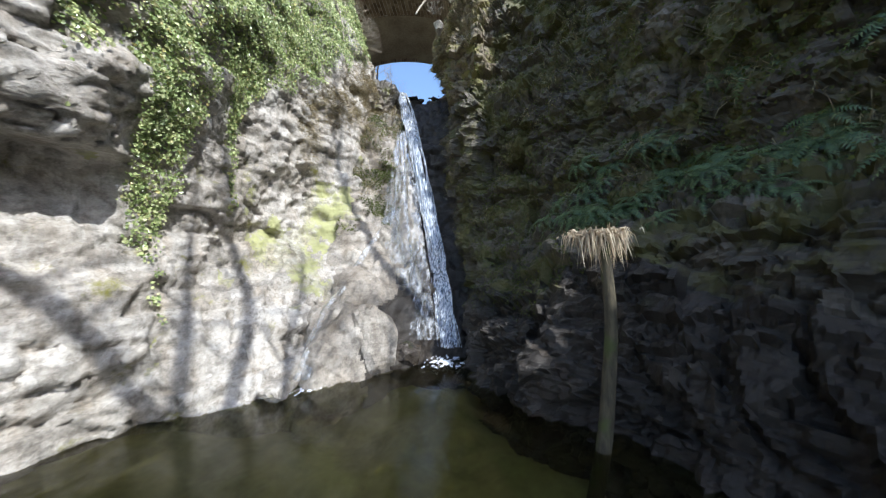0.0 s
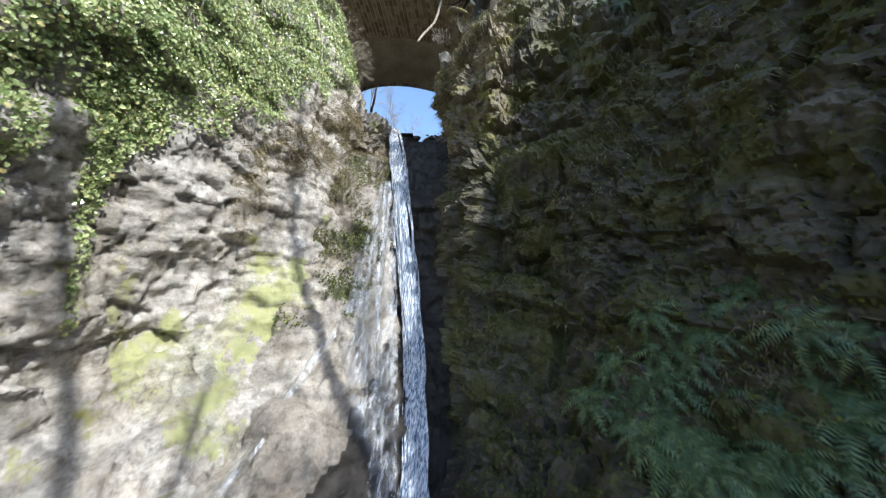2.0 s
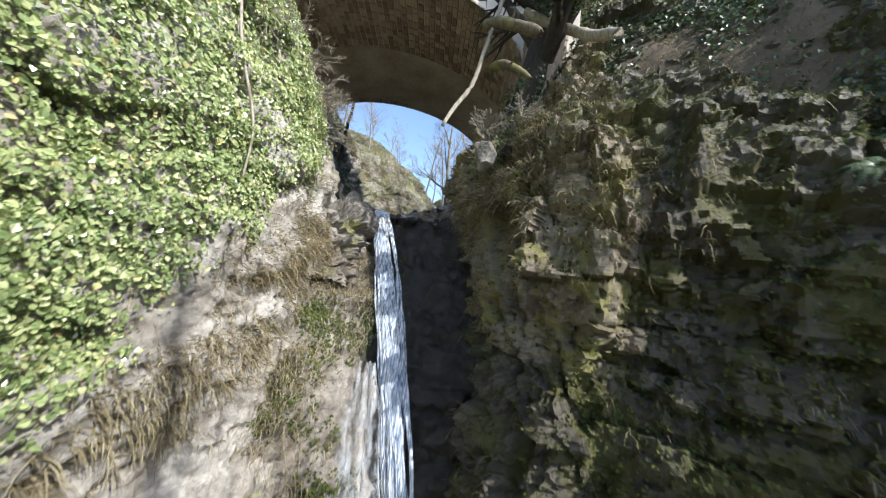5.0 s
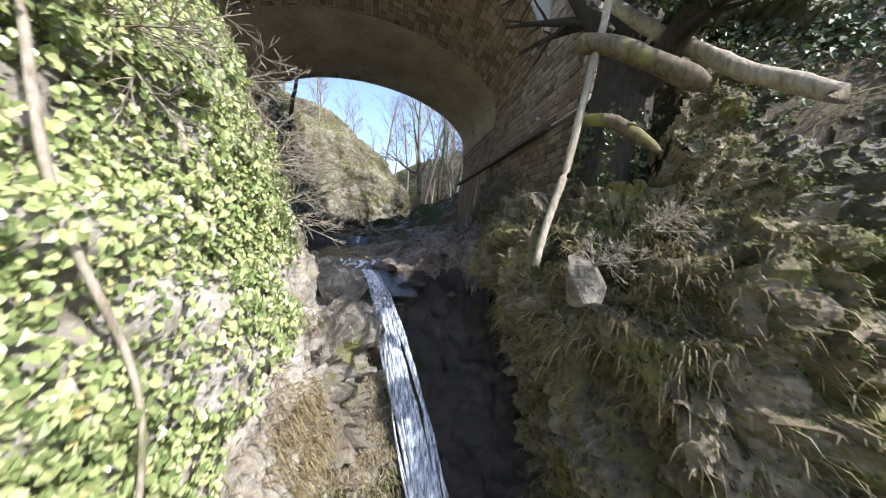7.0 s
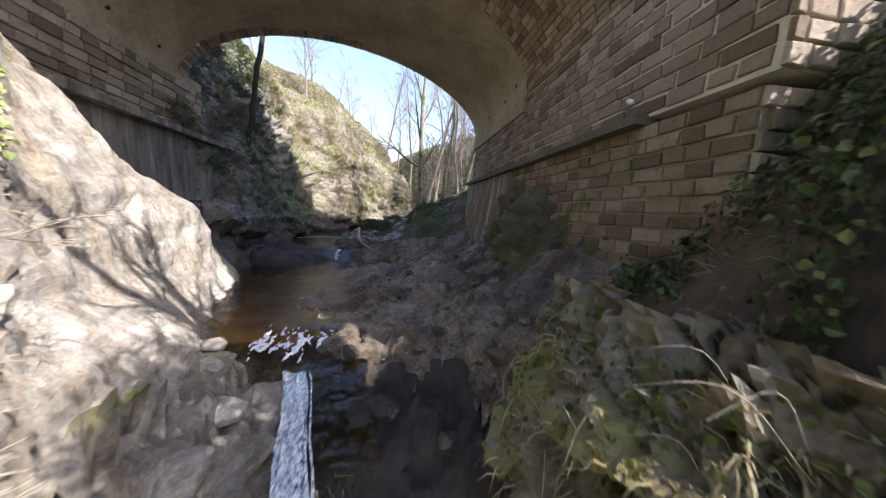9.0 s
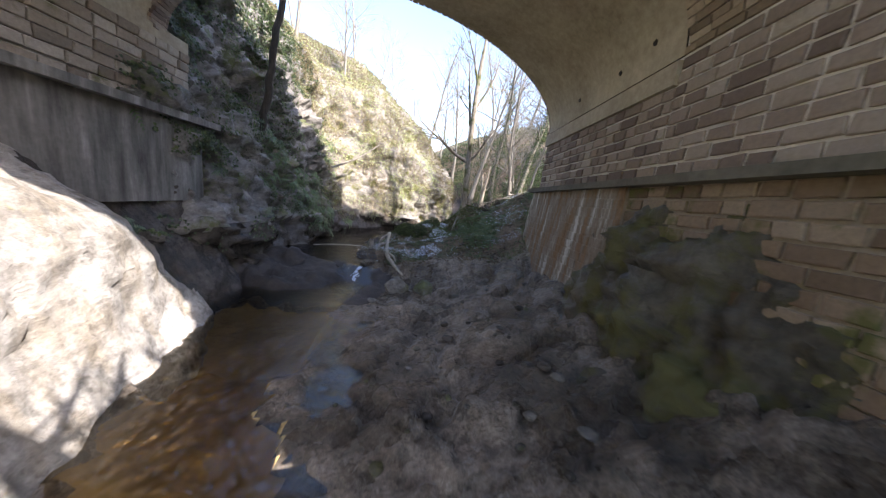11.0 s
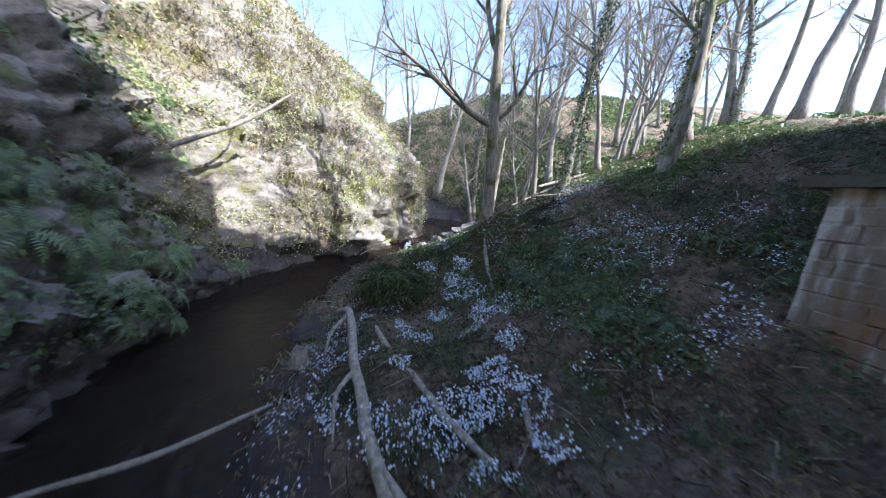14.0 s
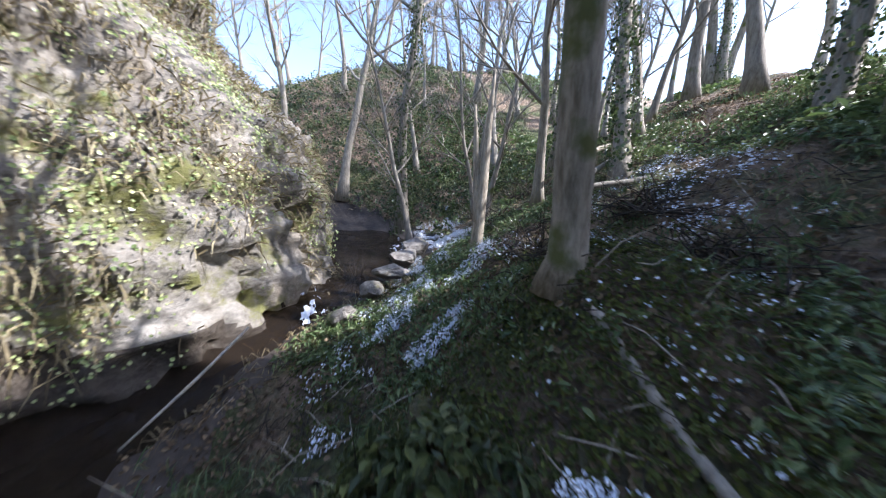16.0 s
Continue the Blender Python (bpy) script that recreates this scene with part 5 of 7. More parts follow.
KINDS = [tree(101, 11, 0.14, (0.05, 0.02), BARK, "bare grey-barked tree on the wooded bank"),
         tree(102, 13, 0.17, (-0.06, 0.05), BARK, "tall bare grey tree on the wooded bank", first=0.4),
         tree(103, 9, 0.10, (0.10, -0.05), BARK, "slender bare tree leaning on the bank", first=0.35),
         tree(104, 12, 0.16, (0.02, 0.0), BARK, "bare tree with an ivy-covered trunk", first=0.4, ivy=0.7),
         tree(105, 7, 0.08, (0.05, 0.1), BARK, "young bare tree with thin branches", first=0.25)]
r_ = np.random.default_rng(31)
spots = [(7.2, 22.6, 1), (9.0, 24.5, 0), (10.5, 22.0, 1), (12.0, 25.0, 3), (8.2, 27.0, 2), (6.0, 26.5, 3), (13.5, 22.5, 0), (15.0, 26.0, 1), (11.0, 29.0, 0), (5.2, 30.0, 2), (7.5, 31.5, 1),
         (3.6, 27.0, 4), (2.6, 31.0, 3), (4.6, 34.0, 0), (1.0, 34.5, 1), (-1.0, 37.0, 0), (6.5, 37.0, 2), (9.5, 36.0, 1), (13.0, 33.0, 0), (16.5, 30.0, 2), (18.0, 24.0, 1), (2.5, 40.0, 1), (-3.0, 42.0, 0),
         (5.5, 44.0, 1), (10.0, 43.0, 0), (15.0, 40.0, 1), (20.0, 33.0, 0), (21.0, 27.0, 2), (0.0, 48.0, 0), (8.0, 50.0, 1), (-6.0, 50.0, 1), (14.0, 50.0, 0), (21.0, 42.0, 1), (-10.0, 56.0, 0), (3.0, 58.0, 1), (25.0, 36.0, 0),
         (3.2, 24.6, 4), (5.0, 23.6, 2), (2.2, 29.2, 4), (6.8, 24.4, 4), (4.4, 28.6, 4), (9.8, 27.6, 4)]
for k, (x, y, kind) in enumerate(spots):
    src = KINDS[kind]
    turn, scale = r_.random() * 6.28, 0.8 + 0.45 * r_.random()
    m = Matrix.Translation((x, y, ground_at(x, y) - 0.1)) @ Matrix.Rotation(turn, 4, "Z") @ Matrix.Scale(scale, 4)
    copy_thing(src, m)
for k, (x, y, z, kind) in enumerate([(-8.8, 26.5, 20.2, 0), (-7.2, 28.6, 20.6, 2), (-6.2, 31.0, 20.8, 4), (-10.5, 23.5, 21.5, 1), (-9.6, 30.5, 23.0, 0), (-4.4, 29.5, 18.6, 4), (-12.5, 27.0, 24.0, 1), (-7.0, 34.5, 21.0, 2), (-11.0, 18.0, 23.0, 0), (-10.5, 13.5, 23.5, 1)]):
    copy_thing(KINDS[kind], Matrix.Translation((x, y, z - 0.6)) @ Matrix.Rotation(k * 1.3, 4, "Z") @ Matrix.Scale(0.7, 4))
for k, src in enumerate(KINDS):
    stand(src, 11.5 + 3 * k, 30.5 + 2 * k, None, k * 1.7, 0.95)

BARK_MOSSY = bark_material("mossy_grey_bark", (0.13, 0.11, 0.08), (0.35, 0.31, 0.25), (0.09, 0.10, 0.03), 0.5)
# The fork tree by the stream, and the leaning tree on the bank
fork = tagged(new("tree"), "grey tree forking low above the stream bank", "tree")
rows = [(0.0, 0, 0, 0.30), (0.0, 0, 0.25, 0.19), (-0.02, 0, 1.0, 0.16), (-0.06, 0, 2.0, 0.15), (-0.10, 0, 2.7, 0.14), (-0.16, 0, 4.5, 0.12), (-0.2, 0.1, 6.5, 0.11), (-0.1, 0.2, 9.0, 0.05)]
v, f = tube(along(rows, 26), 12)
mesh_object("trunk", v, f, BARK_MOSSY, fork)
r = np.random.default_rng(5)
for nm, way, start, ln, rad in (("west_limb", (-1.0, 0.1, 0.35), (-0.1, 0, 2.6), 3.4, 0.10), ("east_limb", (0.7, -0.2, 0.55), (-0.1, 0, 2.7), 2.6, 0.07), ("upper_limb", (-0.5, 0.4, 0.9), (-0.15, 0, 4.2), 3.6, 0.08), ("high_limb", (0.5, 0.3, 0.9), (-0.18, 0.05, 5.2), 3.2, 0.07), ("top_limb", (-0.4, -0.4, 0.9), (-0.2, 0.1, 6.4), 2.8, 0.06)):
    pc = []
    limb(r, start, way, ln, rad, 3, pc, 7, 0.22, 0.28)
    v, f = merge(pc)
    mesh_object(nm, v, f, BARK_MOSSY, fork)
fork.location = (0.42, 21.6, 13.95)
lean = tree(140, 8.5, 0.17, (0.30, 0.05), BARK_MOSSY, "dark leaning tree at the edge of the bank", 3, 0.4)
stand(lean, 4.2, 20.4, 14.95)
lean2 = tree(141, 9.0, 0.13, (0.28, 0.12), BARK, "leaning tree with ivy climbing its trunk", 3, 0.45, ivy=0.75)
stand(lean2, 3.3, 22.9, 14.9)
ivied = tree(142, 10.0, 0.15, (0.12, 0.05), BARK, "upright tree thickly sleeved in ivy", 3, 0.5, ivy=0.8)
stand(ivied, 5.0, 21.2, 15.6)
split = tagged(new("snag"), "split pale dead trunk standing among the trees", "dead tree")
v, f = merge([tube(along([(0, 0, 0, 0.12), (0.1, 0, 1.2, 0.10), (0.25, 0.05, 2.6, 0.05), (0.32, 0.05, 3.2, 0.01)], 12), 7), tube(along([(0, 0, 0.6, 0.07), (0.02, 0.1, 1.6, 0.06), (-0.05, 0.1, 2.6, 0.02)], 8), 6)])
mesh_object("trunk", v, f, BARK_PALE, split)
stand(split, 1.4, 24.3, None)


# Dressed stones of the bridge
def stone_mesh(length, height, depth, seed):
    r = random.Random(seed)
    v, l2, h2, c = [], length / 2, height / 2, 0.010 + 0.010 * r.random()
    skew = [(r.uniform(-0.016, 0.012), r.uniform(-0.015, 0.010)) for _ in range(4)]
    for y in (0.0, depth * 0.75):
        for (sx, sz), (a, b) in zip(((-1, -1), (1, -1), (1, 1), (-1, 1)), skew):
            v.append((sx * (l2 + a), y, sz * (h2 + b)))
    for (sx, sz), (a, b) in zip(((-1, -1), (1, -1), (1, 1), (-1, 1)), skew):
        v.append((sx * (l2 + a - c), depth * (0.85 + 0.3 * r.random()), sz * (h2 + b - c)))
    f = [(0, 1, 2, 3)]
    for a, b in ((0, 4), (4, 8)):
        for k in range(4):
            f.append((a + k, b + k, b + (k + 1) % 4, a + (k + 1) % 4))
    f.append((8, 11, 10, 9))
    return v, f


STONES = {}


def stone_data(length, height, depth, k, mat):
    key = (round(length, 1), height, k % 9, mat.name)
    if key not in STONES:
        v, f = stone_mesh(key[0] - 0.036, height - 0.034, depth, int(key[0] * 100) + k % 9)
        me = bpy.data.meshes.new("stone")
        me.from_pydata(v, [], f)
        me.materials.append(mat)
        STONES[key] = me
    return STONES[key]


def courses(a, b, z0, z1, height, lengths, seed):
    """Places of stones in courses on a wall from a to b: middle, way along and length."""
    r = random.Random(seed)
    a, b = Vector((*a, 0)), Vector((*b, 0))
    total, way = (b - a).length, (b - a).normalized()
    rows = int(round((z1 - z0) / height))
    for k in range(rows):
        x = -r.random() * 0.25
        while x < total - 0.08:
            ln = r.choice(lengths)
            lo, hi = max(x, 0), min(x + ln, total)
            if hi - lo > 0.12:
                yield a + way * ((lo + hi) / 2) + Vector((0, 0, z0 + (k + 0.5) * height)), way, hi - lo
            x += ln


def lay_stones(parent, a, b, z0, z1, height, depth, lengths, seed, mat=STONE):
    for k, (p, way, ln) in enumerate(courses(a, b, z0, z1, height, lengths, seed)):
        ob = new("stone", stone_data(ln, height, depth, k, mat))
        out = Vector((-way.y, way.x, 0))
        m = Matrix((( way.x, out.x, 0, p.x), (way.y, out.y, 0, p.y), (0, 0, 1, p.z), (0, 0, 0, 1)))
        if abs(ln - round(ln, 1)) > 0.005:
            m = m @ Matrix.Diagonal((ln / max(round(ln, 1), 0.1), 1, 1, 1))
        ob.matrix_world = m
        ob.parent = parent


def joined_stones(name, parent, places, height, depth, mat, seed):
    pieces = []
    r = random.Random(seed)
    for p, way, ln in places:
        v, f = stone_mesh(ln - 0.018, height - 0.018, depth * (0.7 + 0.6 * r.random()), r.randint(0, 999))
        out = Vector((-way.y, way.x, 0))
        pieces.append((np.array([p + way * a + out * b + Vector((0, 0, c)) for a, b, c in v]), f))
    v, f = merge(pieces)
    return tagged(mesh_object(name, v, f, mat, parent, smooth=False), kind="stuff")


def islands_material(name, stops, moss_at=0.62):
    m, n, l, b = material(name)
    pos, g = place_coord(n, l)
    grain = tex(n, l, "ShaderNodeTexNoise", 18.0, pos, Detail=8.0, Roughness=0.7)
    big = tex(n, l, "ShaderNodeTexNoise", 1.2, pos, Detail=7.0, Roughness=0.65)
    col = ramp(n, l, g.outputs["Random Per Island"], stops)
    col = mixc(n, l, 0.55, col, ramp(n, l, grain.outputs["Fac"], [(0.3, (0.4, 0.4, 0.4)), (0.7, (1, 1, 1))]), "MULTIPLY")
    col = mixc(n, l, grey(n, l, big.outputs["Fac"], moss_at, moss_at + 0.1), col, (0.12, 0.115, 0.035))
    l.new(col, b.inputs["Base Color"])
    b.inputs["Roughness"].default_value = 0.9
    bump(n, l, b, grain.outputs["Fac"], 0.8, 0.02)
    return m


STONE_MOSSY = stone_material("mossy_red_stone", [(0.0, (0.13, 0.088, 0.055)), (0.5, (0.25, 0.175, 0.115)), (1.0, (0.36, 0.28, 0.20))], 0.52)
STONE_JOINED = islands_material("old_stone", [(0.0, (0.20, 0.155, 0.11)), (0.5, (0.36, 0.29, 0.215)), (1.0, (0.52, 0.45, 0.36))])
BRICK = islands_material("old_brick", [(0.0, (0.19, 0.135, 0.082)), (0.5, (0.34, 0.255, 0.165)), (1.0, (0.50, 0.40, 0.28))])
joined_stones("wing_stones", bridge, list(courses(face_east(5.0, -0.03), face_east(6.75, -0.03), SPRING, TOP, 0.21, (0.3, 0.4, 0.5), 5)), 0.21, 0.04, STONE_JOINED, 5)
joined_stones("west_stones", bridge, list(courses((x_west(13.0), 13.0), (x_west(4.5), 4.5), 15.6, SPRING - 0.24, 0.2, (0.3, 0.4, 0.5), 7)), 0.2, 0.06, STONE_JOINED, 7)
joined_stones("lower_end_stones", bridge, list(courses((4.6, 5.11), face_east(5.1, -0.02), 12.6, 15.2, 0.2, (0.3, 0.4, 0.5), 18)), 0.2, 0.05, STONE_JOINED, 18)
joined_stones("end_stones", bridge, list(courses((4.6, 5.02), face_east(5.0, 0.0), 15.3, TOP, 0.21, (0.3, 0.4, 0.5), 8)), 0.21, 0.05, STONE_JOINED, 8)
# Stones of the older vault, course by course
pieces = []
rv = random.Random(12)
n_course = 64
for k in range(n_course):
    t0, t1 = math.pi * (k + 0.07) / n_course, math.pi * (k + 0.93) / n_course
    a, b = arch_point((t0 + t1) / 2, 0, 0, y_face, y_near), arch_point((t0 + t1) / 2, 1, 0, y_face, y_near)
    span = math.dist(a, b)
    x = -rv.random() * 0.3
    while x < span:
        ln = rv.uniform(0.22, 0.45)
        v0, v1 = max(x + 0.012, 0) / span, min(x + ln - 0.012, span) / span
        if v1 - v0 > 0.02:
            proud = 0.002 + 0.02 * rv.random()
            rows = [arch_point(t, v, g, y_face, y_near) for g in (0.05, -proud) for t, v in ((t0, v0), (t0, v1), (t1, v1), (t1, v0))]
            pieces.append((np.array(rows), [(0, 1, 5, 4), (1, 2, 6, 5), (2, 3, 7, 6), (3, 0, 4, 7), (4, 5, 6, 7)]))
        x += ln
v, f = merge(pieces)
tagged(mesh_object("vault_stones", v, f, BRICK, bridge, smooth=False), kind="stuff")
# Ring of stones at the far edge of the barrel
ring_r = random.Random(17)
for k in range(96):
    t0, t1 = math.pi * k / 96, math.pi * (k + 0.86) / 96
    q = np.array([arch_point(t0, 1.0), arch_point(t1, 1.0), arch_point(t1, 1.0, 0.42), arch_point(t0, 1.0, 0.42)])
    o = np.array([-0.02, 0.05 + 0.02 * ring_r.random(), 0])
    mesh_object("voussoir", np.concatenate([q - o * 6, q + o]), [(0, 1, 2, 3), (4, 7, 6, 5), (0, 4, 5, 1), (1, 5, 6, 2), (2, 6, 7, 3), (3, 7, 4, 0)], STONE, bridge, smooth=False)


# Boulders
def boulder(x, y, z, size, mat, label, seed, name="boulder"):
    fine = 4 if max(size) > 0.2 else 2
    bm = bmesh.new()
    bmesh.ops.create_icosphere(bm, subdivisions=fine, radius=1.0)
    p = np.array([v.co[:] for v in bm.verts])
    d = 0.28 * fbm(p + seed * 3.1, 0.8, 3, seed) + 0.10 * fbm(p + seed, 3.0, 4, seed + 2)
    cuts = np.random.default_rng(seed).normal(size=(15, 3))
    cuts /= np.linalg.norm(cuts, axis=1, keepdims=True)
    q = p * (1 + d[:, None])
    for k_, c in enumerate(cuts):
        over = q @ c - (0.58 + 0.016 * k_)
        q = q - np.where(over[:, None] > 0, over[:, None] * 0.9 * c, 0)
    q = q * (1 + 0.05 * fbm(q + seed, 4.5, 3, seed + 5) - 0.05 * np.exp(-np.abs(fbm(q + seed, 1.7, 2, seed + 6)) / 0.04))[:, None]
    for v_, c in zip(bm.verts, q * np.array(size)):
        v_.co = c
    me = bpy.data.meshes.new(name)
    bm.to_mesh(me)
    bm.free()
    me.polygons.foreach_set("use_smooth", np.full(len(me.polygons), fine < 4))
    me.materials.append(mat)
    ob = new(name, me)
    ob.location, ob.rotation_euler = (x, y, z), (0, 0, seed * 1.7)
    return tagged(ob, label, "rock", "boulders in the stream")


for k, (x, y, z, s, mat, lab) in enumerate([
        (-1.27, 4.85, 11.38, (0.30, 0.26, 0.24), ROCK_PALE, "pale sunlit boulder wedged beside the falls"),
        (-1.5, 5.6, 11.4, (0.34, 0.3, 0.2), ROCK_PALE, "pale flat boulder at the stream's edge"),
        (-1.9, 6.3, 11.55, (0.3, 0.24, 0.18), ROCK_PALE, "pale angular boulder at the stream's edge"),
        (-1.0, 5.9, 11.2, (0.24, 0.22, 0.2), ROCK_WET, "wet brown boulder at the head of the falls"),
        (-0.35, 7.2, 11.36, (0.26, 0.2, 0.13), ROCK_DARK, "wet stone breaking the stream"),
        (-2.35, 7.0, 11.5, (0.2, 0.18, 0.14), ROCK_PALE, "small pale stone beside white water"),
        (0.3, 6.2, 11.1, (0.30, 0.26, 0.16), ROCK_DARK, "wet brown boulder at the head of the falls"),
        (1.2, 5.8, 10.95, (0.2, 0.16, 0.12), ROCK_DARK, "small dark stone on the wet shelf"),
        (2.1, 6.4, 11.75, (0.34, 0.28, 0.22), ROCK_MOSSY_SHADED, "mossy boulder below the bridge wall"),
        (2.3, 7.6, 12.1, (0.5, 0.4, 0.34), ROCK_MOSSY_SHADED, "mossy boulder below the bridge wall"),
        (2.55, 9.4, 12.3, (0.45, 0.4, 0.35), ROCK_MOSSY_SHADED, "large mossy boulder below the bridge wall"),
        (2.4, 11.2, 12.3, (0.55, 0.6, 0.4), ROCK_SHADE, "grey rounded boulder under the arch"),
        (-1.28, 14.0, 11.75, (0.42, 0.36, 0.40), ROCK_SHADE, "mossy boulder at the end of a log"),
        (-0.40, 13.98, 11.85, (0.38, 0.32, 0.38), ROCK_SHADE, "mossy rounded boulder on the shelf"),
        (2.05, 14.55, 12.55, (0.62, 0.46, 0.26), ROCK_SHADE, "flat grey slab at the foot of the bridge"),
        (-3.55, 15.3, 11.85, (0.35, 0.3, 0.2), ROCK_DARK, "wet boulder beside a small cascade"),
        (-2.6, 15.5, 11.95, (0.3, 0.26, 0.22), ROCK_DARK, "wet boulder beside a small cascade"),
        (0.1, 20.9, 12.95, (0.42, 0.36, 0.34), ROCK_MOSSY_SHADED, "moss-covered boulder under the forked tree"),
        (0.9, 20.9, 13.4, (0.36, 0.32, 0.3), ROCK_MOSSY_SHADED, "moss-covered boulder under the forked tree"),
        (-0.7, 21.9, 12.8, (0.4, 0.36, 0.3), ROCK_MOSSY_SHADED, "moss-covered boulder above the stream"),
        (-0.3, 25.2, 13.0, (0.4, 0.3, 0.18), ROCK_CLIFF, "pale stone in the upper stream"),
        (0.3, 25.9, 13.1, (0.5, 0.36, 0.2), ROCK_CLIFF, "pale stone in the upper stream"),
        (0.9, 26.6, 13.2, (0.45, 0.4, 0.26), ROCK_SHADE, "snow-dusted stone in the upper stream"),
        (-0.9, 24.6, 12.8, (0.34, 0.3, 0.24), ROCK_SHADE, "dark stone in the upper stream"),
        (1.5, 27.3, 13.3, (0.5, 0.42, 0.3), ROCK_SHADE, "snow-dusted stone in the upper stream"),
        (2.33, 2.25, 11.95, (0.24, 0.26, 0.42), ROCK_CLIFF, "pale sunlit block of rock jutting from the gorge rim"),
        (1.1, -2.4, -0.45, (1.05, 0.75, 1.15), ROCK_WET, "rounded wet brown rock at the foot of the falls"),
        (2.0, -2.3, -0.5, (0.5, 0.4, 0.4), ROCK_DARK, "dark wet rock at the foot of the falls"),
        (-0.1, -4.4, -0.65, (0.35, 0.3, 0.25), ROCK_PALE, "pale stone at the pool's edge")]):
    boulder(x, y, z, s, mat, lab, k + 1)


# Logs, sticks and roots
def log(name, rows, mat, label, n=24, sides=8, category="log", parts=()):
    top = tagged(new(name), label, category)
    c = along(rows, n)
    c[:, :3] += 0.25 * c[:, 3:4] * fbm(c[:, :3] * 3, 1.0, 2, len(rows) + n)[:, None]
    if c[:, 3].max() > 0.03:
        sides = max(sides, 12)
        c = along(rows, max(n, 44))
        c[:, :3] += 0.3 * c[:, 3:4] * fbm(c[:, :3] * 3, 1.0, 2, len(rows) + n)[:, None]
    v, f = tube(c, sides)
    axis = np.repeat(c[:, :3], sides, 0)
    v = axis + (v - axis) * (1 + 0.09 * fbm(v * 4, 1.0, 3, n) + 0.07 * fbm(v * 25, 1.0, 2, n + 3))[:, None]
    torn = np.random.default_rng(n + len(rows)).uniform(-2.2, 1.2, (sides, 1)) * c[-1, 3]
    v[-sides:] += torn * (c[-1, :3] - c[-3, :3]) / (np.linalg.norm(c[-1, :3] - c[-3, :3]) + 1e-9)
    mesh_object("stem", v, f, mat, top)
    for k, p in enumerate(parts):
        v, f = tube(along(p, 12), 6)
        mesh_object("side_branch", v, f, mat, top)
    return top


log("fallen_log", [(-3.05, 19.6, 12.35, 0.05), (-2.8, 19.1, 12.62, 0.06), (-2.5, 17.6, 12.42, 0.066), (-2.0, 15.9, 12.25, 0.068), (-1.6, 15.1, 12.15, 0.06), (-1.15, 14.45, 12.0, 0.035)], BARK_PALE, "weathered grey log lying across frosty ground",
    parts=[[(-2.1, 16.2, 12.3, 0.05), (-1.75, 15.6, 12.32, 0.04), (-1.55, 15.0, 12.3, 0.02)], [(-2.75, 18.9, 12.6, 0.05), (-2.95, 18.6, 12.5, 0.03), (-3.0, 18.2, 12.3, 0.015)], [(-2.5, 17.6, 12.42, 0.04), (-2.65, 17.1, 12.45, 0.025), (-2.6, 16.6, 12.3, 0.012)]])
log("fallen_branch", [(-2.3, 18.8, 12.45, 0.035), (-2.1, 18.2, 12.42, 0.05), (-1.6, 17.2, 12.32, 0.05), (-1.2, 16.5, 12.25, 0.04), (-0.85, 16.0, 12.2, 0.02)], BARK_PALE, "pale fallen branch on frosty ground")
log("fallen_branch", [(-0.8, 15.3, 11.95, 0.03), (-0.7, 15.8, 12.15, 0.035), (-0.55, 16.6, 12.4, 0.04), (-0.35, 17.3, 12.45, 0.04), (-0.12, 18.4, 12.55, 0.045), (-0.02, 19.4, 12.9, 0.045), (0.1, 20.4, 13.4, 0.045), (0.25, 21.2, 13.95, 0.05)], BARK, "long crooked branch lying down the bank")
log("stick", [(1.08, 16.3, 12.5, 0.012), (0.98, 15.7, 12.4, 0.018), (0.75, 15.0, 12.3, 0.014)], BARK_PALE, "pale broken stick on wet ground", 8, 6, "stick")
log("stick", [(-2.95, 22.85, 12.8, 0.010), (-2.6, 23.3, 12.95, 0.016), (-2.15, 24.0, 13.15, 0.016)], BARK_PALE, "bleached branch over the stream", 8, 6, "stick")
log("fallen_branch", [(-5.0, 16.4, 12.15, 0.02), (-4.2, 16.6, 12.25, 0.03), (-3.4, 17.3, 12.2, 0.02)], BARK, "thin dark branch across the stream", 10, 6)
for k, rows in enumerate([[(1.7, 21.4, 14.35, 0.03), (2.8, 20.7, 14.55, 0.05), (4.6, 19.9, 15.0, 0.05)], [(2.2, 22.8, 14.9, 0.04), (3.8, 21.9, 15.2, 0.06), (6.2, 21.4, 15.9, 0.06)], [(3.6, 22.0, 15.3, 0.03), (5.0, 21.3, 15.6, 0.05), (7.0, 20.6, 16.1, 0.04)], [(1.5, 22.6, 14.6, 0.02), (3.0, 23.2, 15.2, 0.04), (5.2, 23.3, 16.0, 0.03)],
                          [(3.0, 24.0, 15.3, 0.04), (4.6, 24.3, 15.8, 0.06), (6.6, 23.6, 16.4, 0.04)], [(4.4, 20.6, 15.4, 0.025), (5.4, 19.8, 15.7, 0.04), (6.8, 19.5, 16.2, 0.03)]]):
    log("fallen_branch", rows, BARK if k % 2 else BARK_PALE, "fallen branch lying on the wooded bank", 12, 7)
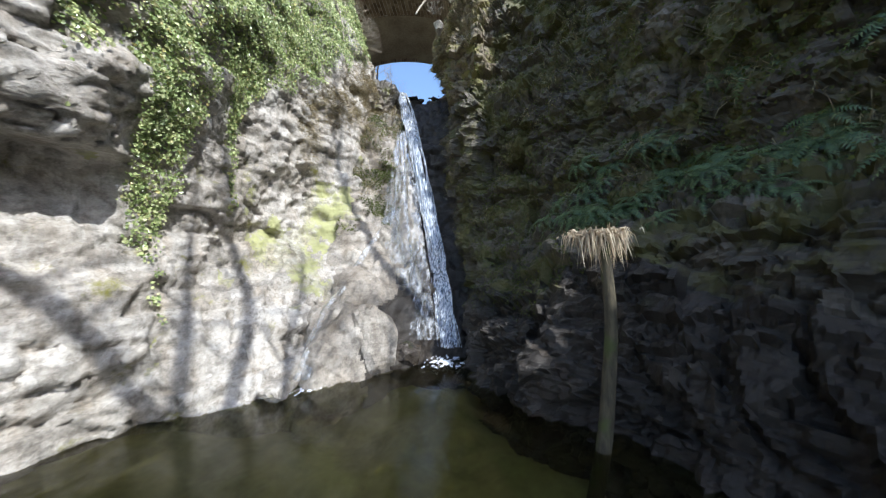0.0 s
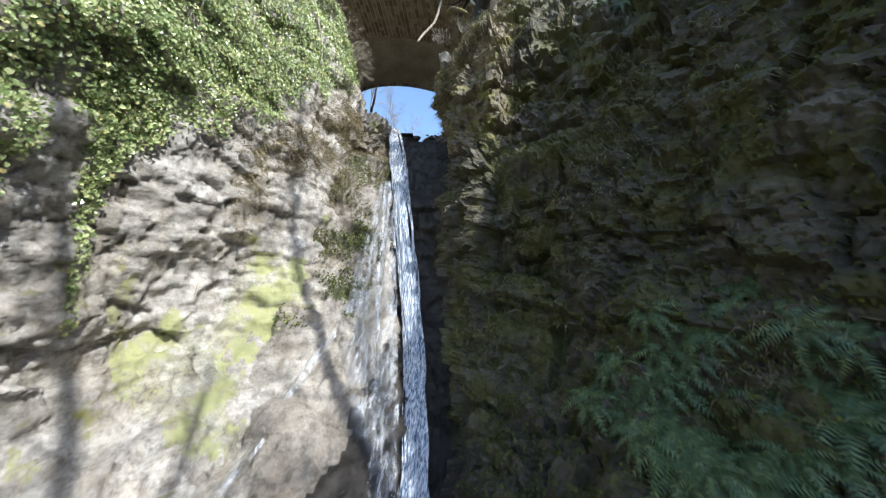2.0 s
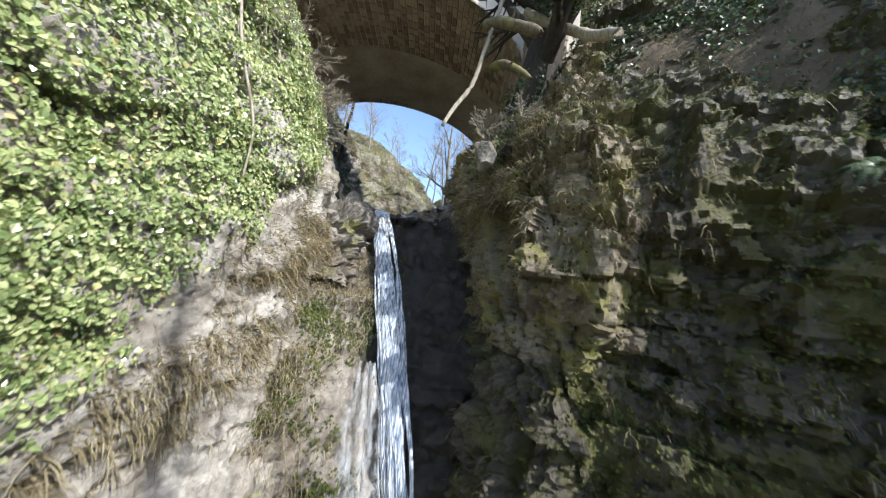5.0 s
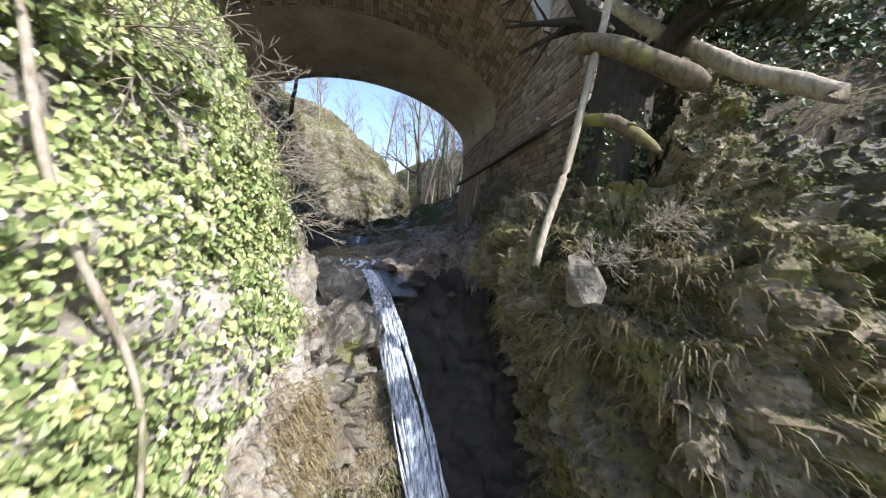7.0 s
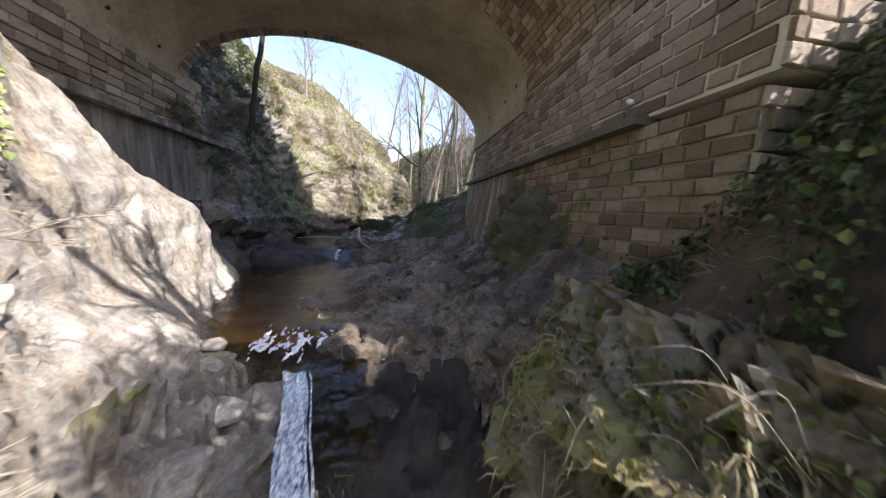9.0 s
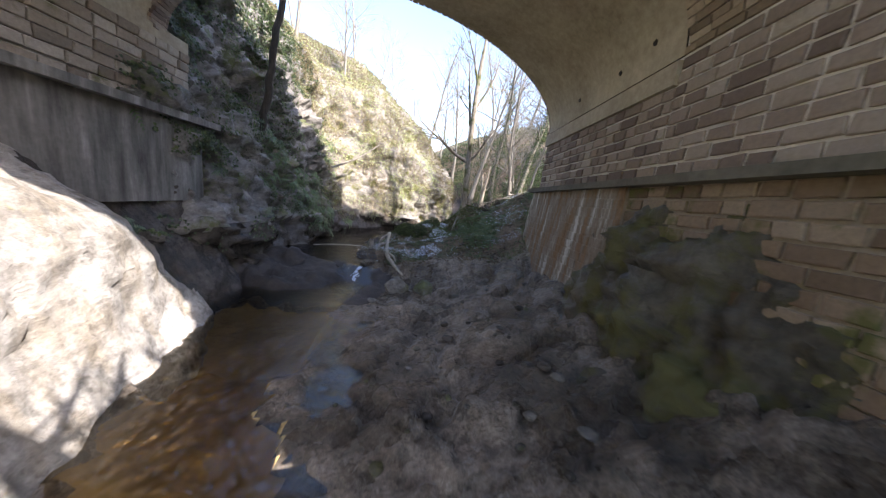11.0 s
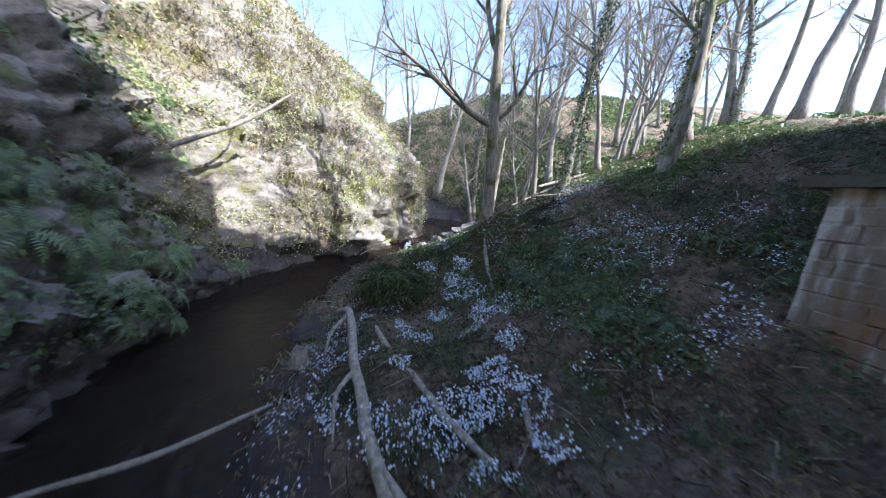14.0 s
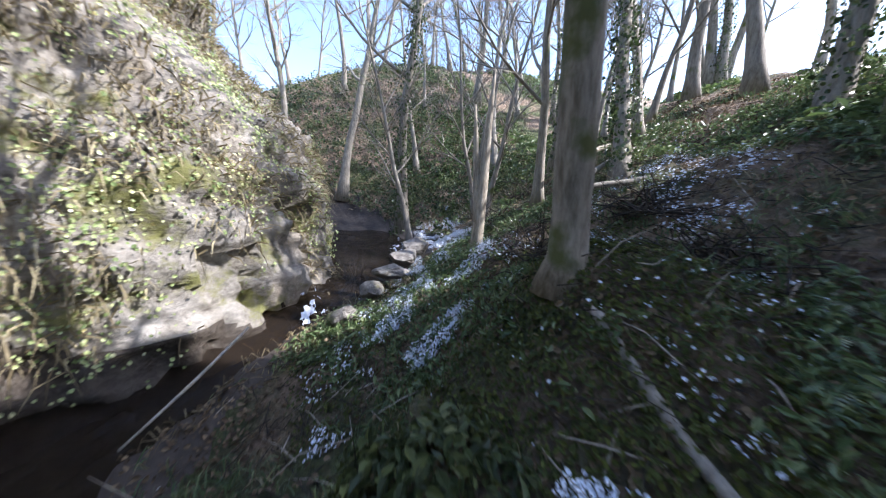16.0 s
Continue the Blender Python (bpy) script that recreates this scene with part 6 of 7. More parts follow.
# Roots, leaning stick, log and big tree at the top of the east wall
log("leaning_stick", [(1.47, 1.67, 12.2, 0.034), (1.62, 1.82, 12.6, 0.038), (1.91, 2.06, 13.23, 0.042), (2.1, 2.15, 14.0, 0.042), (2.3, 2.2, 14.9, 0.046), (2.6, 2.4, 16.2, 0.045)], BARK_PALE, "pale dead branch hanging over the gorge", 20, 8, "branch")
BARK_LIMB = bark_material("mossy_broken_limb", (0.06, 0.045, 0.028), (0.19, 0.15, 0.095), (0.20, 0.20, 0.05), 0.5)
log("fallen_log", [(3.0, 3.2, 15.95, 0.09), (3.4, 3.1, 15.65, 0.10), (3.9, 2.85, 15.25, 0.105), (4.24, 2.4, 14.73, 0.105), (4.36, 1.75, 14.22, 0.10), (4.42, 1.5, 14.02, 0.09)], BARK_PALE, "sunlit fallen log lying down the bank to the gorge's edge")
log("broken_limb", [(2.1, 2.3, 14.75, 0.10), (2.4, 2.0, 14.55, 0.105), (2.75, 1.8, 14.3, 0.10), (3.05, 1.65, 14.07, 0.085), (3.1, 1.62, 14.03, 0.05)], BARK_LIMB, "thick mossy limb broken off short", 18, 9, "branch",
    parts=[[(2.55, 1.92, 14.45, 0.03), (2.6, 1.8, 14.6, 0.02), (2.62, 1.72, 14.72, 0.006)]])
log("broken_limb", [(2.3, 2.5, 13.97, 0.075), (2.5, 2.25, 13.88, 0.08), (2.8, 2.18, 13.72, 0.075), (3.0, 2.13, 13.57, 0.05), (3.06, 2.12, 13.52, 0.03)], BARK_LIMB, "short mossy broken limb", 14, 8, "branch",
    parts=[[(2.6, 2.2, 13.83, 0.025), (2.68, 2.08, 13.8, 0.015), (2.74, 2.0, 13.74, 0.005)]])
big = tree(160, 10.0, 0.60, (0.10, 0.02), BARK_DARK, "thick dark ivied old tree rooted above the gorge", 3, 0.25, ivy=0.25)
stand(big, 3.32, 3.5, 12.15)
# Leaf clump added, mostly unseen, to shade the rocks beside the falls
rb = np.random.default_rng(66)
d = rb.normal(size=(6500, 3))
d /= np.linalg.norm(d, axis=1, keepdims=True)
leaves("shade_leaf_clump", np.array([0.35, -1.4, 4.8]) + d * np.array([1.0, 1.35, 1.6]) * (0.5 + 0.5 * rb.random((6500, 1))), d, (0.05, 0.11), IVY_DARK, big, lift=0.1)
pole = tagged(new("dead_trunk"), "slim mossy dead trunk crowned with dry fern", "dead tree")
v, f = tube(along([(5.52, -5.34, -1.5, 0.10), (5.71, -5.3, -0.72, 0.095), (5.82, -5.28, 0.03, 0.088), (5.91, -5.27, 0.93, 0.08), (5.90, -5.25, 1.66, 0.075), (5.90, -5.22, 2.03, 0.07)], 16), 9)
mesh_object("trunk", v, f, bark_material("mossy_dead_bark", (0.03, 0.025, 0.016), (0.10, 0.085, 0.05), (0.06, 0.07, 0.02), 0.48), pole)
rf = np.random.default_rng(3)
q = np.array([[5.92, -5.22, 2.07]]) + rf.normal(size=(620, 3)) * np.array([0.13, 0.08, 0.025])
q[:220] += np.array([-0.42, 0.05, 0.0]) * rf.random((220, 1))
nd = rf.normal(size=(620, 3)) * np.array([1, 1, 0.2])
nd /= np.linalg.norm(nd, axis=1, keepdims=True)
STRAW = leaf_material("bleached_fern", [(0.0, (0.30, 0.22, 0.15)), (0.6, (0.52, 0.42, 0.31)), (1.0, (0.72, 0.63, 0.50))], 0.7)
blades("dry_fern", q, nd, (0.08, 0.34), 0.009, STRAW, pole, droop=2.4, wild=0.9)


# Ground plants, frost and brush
def on_ground(count, box, chance, seed):
    r = np.random.default_rng(seed)
    x = r.uniform(box[0], box[1], count)
    y = r.uniform(box[2], box[3], count)
    k = r.random(count) < chance(x, y)
    x, y = x[k], y[k]
    z = ground_height(x, y)
    e = 0.05
    n = np.stack([-(ground_height(x + e, y) - z) / e, -(ground_height(x, y + e) - z) / e, np.ones_like(z)], 1)
    return np.stack([x, y, z], 1), n / np.linalg.norm(n, axis=1, keepdims=True)


def patches(x, y, scale, seed, at, gain=4):
    return np.clip((fbm(np.stack([x, y, 0 * x], -1), scale, 3, seed) - at) * gain, 0, 1)


def off_stream(x, y):
    return np.clip((x - np.interp(y, YS, SX) - np.interp(y, YS, HW) - 0.1) * 2, 0, 1)


def path_gap(x, y):
    mid = np.interp(y, [15, 17, 19, 21, 24], [1.8, 2.3, 2.8, 3.0, 3.6])
    return np.clip((np.abs(x - mid) - 0.25) * 3, 0, 1)


def green_chance(x, y):
    return off_stream(x, y) * patches(x, y, 0.8, 201, -0.15) * path_gap(x, y) * np.clip((x - np.interp(y, [15, 17, 19, 24], [3.0, 0.6, -0.6, -3])) * 2, 0, 1)


q, n_ = on_ground(60000, (-3.5, 8.0, 15.8, 25.5), green_chance, 21)
tagged(leaves("ground_leaves", q, n_, (0.04, 0.11), GARLIC, lift=0.14, hang=-0.15, spread_=1.3, slim=0.4), "low green leaves covering the woodland floor", "plants", kind="stuff")
HILL_GREEN = leaf_material("hillside_leaf", [(0.0, (0.08, 0.13, 0.04)), (0.6, (0.17, 0.24, 0.09)), (1.0, (0.33, 0.36, 0.18))], 0.5)
q, n_ = on_ground(60000, (4.0, 24.0, 19.5, 45), lambda x, y: patches(x, y, 0.5, 203, -0.1), 22)
tagged(leaves("hill_leaves", q, n_, (0.10, 0.26), HILL_GREEN, lift=0.15, hang=-0.1, spread_=1.3, slim=0.5), "green plants on the sunny hillside", "plants", kind="stuff")
q, n_ = on_ground(26000, (-3.6, 7.0, 15.4, 27.0), lambda x, y: off_stream(x, y) * patches(x, y, 1.2, 205, 0.0), 23)
tagged(blades("grass_tufts", q, n_, (0.15, 0.42), 0.006, FERN, droop=0.8), "dark drooping grass on the bank", "grass", kind="stuff")
q, n_ = on_ground(16000, (-3.6, 7.0, 14.6, 27.0), lambda x, y: off_stream(x, y) * patches(x, y, 1.0, 207, 0.1), 24)
tagged(blades("dead_grass", q, n_, (0.12, 0.4), 0.005, DRY, droop=0.9, wild=0.9), "bleached dead grass and stems", "grass", kind="stuff")

q, n_ = on_ground(9000, (-5.0, 1.0, 16.0, 26.0), lambda x, y: np.exp(-((x - np.interp(y, YS, SX) - np.interp(y, YS, HW) - 0.12) / 0.28) ** 2) * (0.3 + patches(x, y, 1.3, 209, -0.1)), 27)
tagged(blades("bank_grass", q, n_, (0.18, 0.5), 0.006, DRY, droop=1.3, wild=0.9), "brown grass hanging over the stream's bank", "grass", kind="stuff")


def frost_chance(x, y):
    strip = np.exp(-((x - np.interp(y, [16, 18, 20, 21.5], [-0.9, -0.9, -0.9, -0.8])) / 0.8) ** 2) * (y > 16) * (y < 20.8)
    bank = 0.22 * np.exp(-((x - 2.6) / 1.5) ** 2) * (y > 16.5) * (y < 23)
    left = 0.6 * np.exp(-((x + 2.6) / 0.6) ** 2 - ((y - 18) / 1.6) ** 2)
    far = 2.4 * np.exp(-((x - np.interp(y, [22.5, 24, 26, 28, 31], [-0.4, 0.5, 1.7, 2.8, 3.4])) / 0.8) ** 2) * (y > 22.3) * (y < 31)
    return (strip + bank + left + far) * np.clip(patches(x, y, 2.6, 209, 0.05, 3) * (0.3 + patches(x, y, 11.0, 211, -0.1, 3)), 0, 1)


SNOW = plain_material("frost", (0.55, 0.60, 0.68), (0.80, 0.84, 0.90), 30.0, 0.6, 0.4)
q, n_ = on_ground(700000, (-4.0, 6.0, 15.8, 31.0), frost_chance, 25)
q2, n2 = on_ground(300000, (-1.8, 5.5, 22.2, 31.0), frost_chance, 28)
q, n_ = np.concatenate([q, q2]), np.concatenate([n_, n2])
tagged(leaves("frost_crumbs", q, n_, (0.010, 0.032), SNOW, lift=0.10, hang=0.0, spread_=0.7, slim=1.1), "crumbs of frost and old snow on leaves", "snow", kind="stuff")


def brush_mound(name, centre, size, count, seed, mat, label, leafy=0.0):
    r = np.random.default_rng(seed)
    d = r.normal(size=(count, 3))
    d /= np.linalg.norm(d, axis=1, keepdims=True)
    d[:, 2] = np.abs(d[:, 2])
    rad = (0.75 + 0.3 * r.random((count, 1))) * (1 + 0.3 * fbm(d * 2, 1.0, 2, seed)[:, None])
    q = np.array(centre) + d * rad * np.array(size)
    top = tagged(new(name), label, "shrub")
    if leafy:
        leaves("foliage", q, d, (0.05, 0.13), mat, top, lift=0.05, slim=0.5)
    tw = []
    for k in range(70):
        a = np.array(centre) + np.array([*(r.normal(size=2) * 0.35 * np.array(size[:2])), 0])
        b = q[k]
        m = (a + b) / 2 + r.normal(size=3) * 0.1
        tw.append(tube([(*a, 0.012), (*m, 0.008), (*(b + (b - a) * 0.2), 0.003)], 4, False))
    v, f = merge(tw)
    tagged(mesh_object("twig_spray", v, f, BARK_DARK, top), kind="stuff")
    return top


EVERGREEN = leaf_material("evergreen_leaf", [(0.0, (0.035, 0.05, 0.018)), (0.7, (0.075, 0.10, 0.03)), (1.0, (0.16, 0.18, 0.06))], 0.5)
brush_mound("evergreen_shrub", (-1.9, 20.3, 12.55), (0.9, 0.7, 0.55), 2600, 61, EVERGREEN, "low green shrub sprawling beside the stream", 1)
brush_mound("evergreen_shrub", (-1.0, 21.2, 12.8), (0.7, 0.6, 0.55), 2000, 62, EVERGREEN, "low green shrub sprawling beside the stream", 1)
for k, (x, y, sx, sy, sz) in enumerate([(1.7, 21.0, 0.9, 0.7, 0.4), (2.4, 22.0, 0.9, 0.8, 0.5), (1.4, 22.8, 0.7, 0.6, 0.6), (-0.4, 26.8, 0.8, 0.6, 0.7), (2.6, 25.6, 0.9, 0.8, 0.7), (4.4, 26.0, 0.9, 0.9, 0.8)]):
    brush_mound("brush_pile", (x, y, ground_at(x, y)), (sx, sy, sz), 300, 70 + k, BARK_DARK, "brown heap of tangled brushwood")
q, n_ = on_ground(130, (0.5, 4.0, 16.0, 22.0), lambda x, y: green_chance(x, y), 29)
place_ferns(q, n_, "dark green fern on the shaded bank", (0.5, 0.9), 0.4)

q, n_ = on_ground(26000, (-4.0, 9.0, 28.5, 43.0), lambda x, y: off_stream(x, y) * np.clip(0.35 + patches(x, y, 0.6, 213, -0.1), 0, 1), 26)
tagged(leaves("bramble_leaves", q, n_, (0.07, 0.17), IVY_DARK, lift=0.45, hang=0.1, spread_=1.3, slim=0.7), "dark bramble and ivy over the slope closing the valley", "plants", kind="stuff")
q, n_ = on_ground(9000, (-4.0, 9.0, 28.5, 43.0), lambda x, y: off_stream(x, y) * np.clip(0.3 + patches(x, y, 0.7, 214, 0.0), 0, 1), 27)
tagged(blades("slope_stems", q, n_, (0.3, 0.9), 0.010, DRY, droop=0.7, wild=0.8), "dead stems on the slope closing the valley", "grass", kind="stuff")

# Plants on the cliffs
yc, zc = cliff[..., 1], cliff[..., 2]
sunny = (yc > 21) * (yc < 36) * (zc > 12.4)
q, n_ = pick(cliff, cliff_n, sunny * np.clip(0.2 + sheet_noise(cliff, 0.8, 221) + 0.10 * (zc - 15), 0, 1.5), 36000, 31)
tagged(leaves("cliff_ivy", q, n_, (0.03, 0.065), IVY, lift=0.15), "sunlit ivy and small plants on the cliff", "ivy", kind="stuff")
q, n_ = pick(cliff, cliff_n, sunny * np.clip(0.1 + sheet_noise(cliff, 0.9, 223) + 0.12 * (zc - 15), 0, 1.5), 34000, 32)
tagged(blades("cliff_grass", q, n_, (0.2, 0.6), 0.010, DRY, droop=1.1, wild=0.6), "bleached dry grass and stems on the cliff", "grass", kind="stuff")
shady = (yc < 22.5) * (zc > 12.2)
q, n_ = pick(cliff, cliff_n, shady * np.clip(0.05 + sheet_noise(cliff, 0.8, 225) + 0.12 * (zc - 14.5), 0, 1.4), 52000, 33)
tagged(leaves("shade_ivy", q, n_, (0.04, 0.10), IVY_DARK, lift=0.18), "dark ivy and ferns on the shaded cliff", "ivy", kind="stuff")
q, n_ = pick(cliff, cliff_n, shady * np.clip(sheet_noise(cliff, 0.7, 227), 0, 1) * (zc < 17), 80, 34)
place_ferns(q, n_, "hanging fern on the shaded cliff", (0.8, 1.5))

# Tangle at the top of the east wall and below the bridge
ey = np.linspace(-4.0, 6.5, 110)
ex = np.linspace(1.4, 13.0, 120)
EX, EY = np.meshgrid(ex, ey, indexing="ij")
ix = np.clip(np.searchsorted(gx, EX) - 1, 0, len(gx) - 2)
iy = np.clip(np.searchsorted(gy, EY) - 1, 0, len(gy) - 2)
TZ = GZ[ix, iy]
top = np.stack([EX, EY, TZ], -1)
top_n = normals_of(top)
okay = keep_v[ix, iy] * (EX > np.interp(EY, [1, 5, 7, 9], [1.4, 1.5, 1.9, 2.3])) * (EY < np.where(EX > 3.4, 6.4, 5.2)) * 1.0
q, n_ = pick(top, top_n, okay, 16000, 41)
tagged(blades("bank_grass", q, n_, (0.2, 0.55), 0.006, DRY, droop=0.9, wild=0.9), "tangle of dry grass and stems on the bank", "grass", kind="stuff")
q, n_ = pick(top, top_n, okay * np.clip(0.4 + sheet_noise(top, 0.9, 233), 0, 1), 22000, 42)
tagged(leaves("bank_leaves", q, n_, (0.05, 0.12), IVY_DARK, lift=0.3), "dark ivy and bramble leaves on the bank", "plants", kind="stuff")
fl, fn = pick(foot_rock, foot_rock_n, (foot_rock[..., 2] > 12.0) * np.clip(0.2 + sheet_noise(foot_rock, 1.0, 231), 0, 1) * (foot_rock[..., 1] < 5.4), 1500, 43)
tagged(leaves("foot_ivy", fl, fn, (0.05, 0.1), IVY_DARK, lift=0.15), "ivy and moss on rocks below the bridge", "ivy", kind="stuff")
fl, fn = pick(foot_rock, foot_rock_n, (foot_rock[..., 1] < 8.0) * (foot_rock[..., 2] < 12.7), 1400, 44)
tagged(blades("foot_grass", fl, fn, (0.15, 0.5), 0.005, DRY, droop=1.1), "dry stems hanging below the bridge wall", "grass", kind="stuff")
tz = kept_e * (wall_e[..., 2] > 10.2) * (wall_e[..., 0] < 4.5)
fl, fn = pick(wall_e, wall_e_n, tz * 1.0, 2600, 45)
tagged(blades("rim_grass", fl, fn, (0.12, 0.4), 0.006, DRY, droop=1.0), "bleached grass on the rim of the gorge", "grass", kind="stuff")

def bush(name, x, y, z, size, seed, label, mat=BARK_PALE, way=(0, 0, 1)):
    r = np.random.default_rng(seed)
    pc = []
    for k in range(7):
        d = np.array(way) + r.normal(size=3) * 0.55
        limb(r, (0, 0, 0), d, size * (0.7 + 0.5 * r.random()), 0.012, 2, pc, 4, 0.3, 0.0)
    v, f = merge(pc)
    ob = tagged(new(name), label, "shrub")
    tagged(mesh_object("twig_spray", v, f, mat, ob), kind="stuff")
    ob.location = (x, y, z)
    return ob


bush("bare_shrub", 2.2, 1.85, 12.2, 0.5, 81, "pale bare twiggy shrub on the rim", BARK, way=(0.1, -0.5, 0.6))
bush("bare_shrub", 2.9, 1.9, 12.6, 0.45, 82, "pale bare twiggy shrub on the rim", BARK, way=(0.2, -0.6, 0.6))
for k, (y, z) in enumerate([(2.6, 13.2), (3.1, 12.7), (3.6, 13.6), (2.0, 14.2), (3.4, 14.4), (1.2, 13.8)]):
    bush("bare_shrub", -1.75 - 0.3 * (z > 13.3) - 0.3 * (z > 14), y, z, 0.9, 83 + k, "bare shrub growing out from the ivy", way=(0.9, 0.1, 0.2))
stems = []
for k in range(2):
    y = 0.4 + 0.9 * k
    stems.append(tube(along([(-1.45 - 0.03 * k, y, 10.6 + 0.5 * k, 0.014), (-1.6, y + 0.25, 11.4 + 0.4 * k, 0.02), (-1.85, y + 0.1, 12.6 + 0.3 * k, 0.024), (-2.2, y + 0.3, 13.8 + 0.2 * k, 0.022)], 14), 6))
for k, s in enumerate(stems):
    tagged(mesh_object("ivy_stem", s[0] + np.array([0.33, 0, 0]), s[1], BARK_PALE), "bare pale ivy stem on the wall", "ivy stem", "ivy stems")

# Trees on the south-east bank, whose shadows fall on the west wall
for k, (x, y, z, kind, s, t) in enumerate([(9.6, -12.2, 2.6, 1, 1.0, 0.4), (12.5, -11.2, 5.0, 0, 1.0, 2.1), (10.8, -14.5, 2.2, 2, 1.2, 4.0), (14.0, -9.0, 9.0, 1, 0.9, 1.0)]):
    copy_thing(KINDS[kind], Matrix.Translation((x, y, z)) @ Matrix.Rotation(t, 4, "Z") @ Matrix.Scale(s, 4))

# Trees behind the pool whose limbs shade the west wall
shade = tagged(new("tree"), "bare tree with crooked limbs above the pool", "tree")
v, f = tube(along([(9.9, -12.6, 1.2, 0.34), (9.8, -12.6, 5.0, 0.27), (9.5, -12.6, 9.0, 0.24), (9.25, -12.9, 10.9, 0.2)], 14), 10)
mesh_object("trunk", v, f, BARK, shade)
for rows in ([(9.25, -12.9, 10.8, 0.17), (8.0, -13.5, 12.4, 0.15), (7.4, -14.4, 13.4, 0.11), (6.8, -15.6, 14.0, 0.06)], [(9.3, -12.8, 10.4, 0.15), (9.2, -12.5, 12.4, 0.13), (8.9, -12.2, 14.2, 0.09), (8.9, -12.0, 16.0, 0.04)],
             [(9.55, -12.5, 9.0, 0.16), (9.5, -11.3, 13.4, 0.13), (8.6, -11.1, 15.9, 0.11), (8.0, -11.2, 18.4, 0.06)]):
    pc = [tube(along(rows, 16), 8)]
    rt = np.random.default_rng(int(rows[1][0] * 100))
    for c in along(rows, 9)[3:]:
        limb(rt, c[:3], rt.normal(size=3) + np.array([0, 0, 0.6]), 1.6, c[3] * 0.4, 1, pc, 5, 0.3, 0.1)
    v, f = merge(pc)
    mesh_object("limb", v, f, BARK, shade)
slim = tagged(new("tree"), "slim bare tree on the rim of the gorge", "tree")
pc = [tube(along([(11.4, -7.8, 10.2, 0.16), (10.7, -7.7, 15.4, 0.12), (9.7, -7.6, 18.2, 0.10), (9.0, -7.2, 21.0, 0.04)], 16), 8)]
v, f = pc[0]
mesh_object("trunk", v, f, BARK, slim)
rt = np.random.default_rng(9)
pc = []
for c in along([(10.7, -7.7, 15.4, 0.12), (9.7, -7.6, 18.2, 0.10), (9.0, -7.2, 21.0, 0.04)], 8):
    limb(rt, c[:3], rt.normal(size=3) + np.array([0, 0, 0.6]), 2.2, c[3] * 0.5, 2, pc, 5, 0.3, 0.1)
v, f = merge(pc)
mesh_object("crown", v, f, BARK, slim)


# White water in the stream and at the foot of the falls
def foam_patch(name, x, y, z, rx, ry, seed, label, slope=0.0, cover=0.0):
    """Churned white water: a low uneven skin, torn into streaks along the flow."""
    nx, ny = int(2 * rx / 0.014), int(2 * ry / 0.014)
    fx, fy = np.meshgrid(np.linspace(x - rx, x + rx, nx), np.linspace(y - ry, y + ry, ny), indexing="ij")
    p = np.stack([fx, fy, 0 * fx], -1)
    warp = p + 0.05 * np.stack([fbm(p, 6.0, 2, seed + 40), fbm(p, 6.0, 2, seed + 41), 0 * fx], -1)
    away = np.sqrt(((fx - x) / rx) ** 2 + ((fy - y) / ry) ** 2)
    lace = fbm(warp * np.array([1.0, 0.45, 1.0]), 13.0, 4, seed) + 0.8 * fbm(warp * np.array([1.0, 0.3, 1.0]), 34.0, 2, seed + 7)
    thick = lace + 0.42 + cover - 0.95 * away ** 1.5
    fz = z + slope * (fy - y) + 0.022 * np.clip(thick, 0, 1.2) + 0.012 * fbm(p, 30.0, 2, seed + 9)
    on = thick > 0.36
    on = on[:-1, :-1] & on[1:, 1:]
    return tagged(sheet(name, np.stack([fx, fy, fz], -1), FOAM, keep=on), label, "water", kind="structure")


foam_patch("water_foam_1", 2.95, -2.05, POOL_Z + 0.05, 0.8, 0.6, 1, "white foam at the foot of the falls")
foam_patch("water_foam_2", 0.2, -4.1, POOL_Z + 0.03, 0.5, 0.25, 2, "thin foam at the pool's edge")
foam_patch("water_foam_3", -1.4, 7.25, 11.455, 0.65, 0.5, 3, "white water at the pool's outlet", 0.22, 0.12)
foam_patch("water_foam_4", -2.72, 14.85, 11.79, 0.16, 0.36, 4, "small white cascade between boulders", 0.55, 0.3)
foam_patch("water_foam_6", -1.35, 25.3, 12.72, 0.22, 0.6, 6, "white water sliding past the cliff foot", 0.45)
foam_patch("water_foam_5", 1.35, 28.0, 13.08, 0.35, 0.4, 5, "small cascade in the upper stream", 0.3)


# Pale branch and trunk on the far cliff, roots and stems on the near bank
log("cliff_branch", [(-7.4, 21.4, 15.0, 0.07), (-6.6, 21.8, 15.5, 0.06), (-5.7, 22.3, 16.1, 0.05), (-4.8, 22.9, 17.0, 0.025)], BARK, "pale bare branch reaching out from the cliff", 18, 8, "branch",
    parts=[[(-6.0, 22.1, 15.9, 0.035), (-5.5, 22.6, 16.7, 0.025), (-5.4, 23.0, 17.5, 0.012)]])
log("cliff_tree_trunk", [(-7.3, 16.4, 15.2, 0.13), (-7.0, 16.3, 17.0, 0.12), (-6.7, 16.3, 19.5, 0.10), (-6.3, 16.4, 22.5, 0.06)], BARK_DARK, "dark leaning trunk at the cliff's edge", 18, 9, "trunk")
log("tree_stump", [(-3.4, 18.4, 11.9, 0.16), (-3.38, 18.4, 12.15, 0.13), (-3.36, 18.42, 12.32, 0.10)], BARK_PALE, "pale broken stump standing in the stream", 8, 9, "stump")
rr_ = random.Random(44)
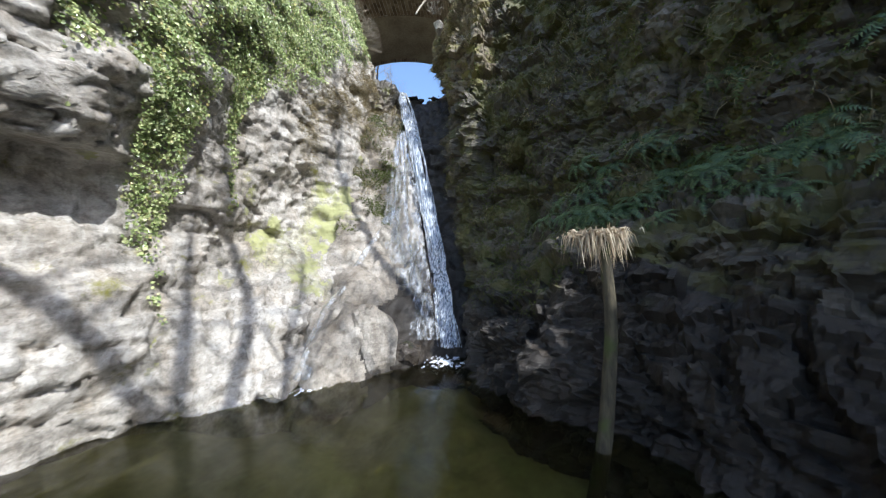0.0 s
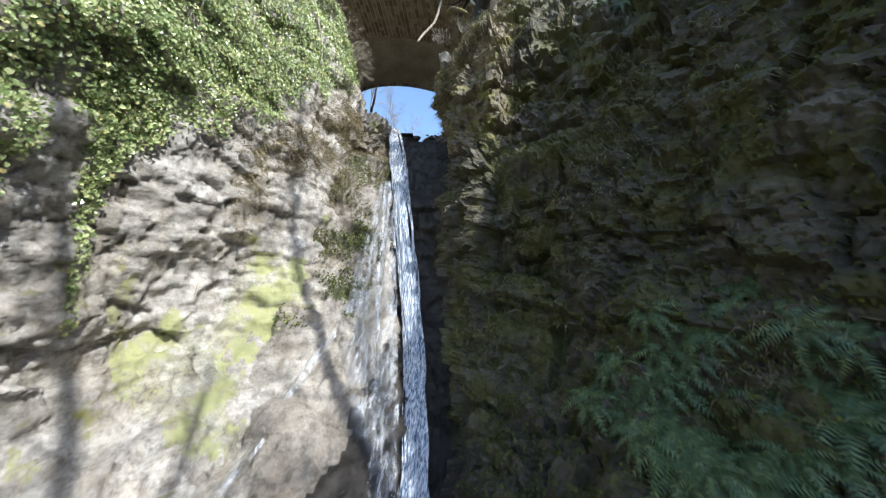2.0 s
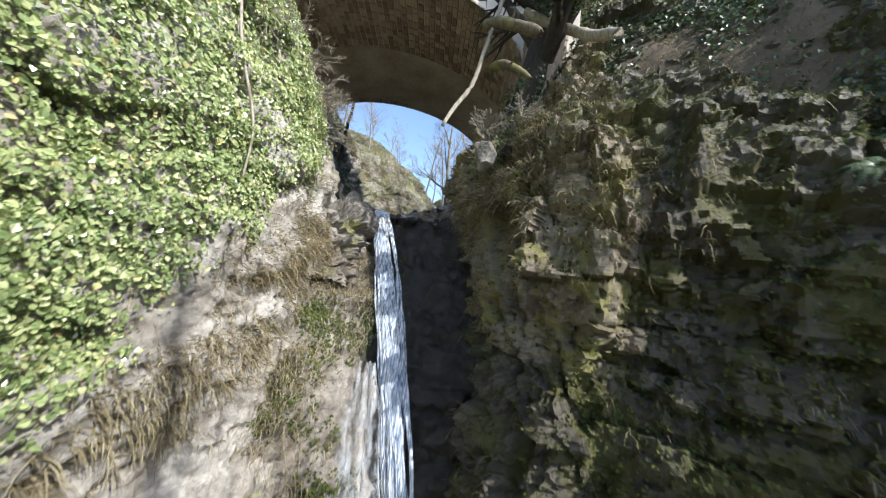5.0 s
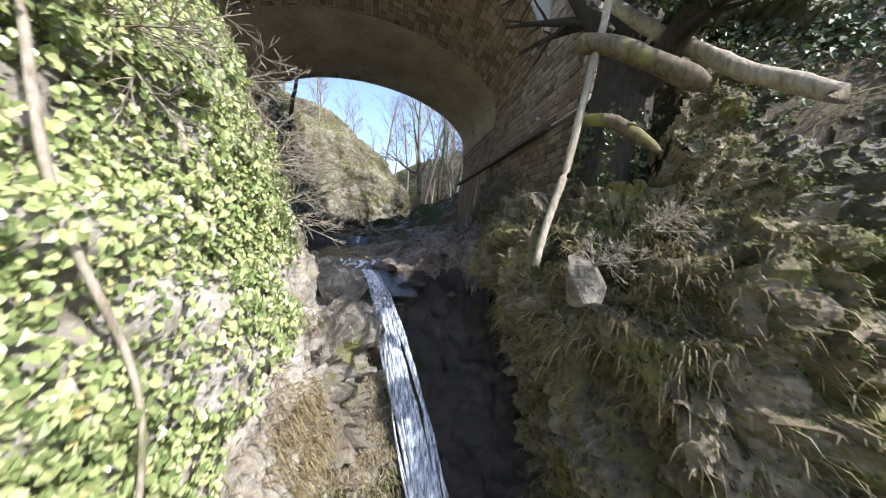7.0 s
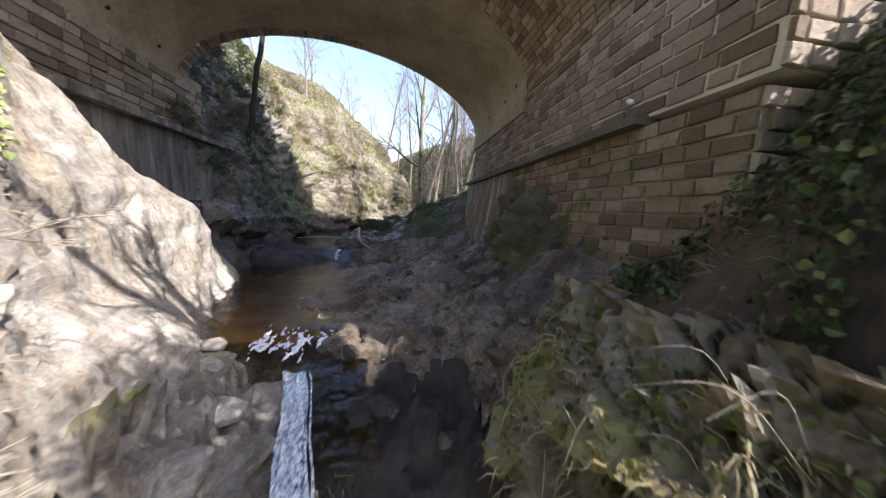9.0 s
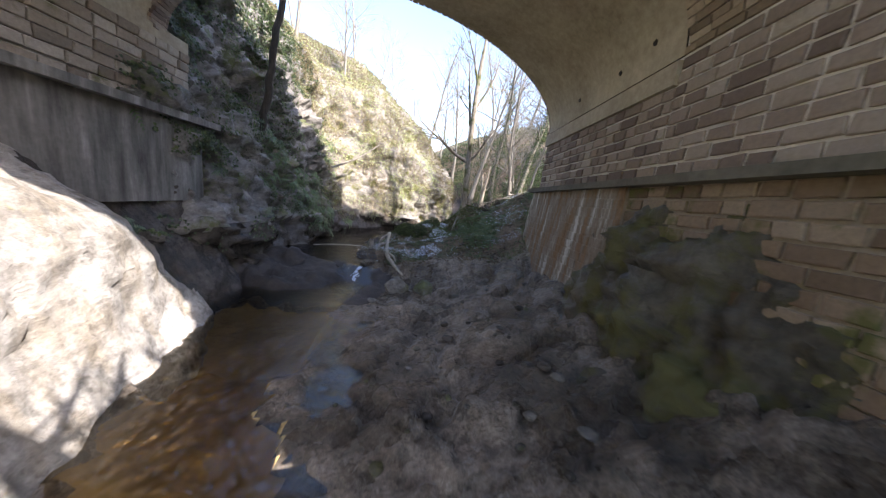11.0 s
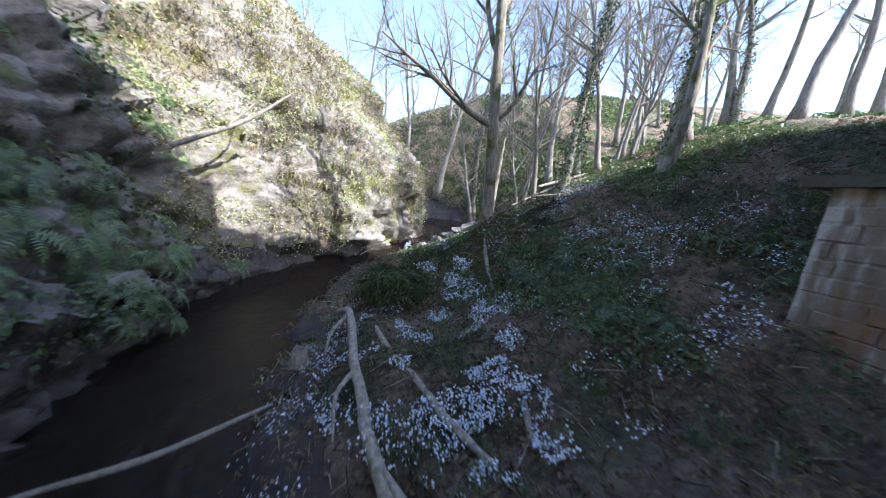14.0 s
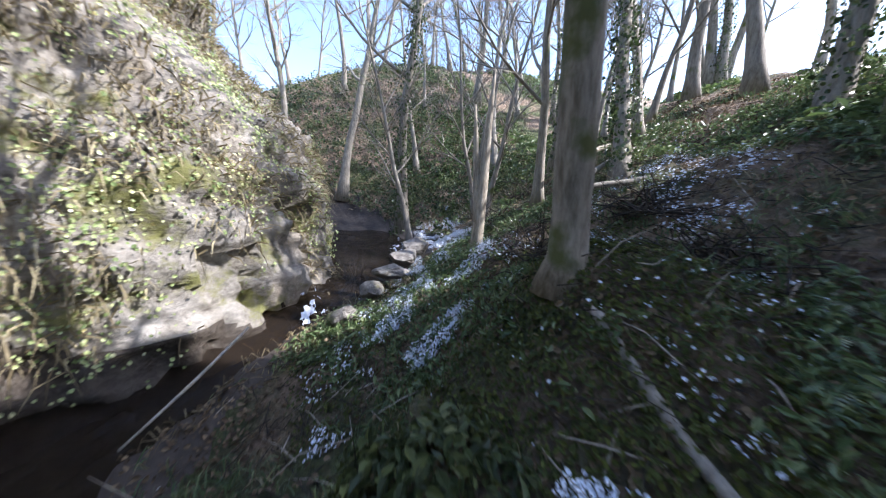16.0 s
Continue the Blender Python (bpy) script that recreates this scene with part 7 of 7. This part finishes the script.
for k in range(12):
    x0, y0 = 2.2 + 1.0 * rr_.random(), 3.4 + 1.5 * rr_.random()
    z0 = 12.4 + 0.5 * rr_.random()
    dx, dy = -0.3 - 0.6 * rr_.random(), -0.2 + 0.9 * rr_.random()
    log("dry_stem", [(x0, y0, z0, 0.0035), (x0 + dx * 0.5, y0 + dy * 0.5, z0 + 0.35, 0.003), (x0 + dx, y0 + dy, z0 + 0.25, 0.002)], BARK_PALE, "long bleached grass stem arching from the bank", 10, 5, "stem")
for k in range(7):
    x0, y0 = 2.0 + 0.8 * rr_.random(), 3.2 + 3.0 * rr_.random()
    log("tree_root", [(x0 + 0.5, y0, 12.5, 0.035), (x0, y0 + 0.2, 12.2, 0.03), (x0 - 0.35, y0 + 0.5 * rr_.random(), 11.75, 0.02), (x0 - 0.4, y0 + 0.5 * rr_.random(), 11.4, 0.01)], BARK, "pale bare root hanging over the rock", 12, 6, "root")


# More thin trees up the sunny hillside
rh = np.random.default_rng(90)
for k in range(15):
    x, y = rh.uniform(8.0, 26.0), rh.uniform(24.0, 44.0)
    m = Matrix.Translation((x, y, ground_at(x, y) - 0.1)) @ Matrix.Rotation(rh.random() * 6.28, 4, "Z") @ Matrix.Rotation(0.12 * rh.normal(), 4, "Y") @ Matrix.Scale(0.75 + 0.4 * rh.random(), 4)
    copy_thing(KINDS[(2, 4, 0, 3)[k % 4]], m)

# Stones in the stained foot of the bridge, leaning with it
def leaning(places, z0, z1, batter):
    for p, way, ln in places:
        yield p + Vector((-way.y, way.x, 0)) * batter * (1 - (p.z - z0) / (z1 - z0)), way, ln


joined_stones("foot_stones", bridge, list(leaning(courses(face_east(11.3, 0.015), face_east(YF + 0.4, 0.015), 11.8, 15.2, 0.2, (0.3, 0.4, 0.5, 0.6), 31), 11.8, 15.2, 0.22)), 0.2, 0.022, STAINED, 31)

# Twigs and dead stems littering the bank and the rock shelf
def litter(name, count, box, chance, length, radius, mat, label, seed):
    q, n = on_ground(count, box, chance, seed)
    r = np.random.default_rng(seed)
    pieces = []
    for p, m in zip(q, n):
        a = r.random() * 6.28
        d = np.array([math.cos(a), math.sin(a), 0.25 * r.normal()])
        d -= m * (d @ m) * 0.8
        ln = r.uniform(*length)
        mid = p + d * ln * 0.5 + m * 0.03 + r.normal(size=3) * 0.05 * ln
        pieces.append(tube([(*(p + m * 0.02), radius), (*mid, radius * 0.9), (*(p + d * ln + m * 0.04), radius * 0.4)], 4, False))
    v, f = merge(pieces)
    return tagged(mesh_object(name, v, f, mat), label, "twigs", kind="stuff")


litter("twig_litter", 2600, (-3.2, 7.0, 15.6, 26.5), lambda x, y: off_stream(x, y) * (0.35 + 0.65 * patches(x, y, 0.7, 301, 0.0)), (0.15, 0.7), 0.006, BARK_DARK, "brown twigs and dead stems littering the bank", 302)
litter("pale_twigs", 420, (-3.2, 6.0, 15.4, 26.5), lambda x, y: off_stream(x, y) * patches(x, y, 0.8, 303, 0.0), (0.2, 0.9), 0.008, BARK_PALE, "bleached thin twigs lying on the bank", 304)
moss_q, moss_n = on_ground(60000, (-1.8, 2.2, 18.5, 25.5), lambda x, y: np.clip(np.exp(-((x - 0.3) / 1.1) ** 2 - ((y - 21.3) / 1.3) ** 2) + 0.3 * patches(x, y, 1.1, 305, 0.1), 0, 1) * off_stream(x, y), 306)
tagged(leaves("bank_moss", moss_q, moss_n, (0.02, 0.05), MOSS, lift=0.05, hang=-0.2, slim=0.7), "olive moss over the mound of the forked tree", "moss", kind="stuff")

LITTER = leaf_material("fallen_leaf", [(0.0, (0.07, 0.046, 0.028)), (0.6, (0.16, 0.11, 0.065)), (1.0, (0.30, 0.22, 0.14))], 0.8)
q, n_ = on_ground(46000, (-3.2, 9.0, 15.2, 27.0), lambda x, y: np.clip((x - np.interp(y, YS, SX) - np.interp(y, YS, HW) + 0.15) * 4, 0, 1) * np.clip(0.4 + patches(x, y, 0.7, 307, 0.0), 0, 1), 308)
tagged(leaves("leaf_litter", q, n_, (0.03, 0.075), LITTER, lift=0.03, hang=0.0, spread_=0.8, slim=0.8), "brown fallen leaves over the bank", "leaves", kind="stuff")

# Pebbles and broken stones on the rock shelf
q, n_ = on_ground(150, (-2.2, 2.6, 6.4, 15.4), lambda x, y: off_stream(x, y), 311)
for k, p in enumerate(q):
    s = 0.035 + 0.11 * random.random() ** 2.5
    boulder(p[0], p[1], p[2] + 0.2 * s, (s, s * 0.8, s * 0.55), (ROCK_DARK, ROCK_SHADE, ROCK_MOSSY_SHADED)[k % 3], "broken stone lying on the wet rock shelf", 100 + k % 7, "stone")

# Ivy, bramble and dead stems over the road bank
bm_ = (bank_p[..., 2] > 14.5) * (bank_p[..., 1] < 8.0) * np.clip(0.5 + sheet_noise(bank_p, 0.8, 321), 0, 1)
q, n_ = pick(bank_p, bank_nn, bm_, 9000, 322)
tagged(leaves("bank_ivy", q, -n_ if n_[:, 1].mean() > 0 else n_, (0.08, 0.18), IVY_DARK, lift=0.2), "ivy and bramble over the road bank", "ivy", kind="stuff")
q, n_ = pick(bank_p, bank_nn, bm_, 4000, 323)
tagged(blades("bank_stems", q, -n_ if n_[:, 1].mean() > 0 else n_, (0.3, 0.9), 0.009, DRY, droop=1.2), "dead fern and grass hanging on the road bank", "grass", kind="stuff")

# Dark discs as drain holes' shade, and a white stone, along the vault
for k, (th_, v_) in enumerate([(0.16, 0.30), (0.17, 0.62), (2.97, 0.35), (2.98, 0.7), (0.20, 0.12)]):
    c = Vector(arch_point(th_, v_, 0.0))
    bm = bmesh.new()
    bmesh.ops.create_circle(bm, cap_ends=True, radius=0.055, segments=12)
    bmesh.ops.solidify(bm, geom=bm.faces[:], thickness=0.02)
    hole = part("hole_shade_disc", bm, BARK_DARK, bridge, "dark round disc for a drain hole's shade")
    inward = Vector((-math.cos(th_), 0.0, -math.sin(th_)))
    hole.matrix_world = Matrix.Translation(c + inward * 0.008) @ inward.to_track_quat("Z", "Y").to_matrix().to_4x4()
boulder(3.2, 6.2, 15.38, (0.06, 0.05, 0.05), SNOW, "white lump of lime on the bridge ledge", 131, "lime_lump")

# Coursed stones of the east wall, one by one
lay_stones(bridge, face_east(5.0, -0.03), face_east(YN, -0.03), 15.33, SPRING, 0.2, 0.035, (0.3, 0.4, 0.5), 22)
lay_stones(bridge, face_east(YN, -0.03), face_east(YF, -0.03), 15.33, SPRING - 0.42, 0.2, 0.035, (0.3, 0.4, 0.5), 21)
lay_stones(bridge, face_east(5.1, -0.05), face_east(11.3, -0.05), 12.0, 15.2, 0.2, 0.04, (0.3, 0.4, 0.5), 3, STONE_MOSSY)
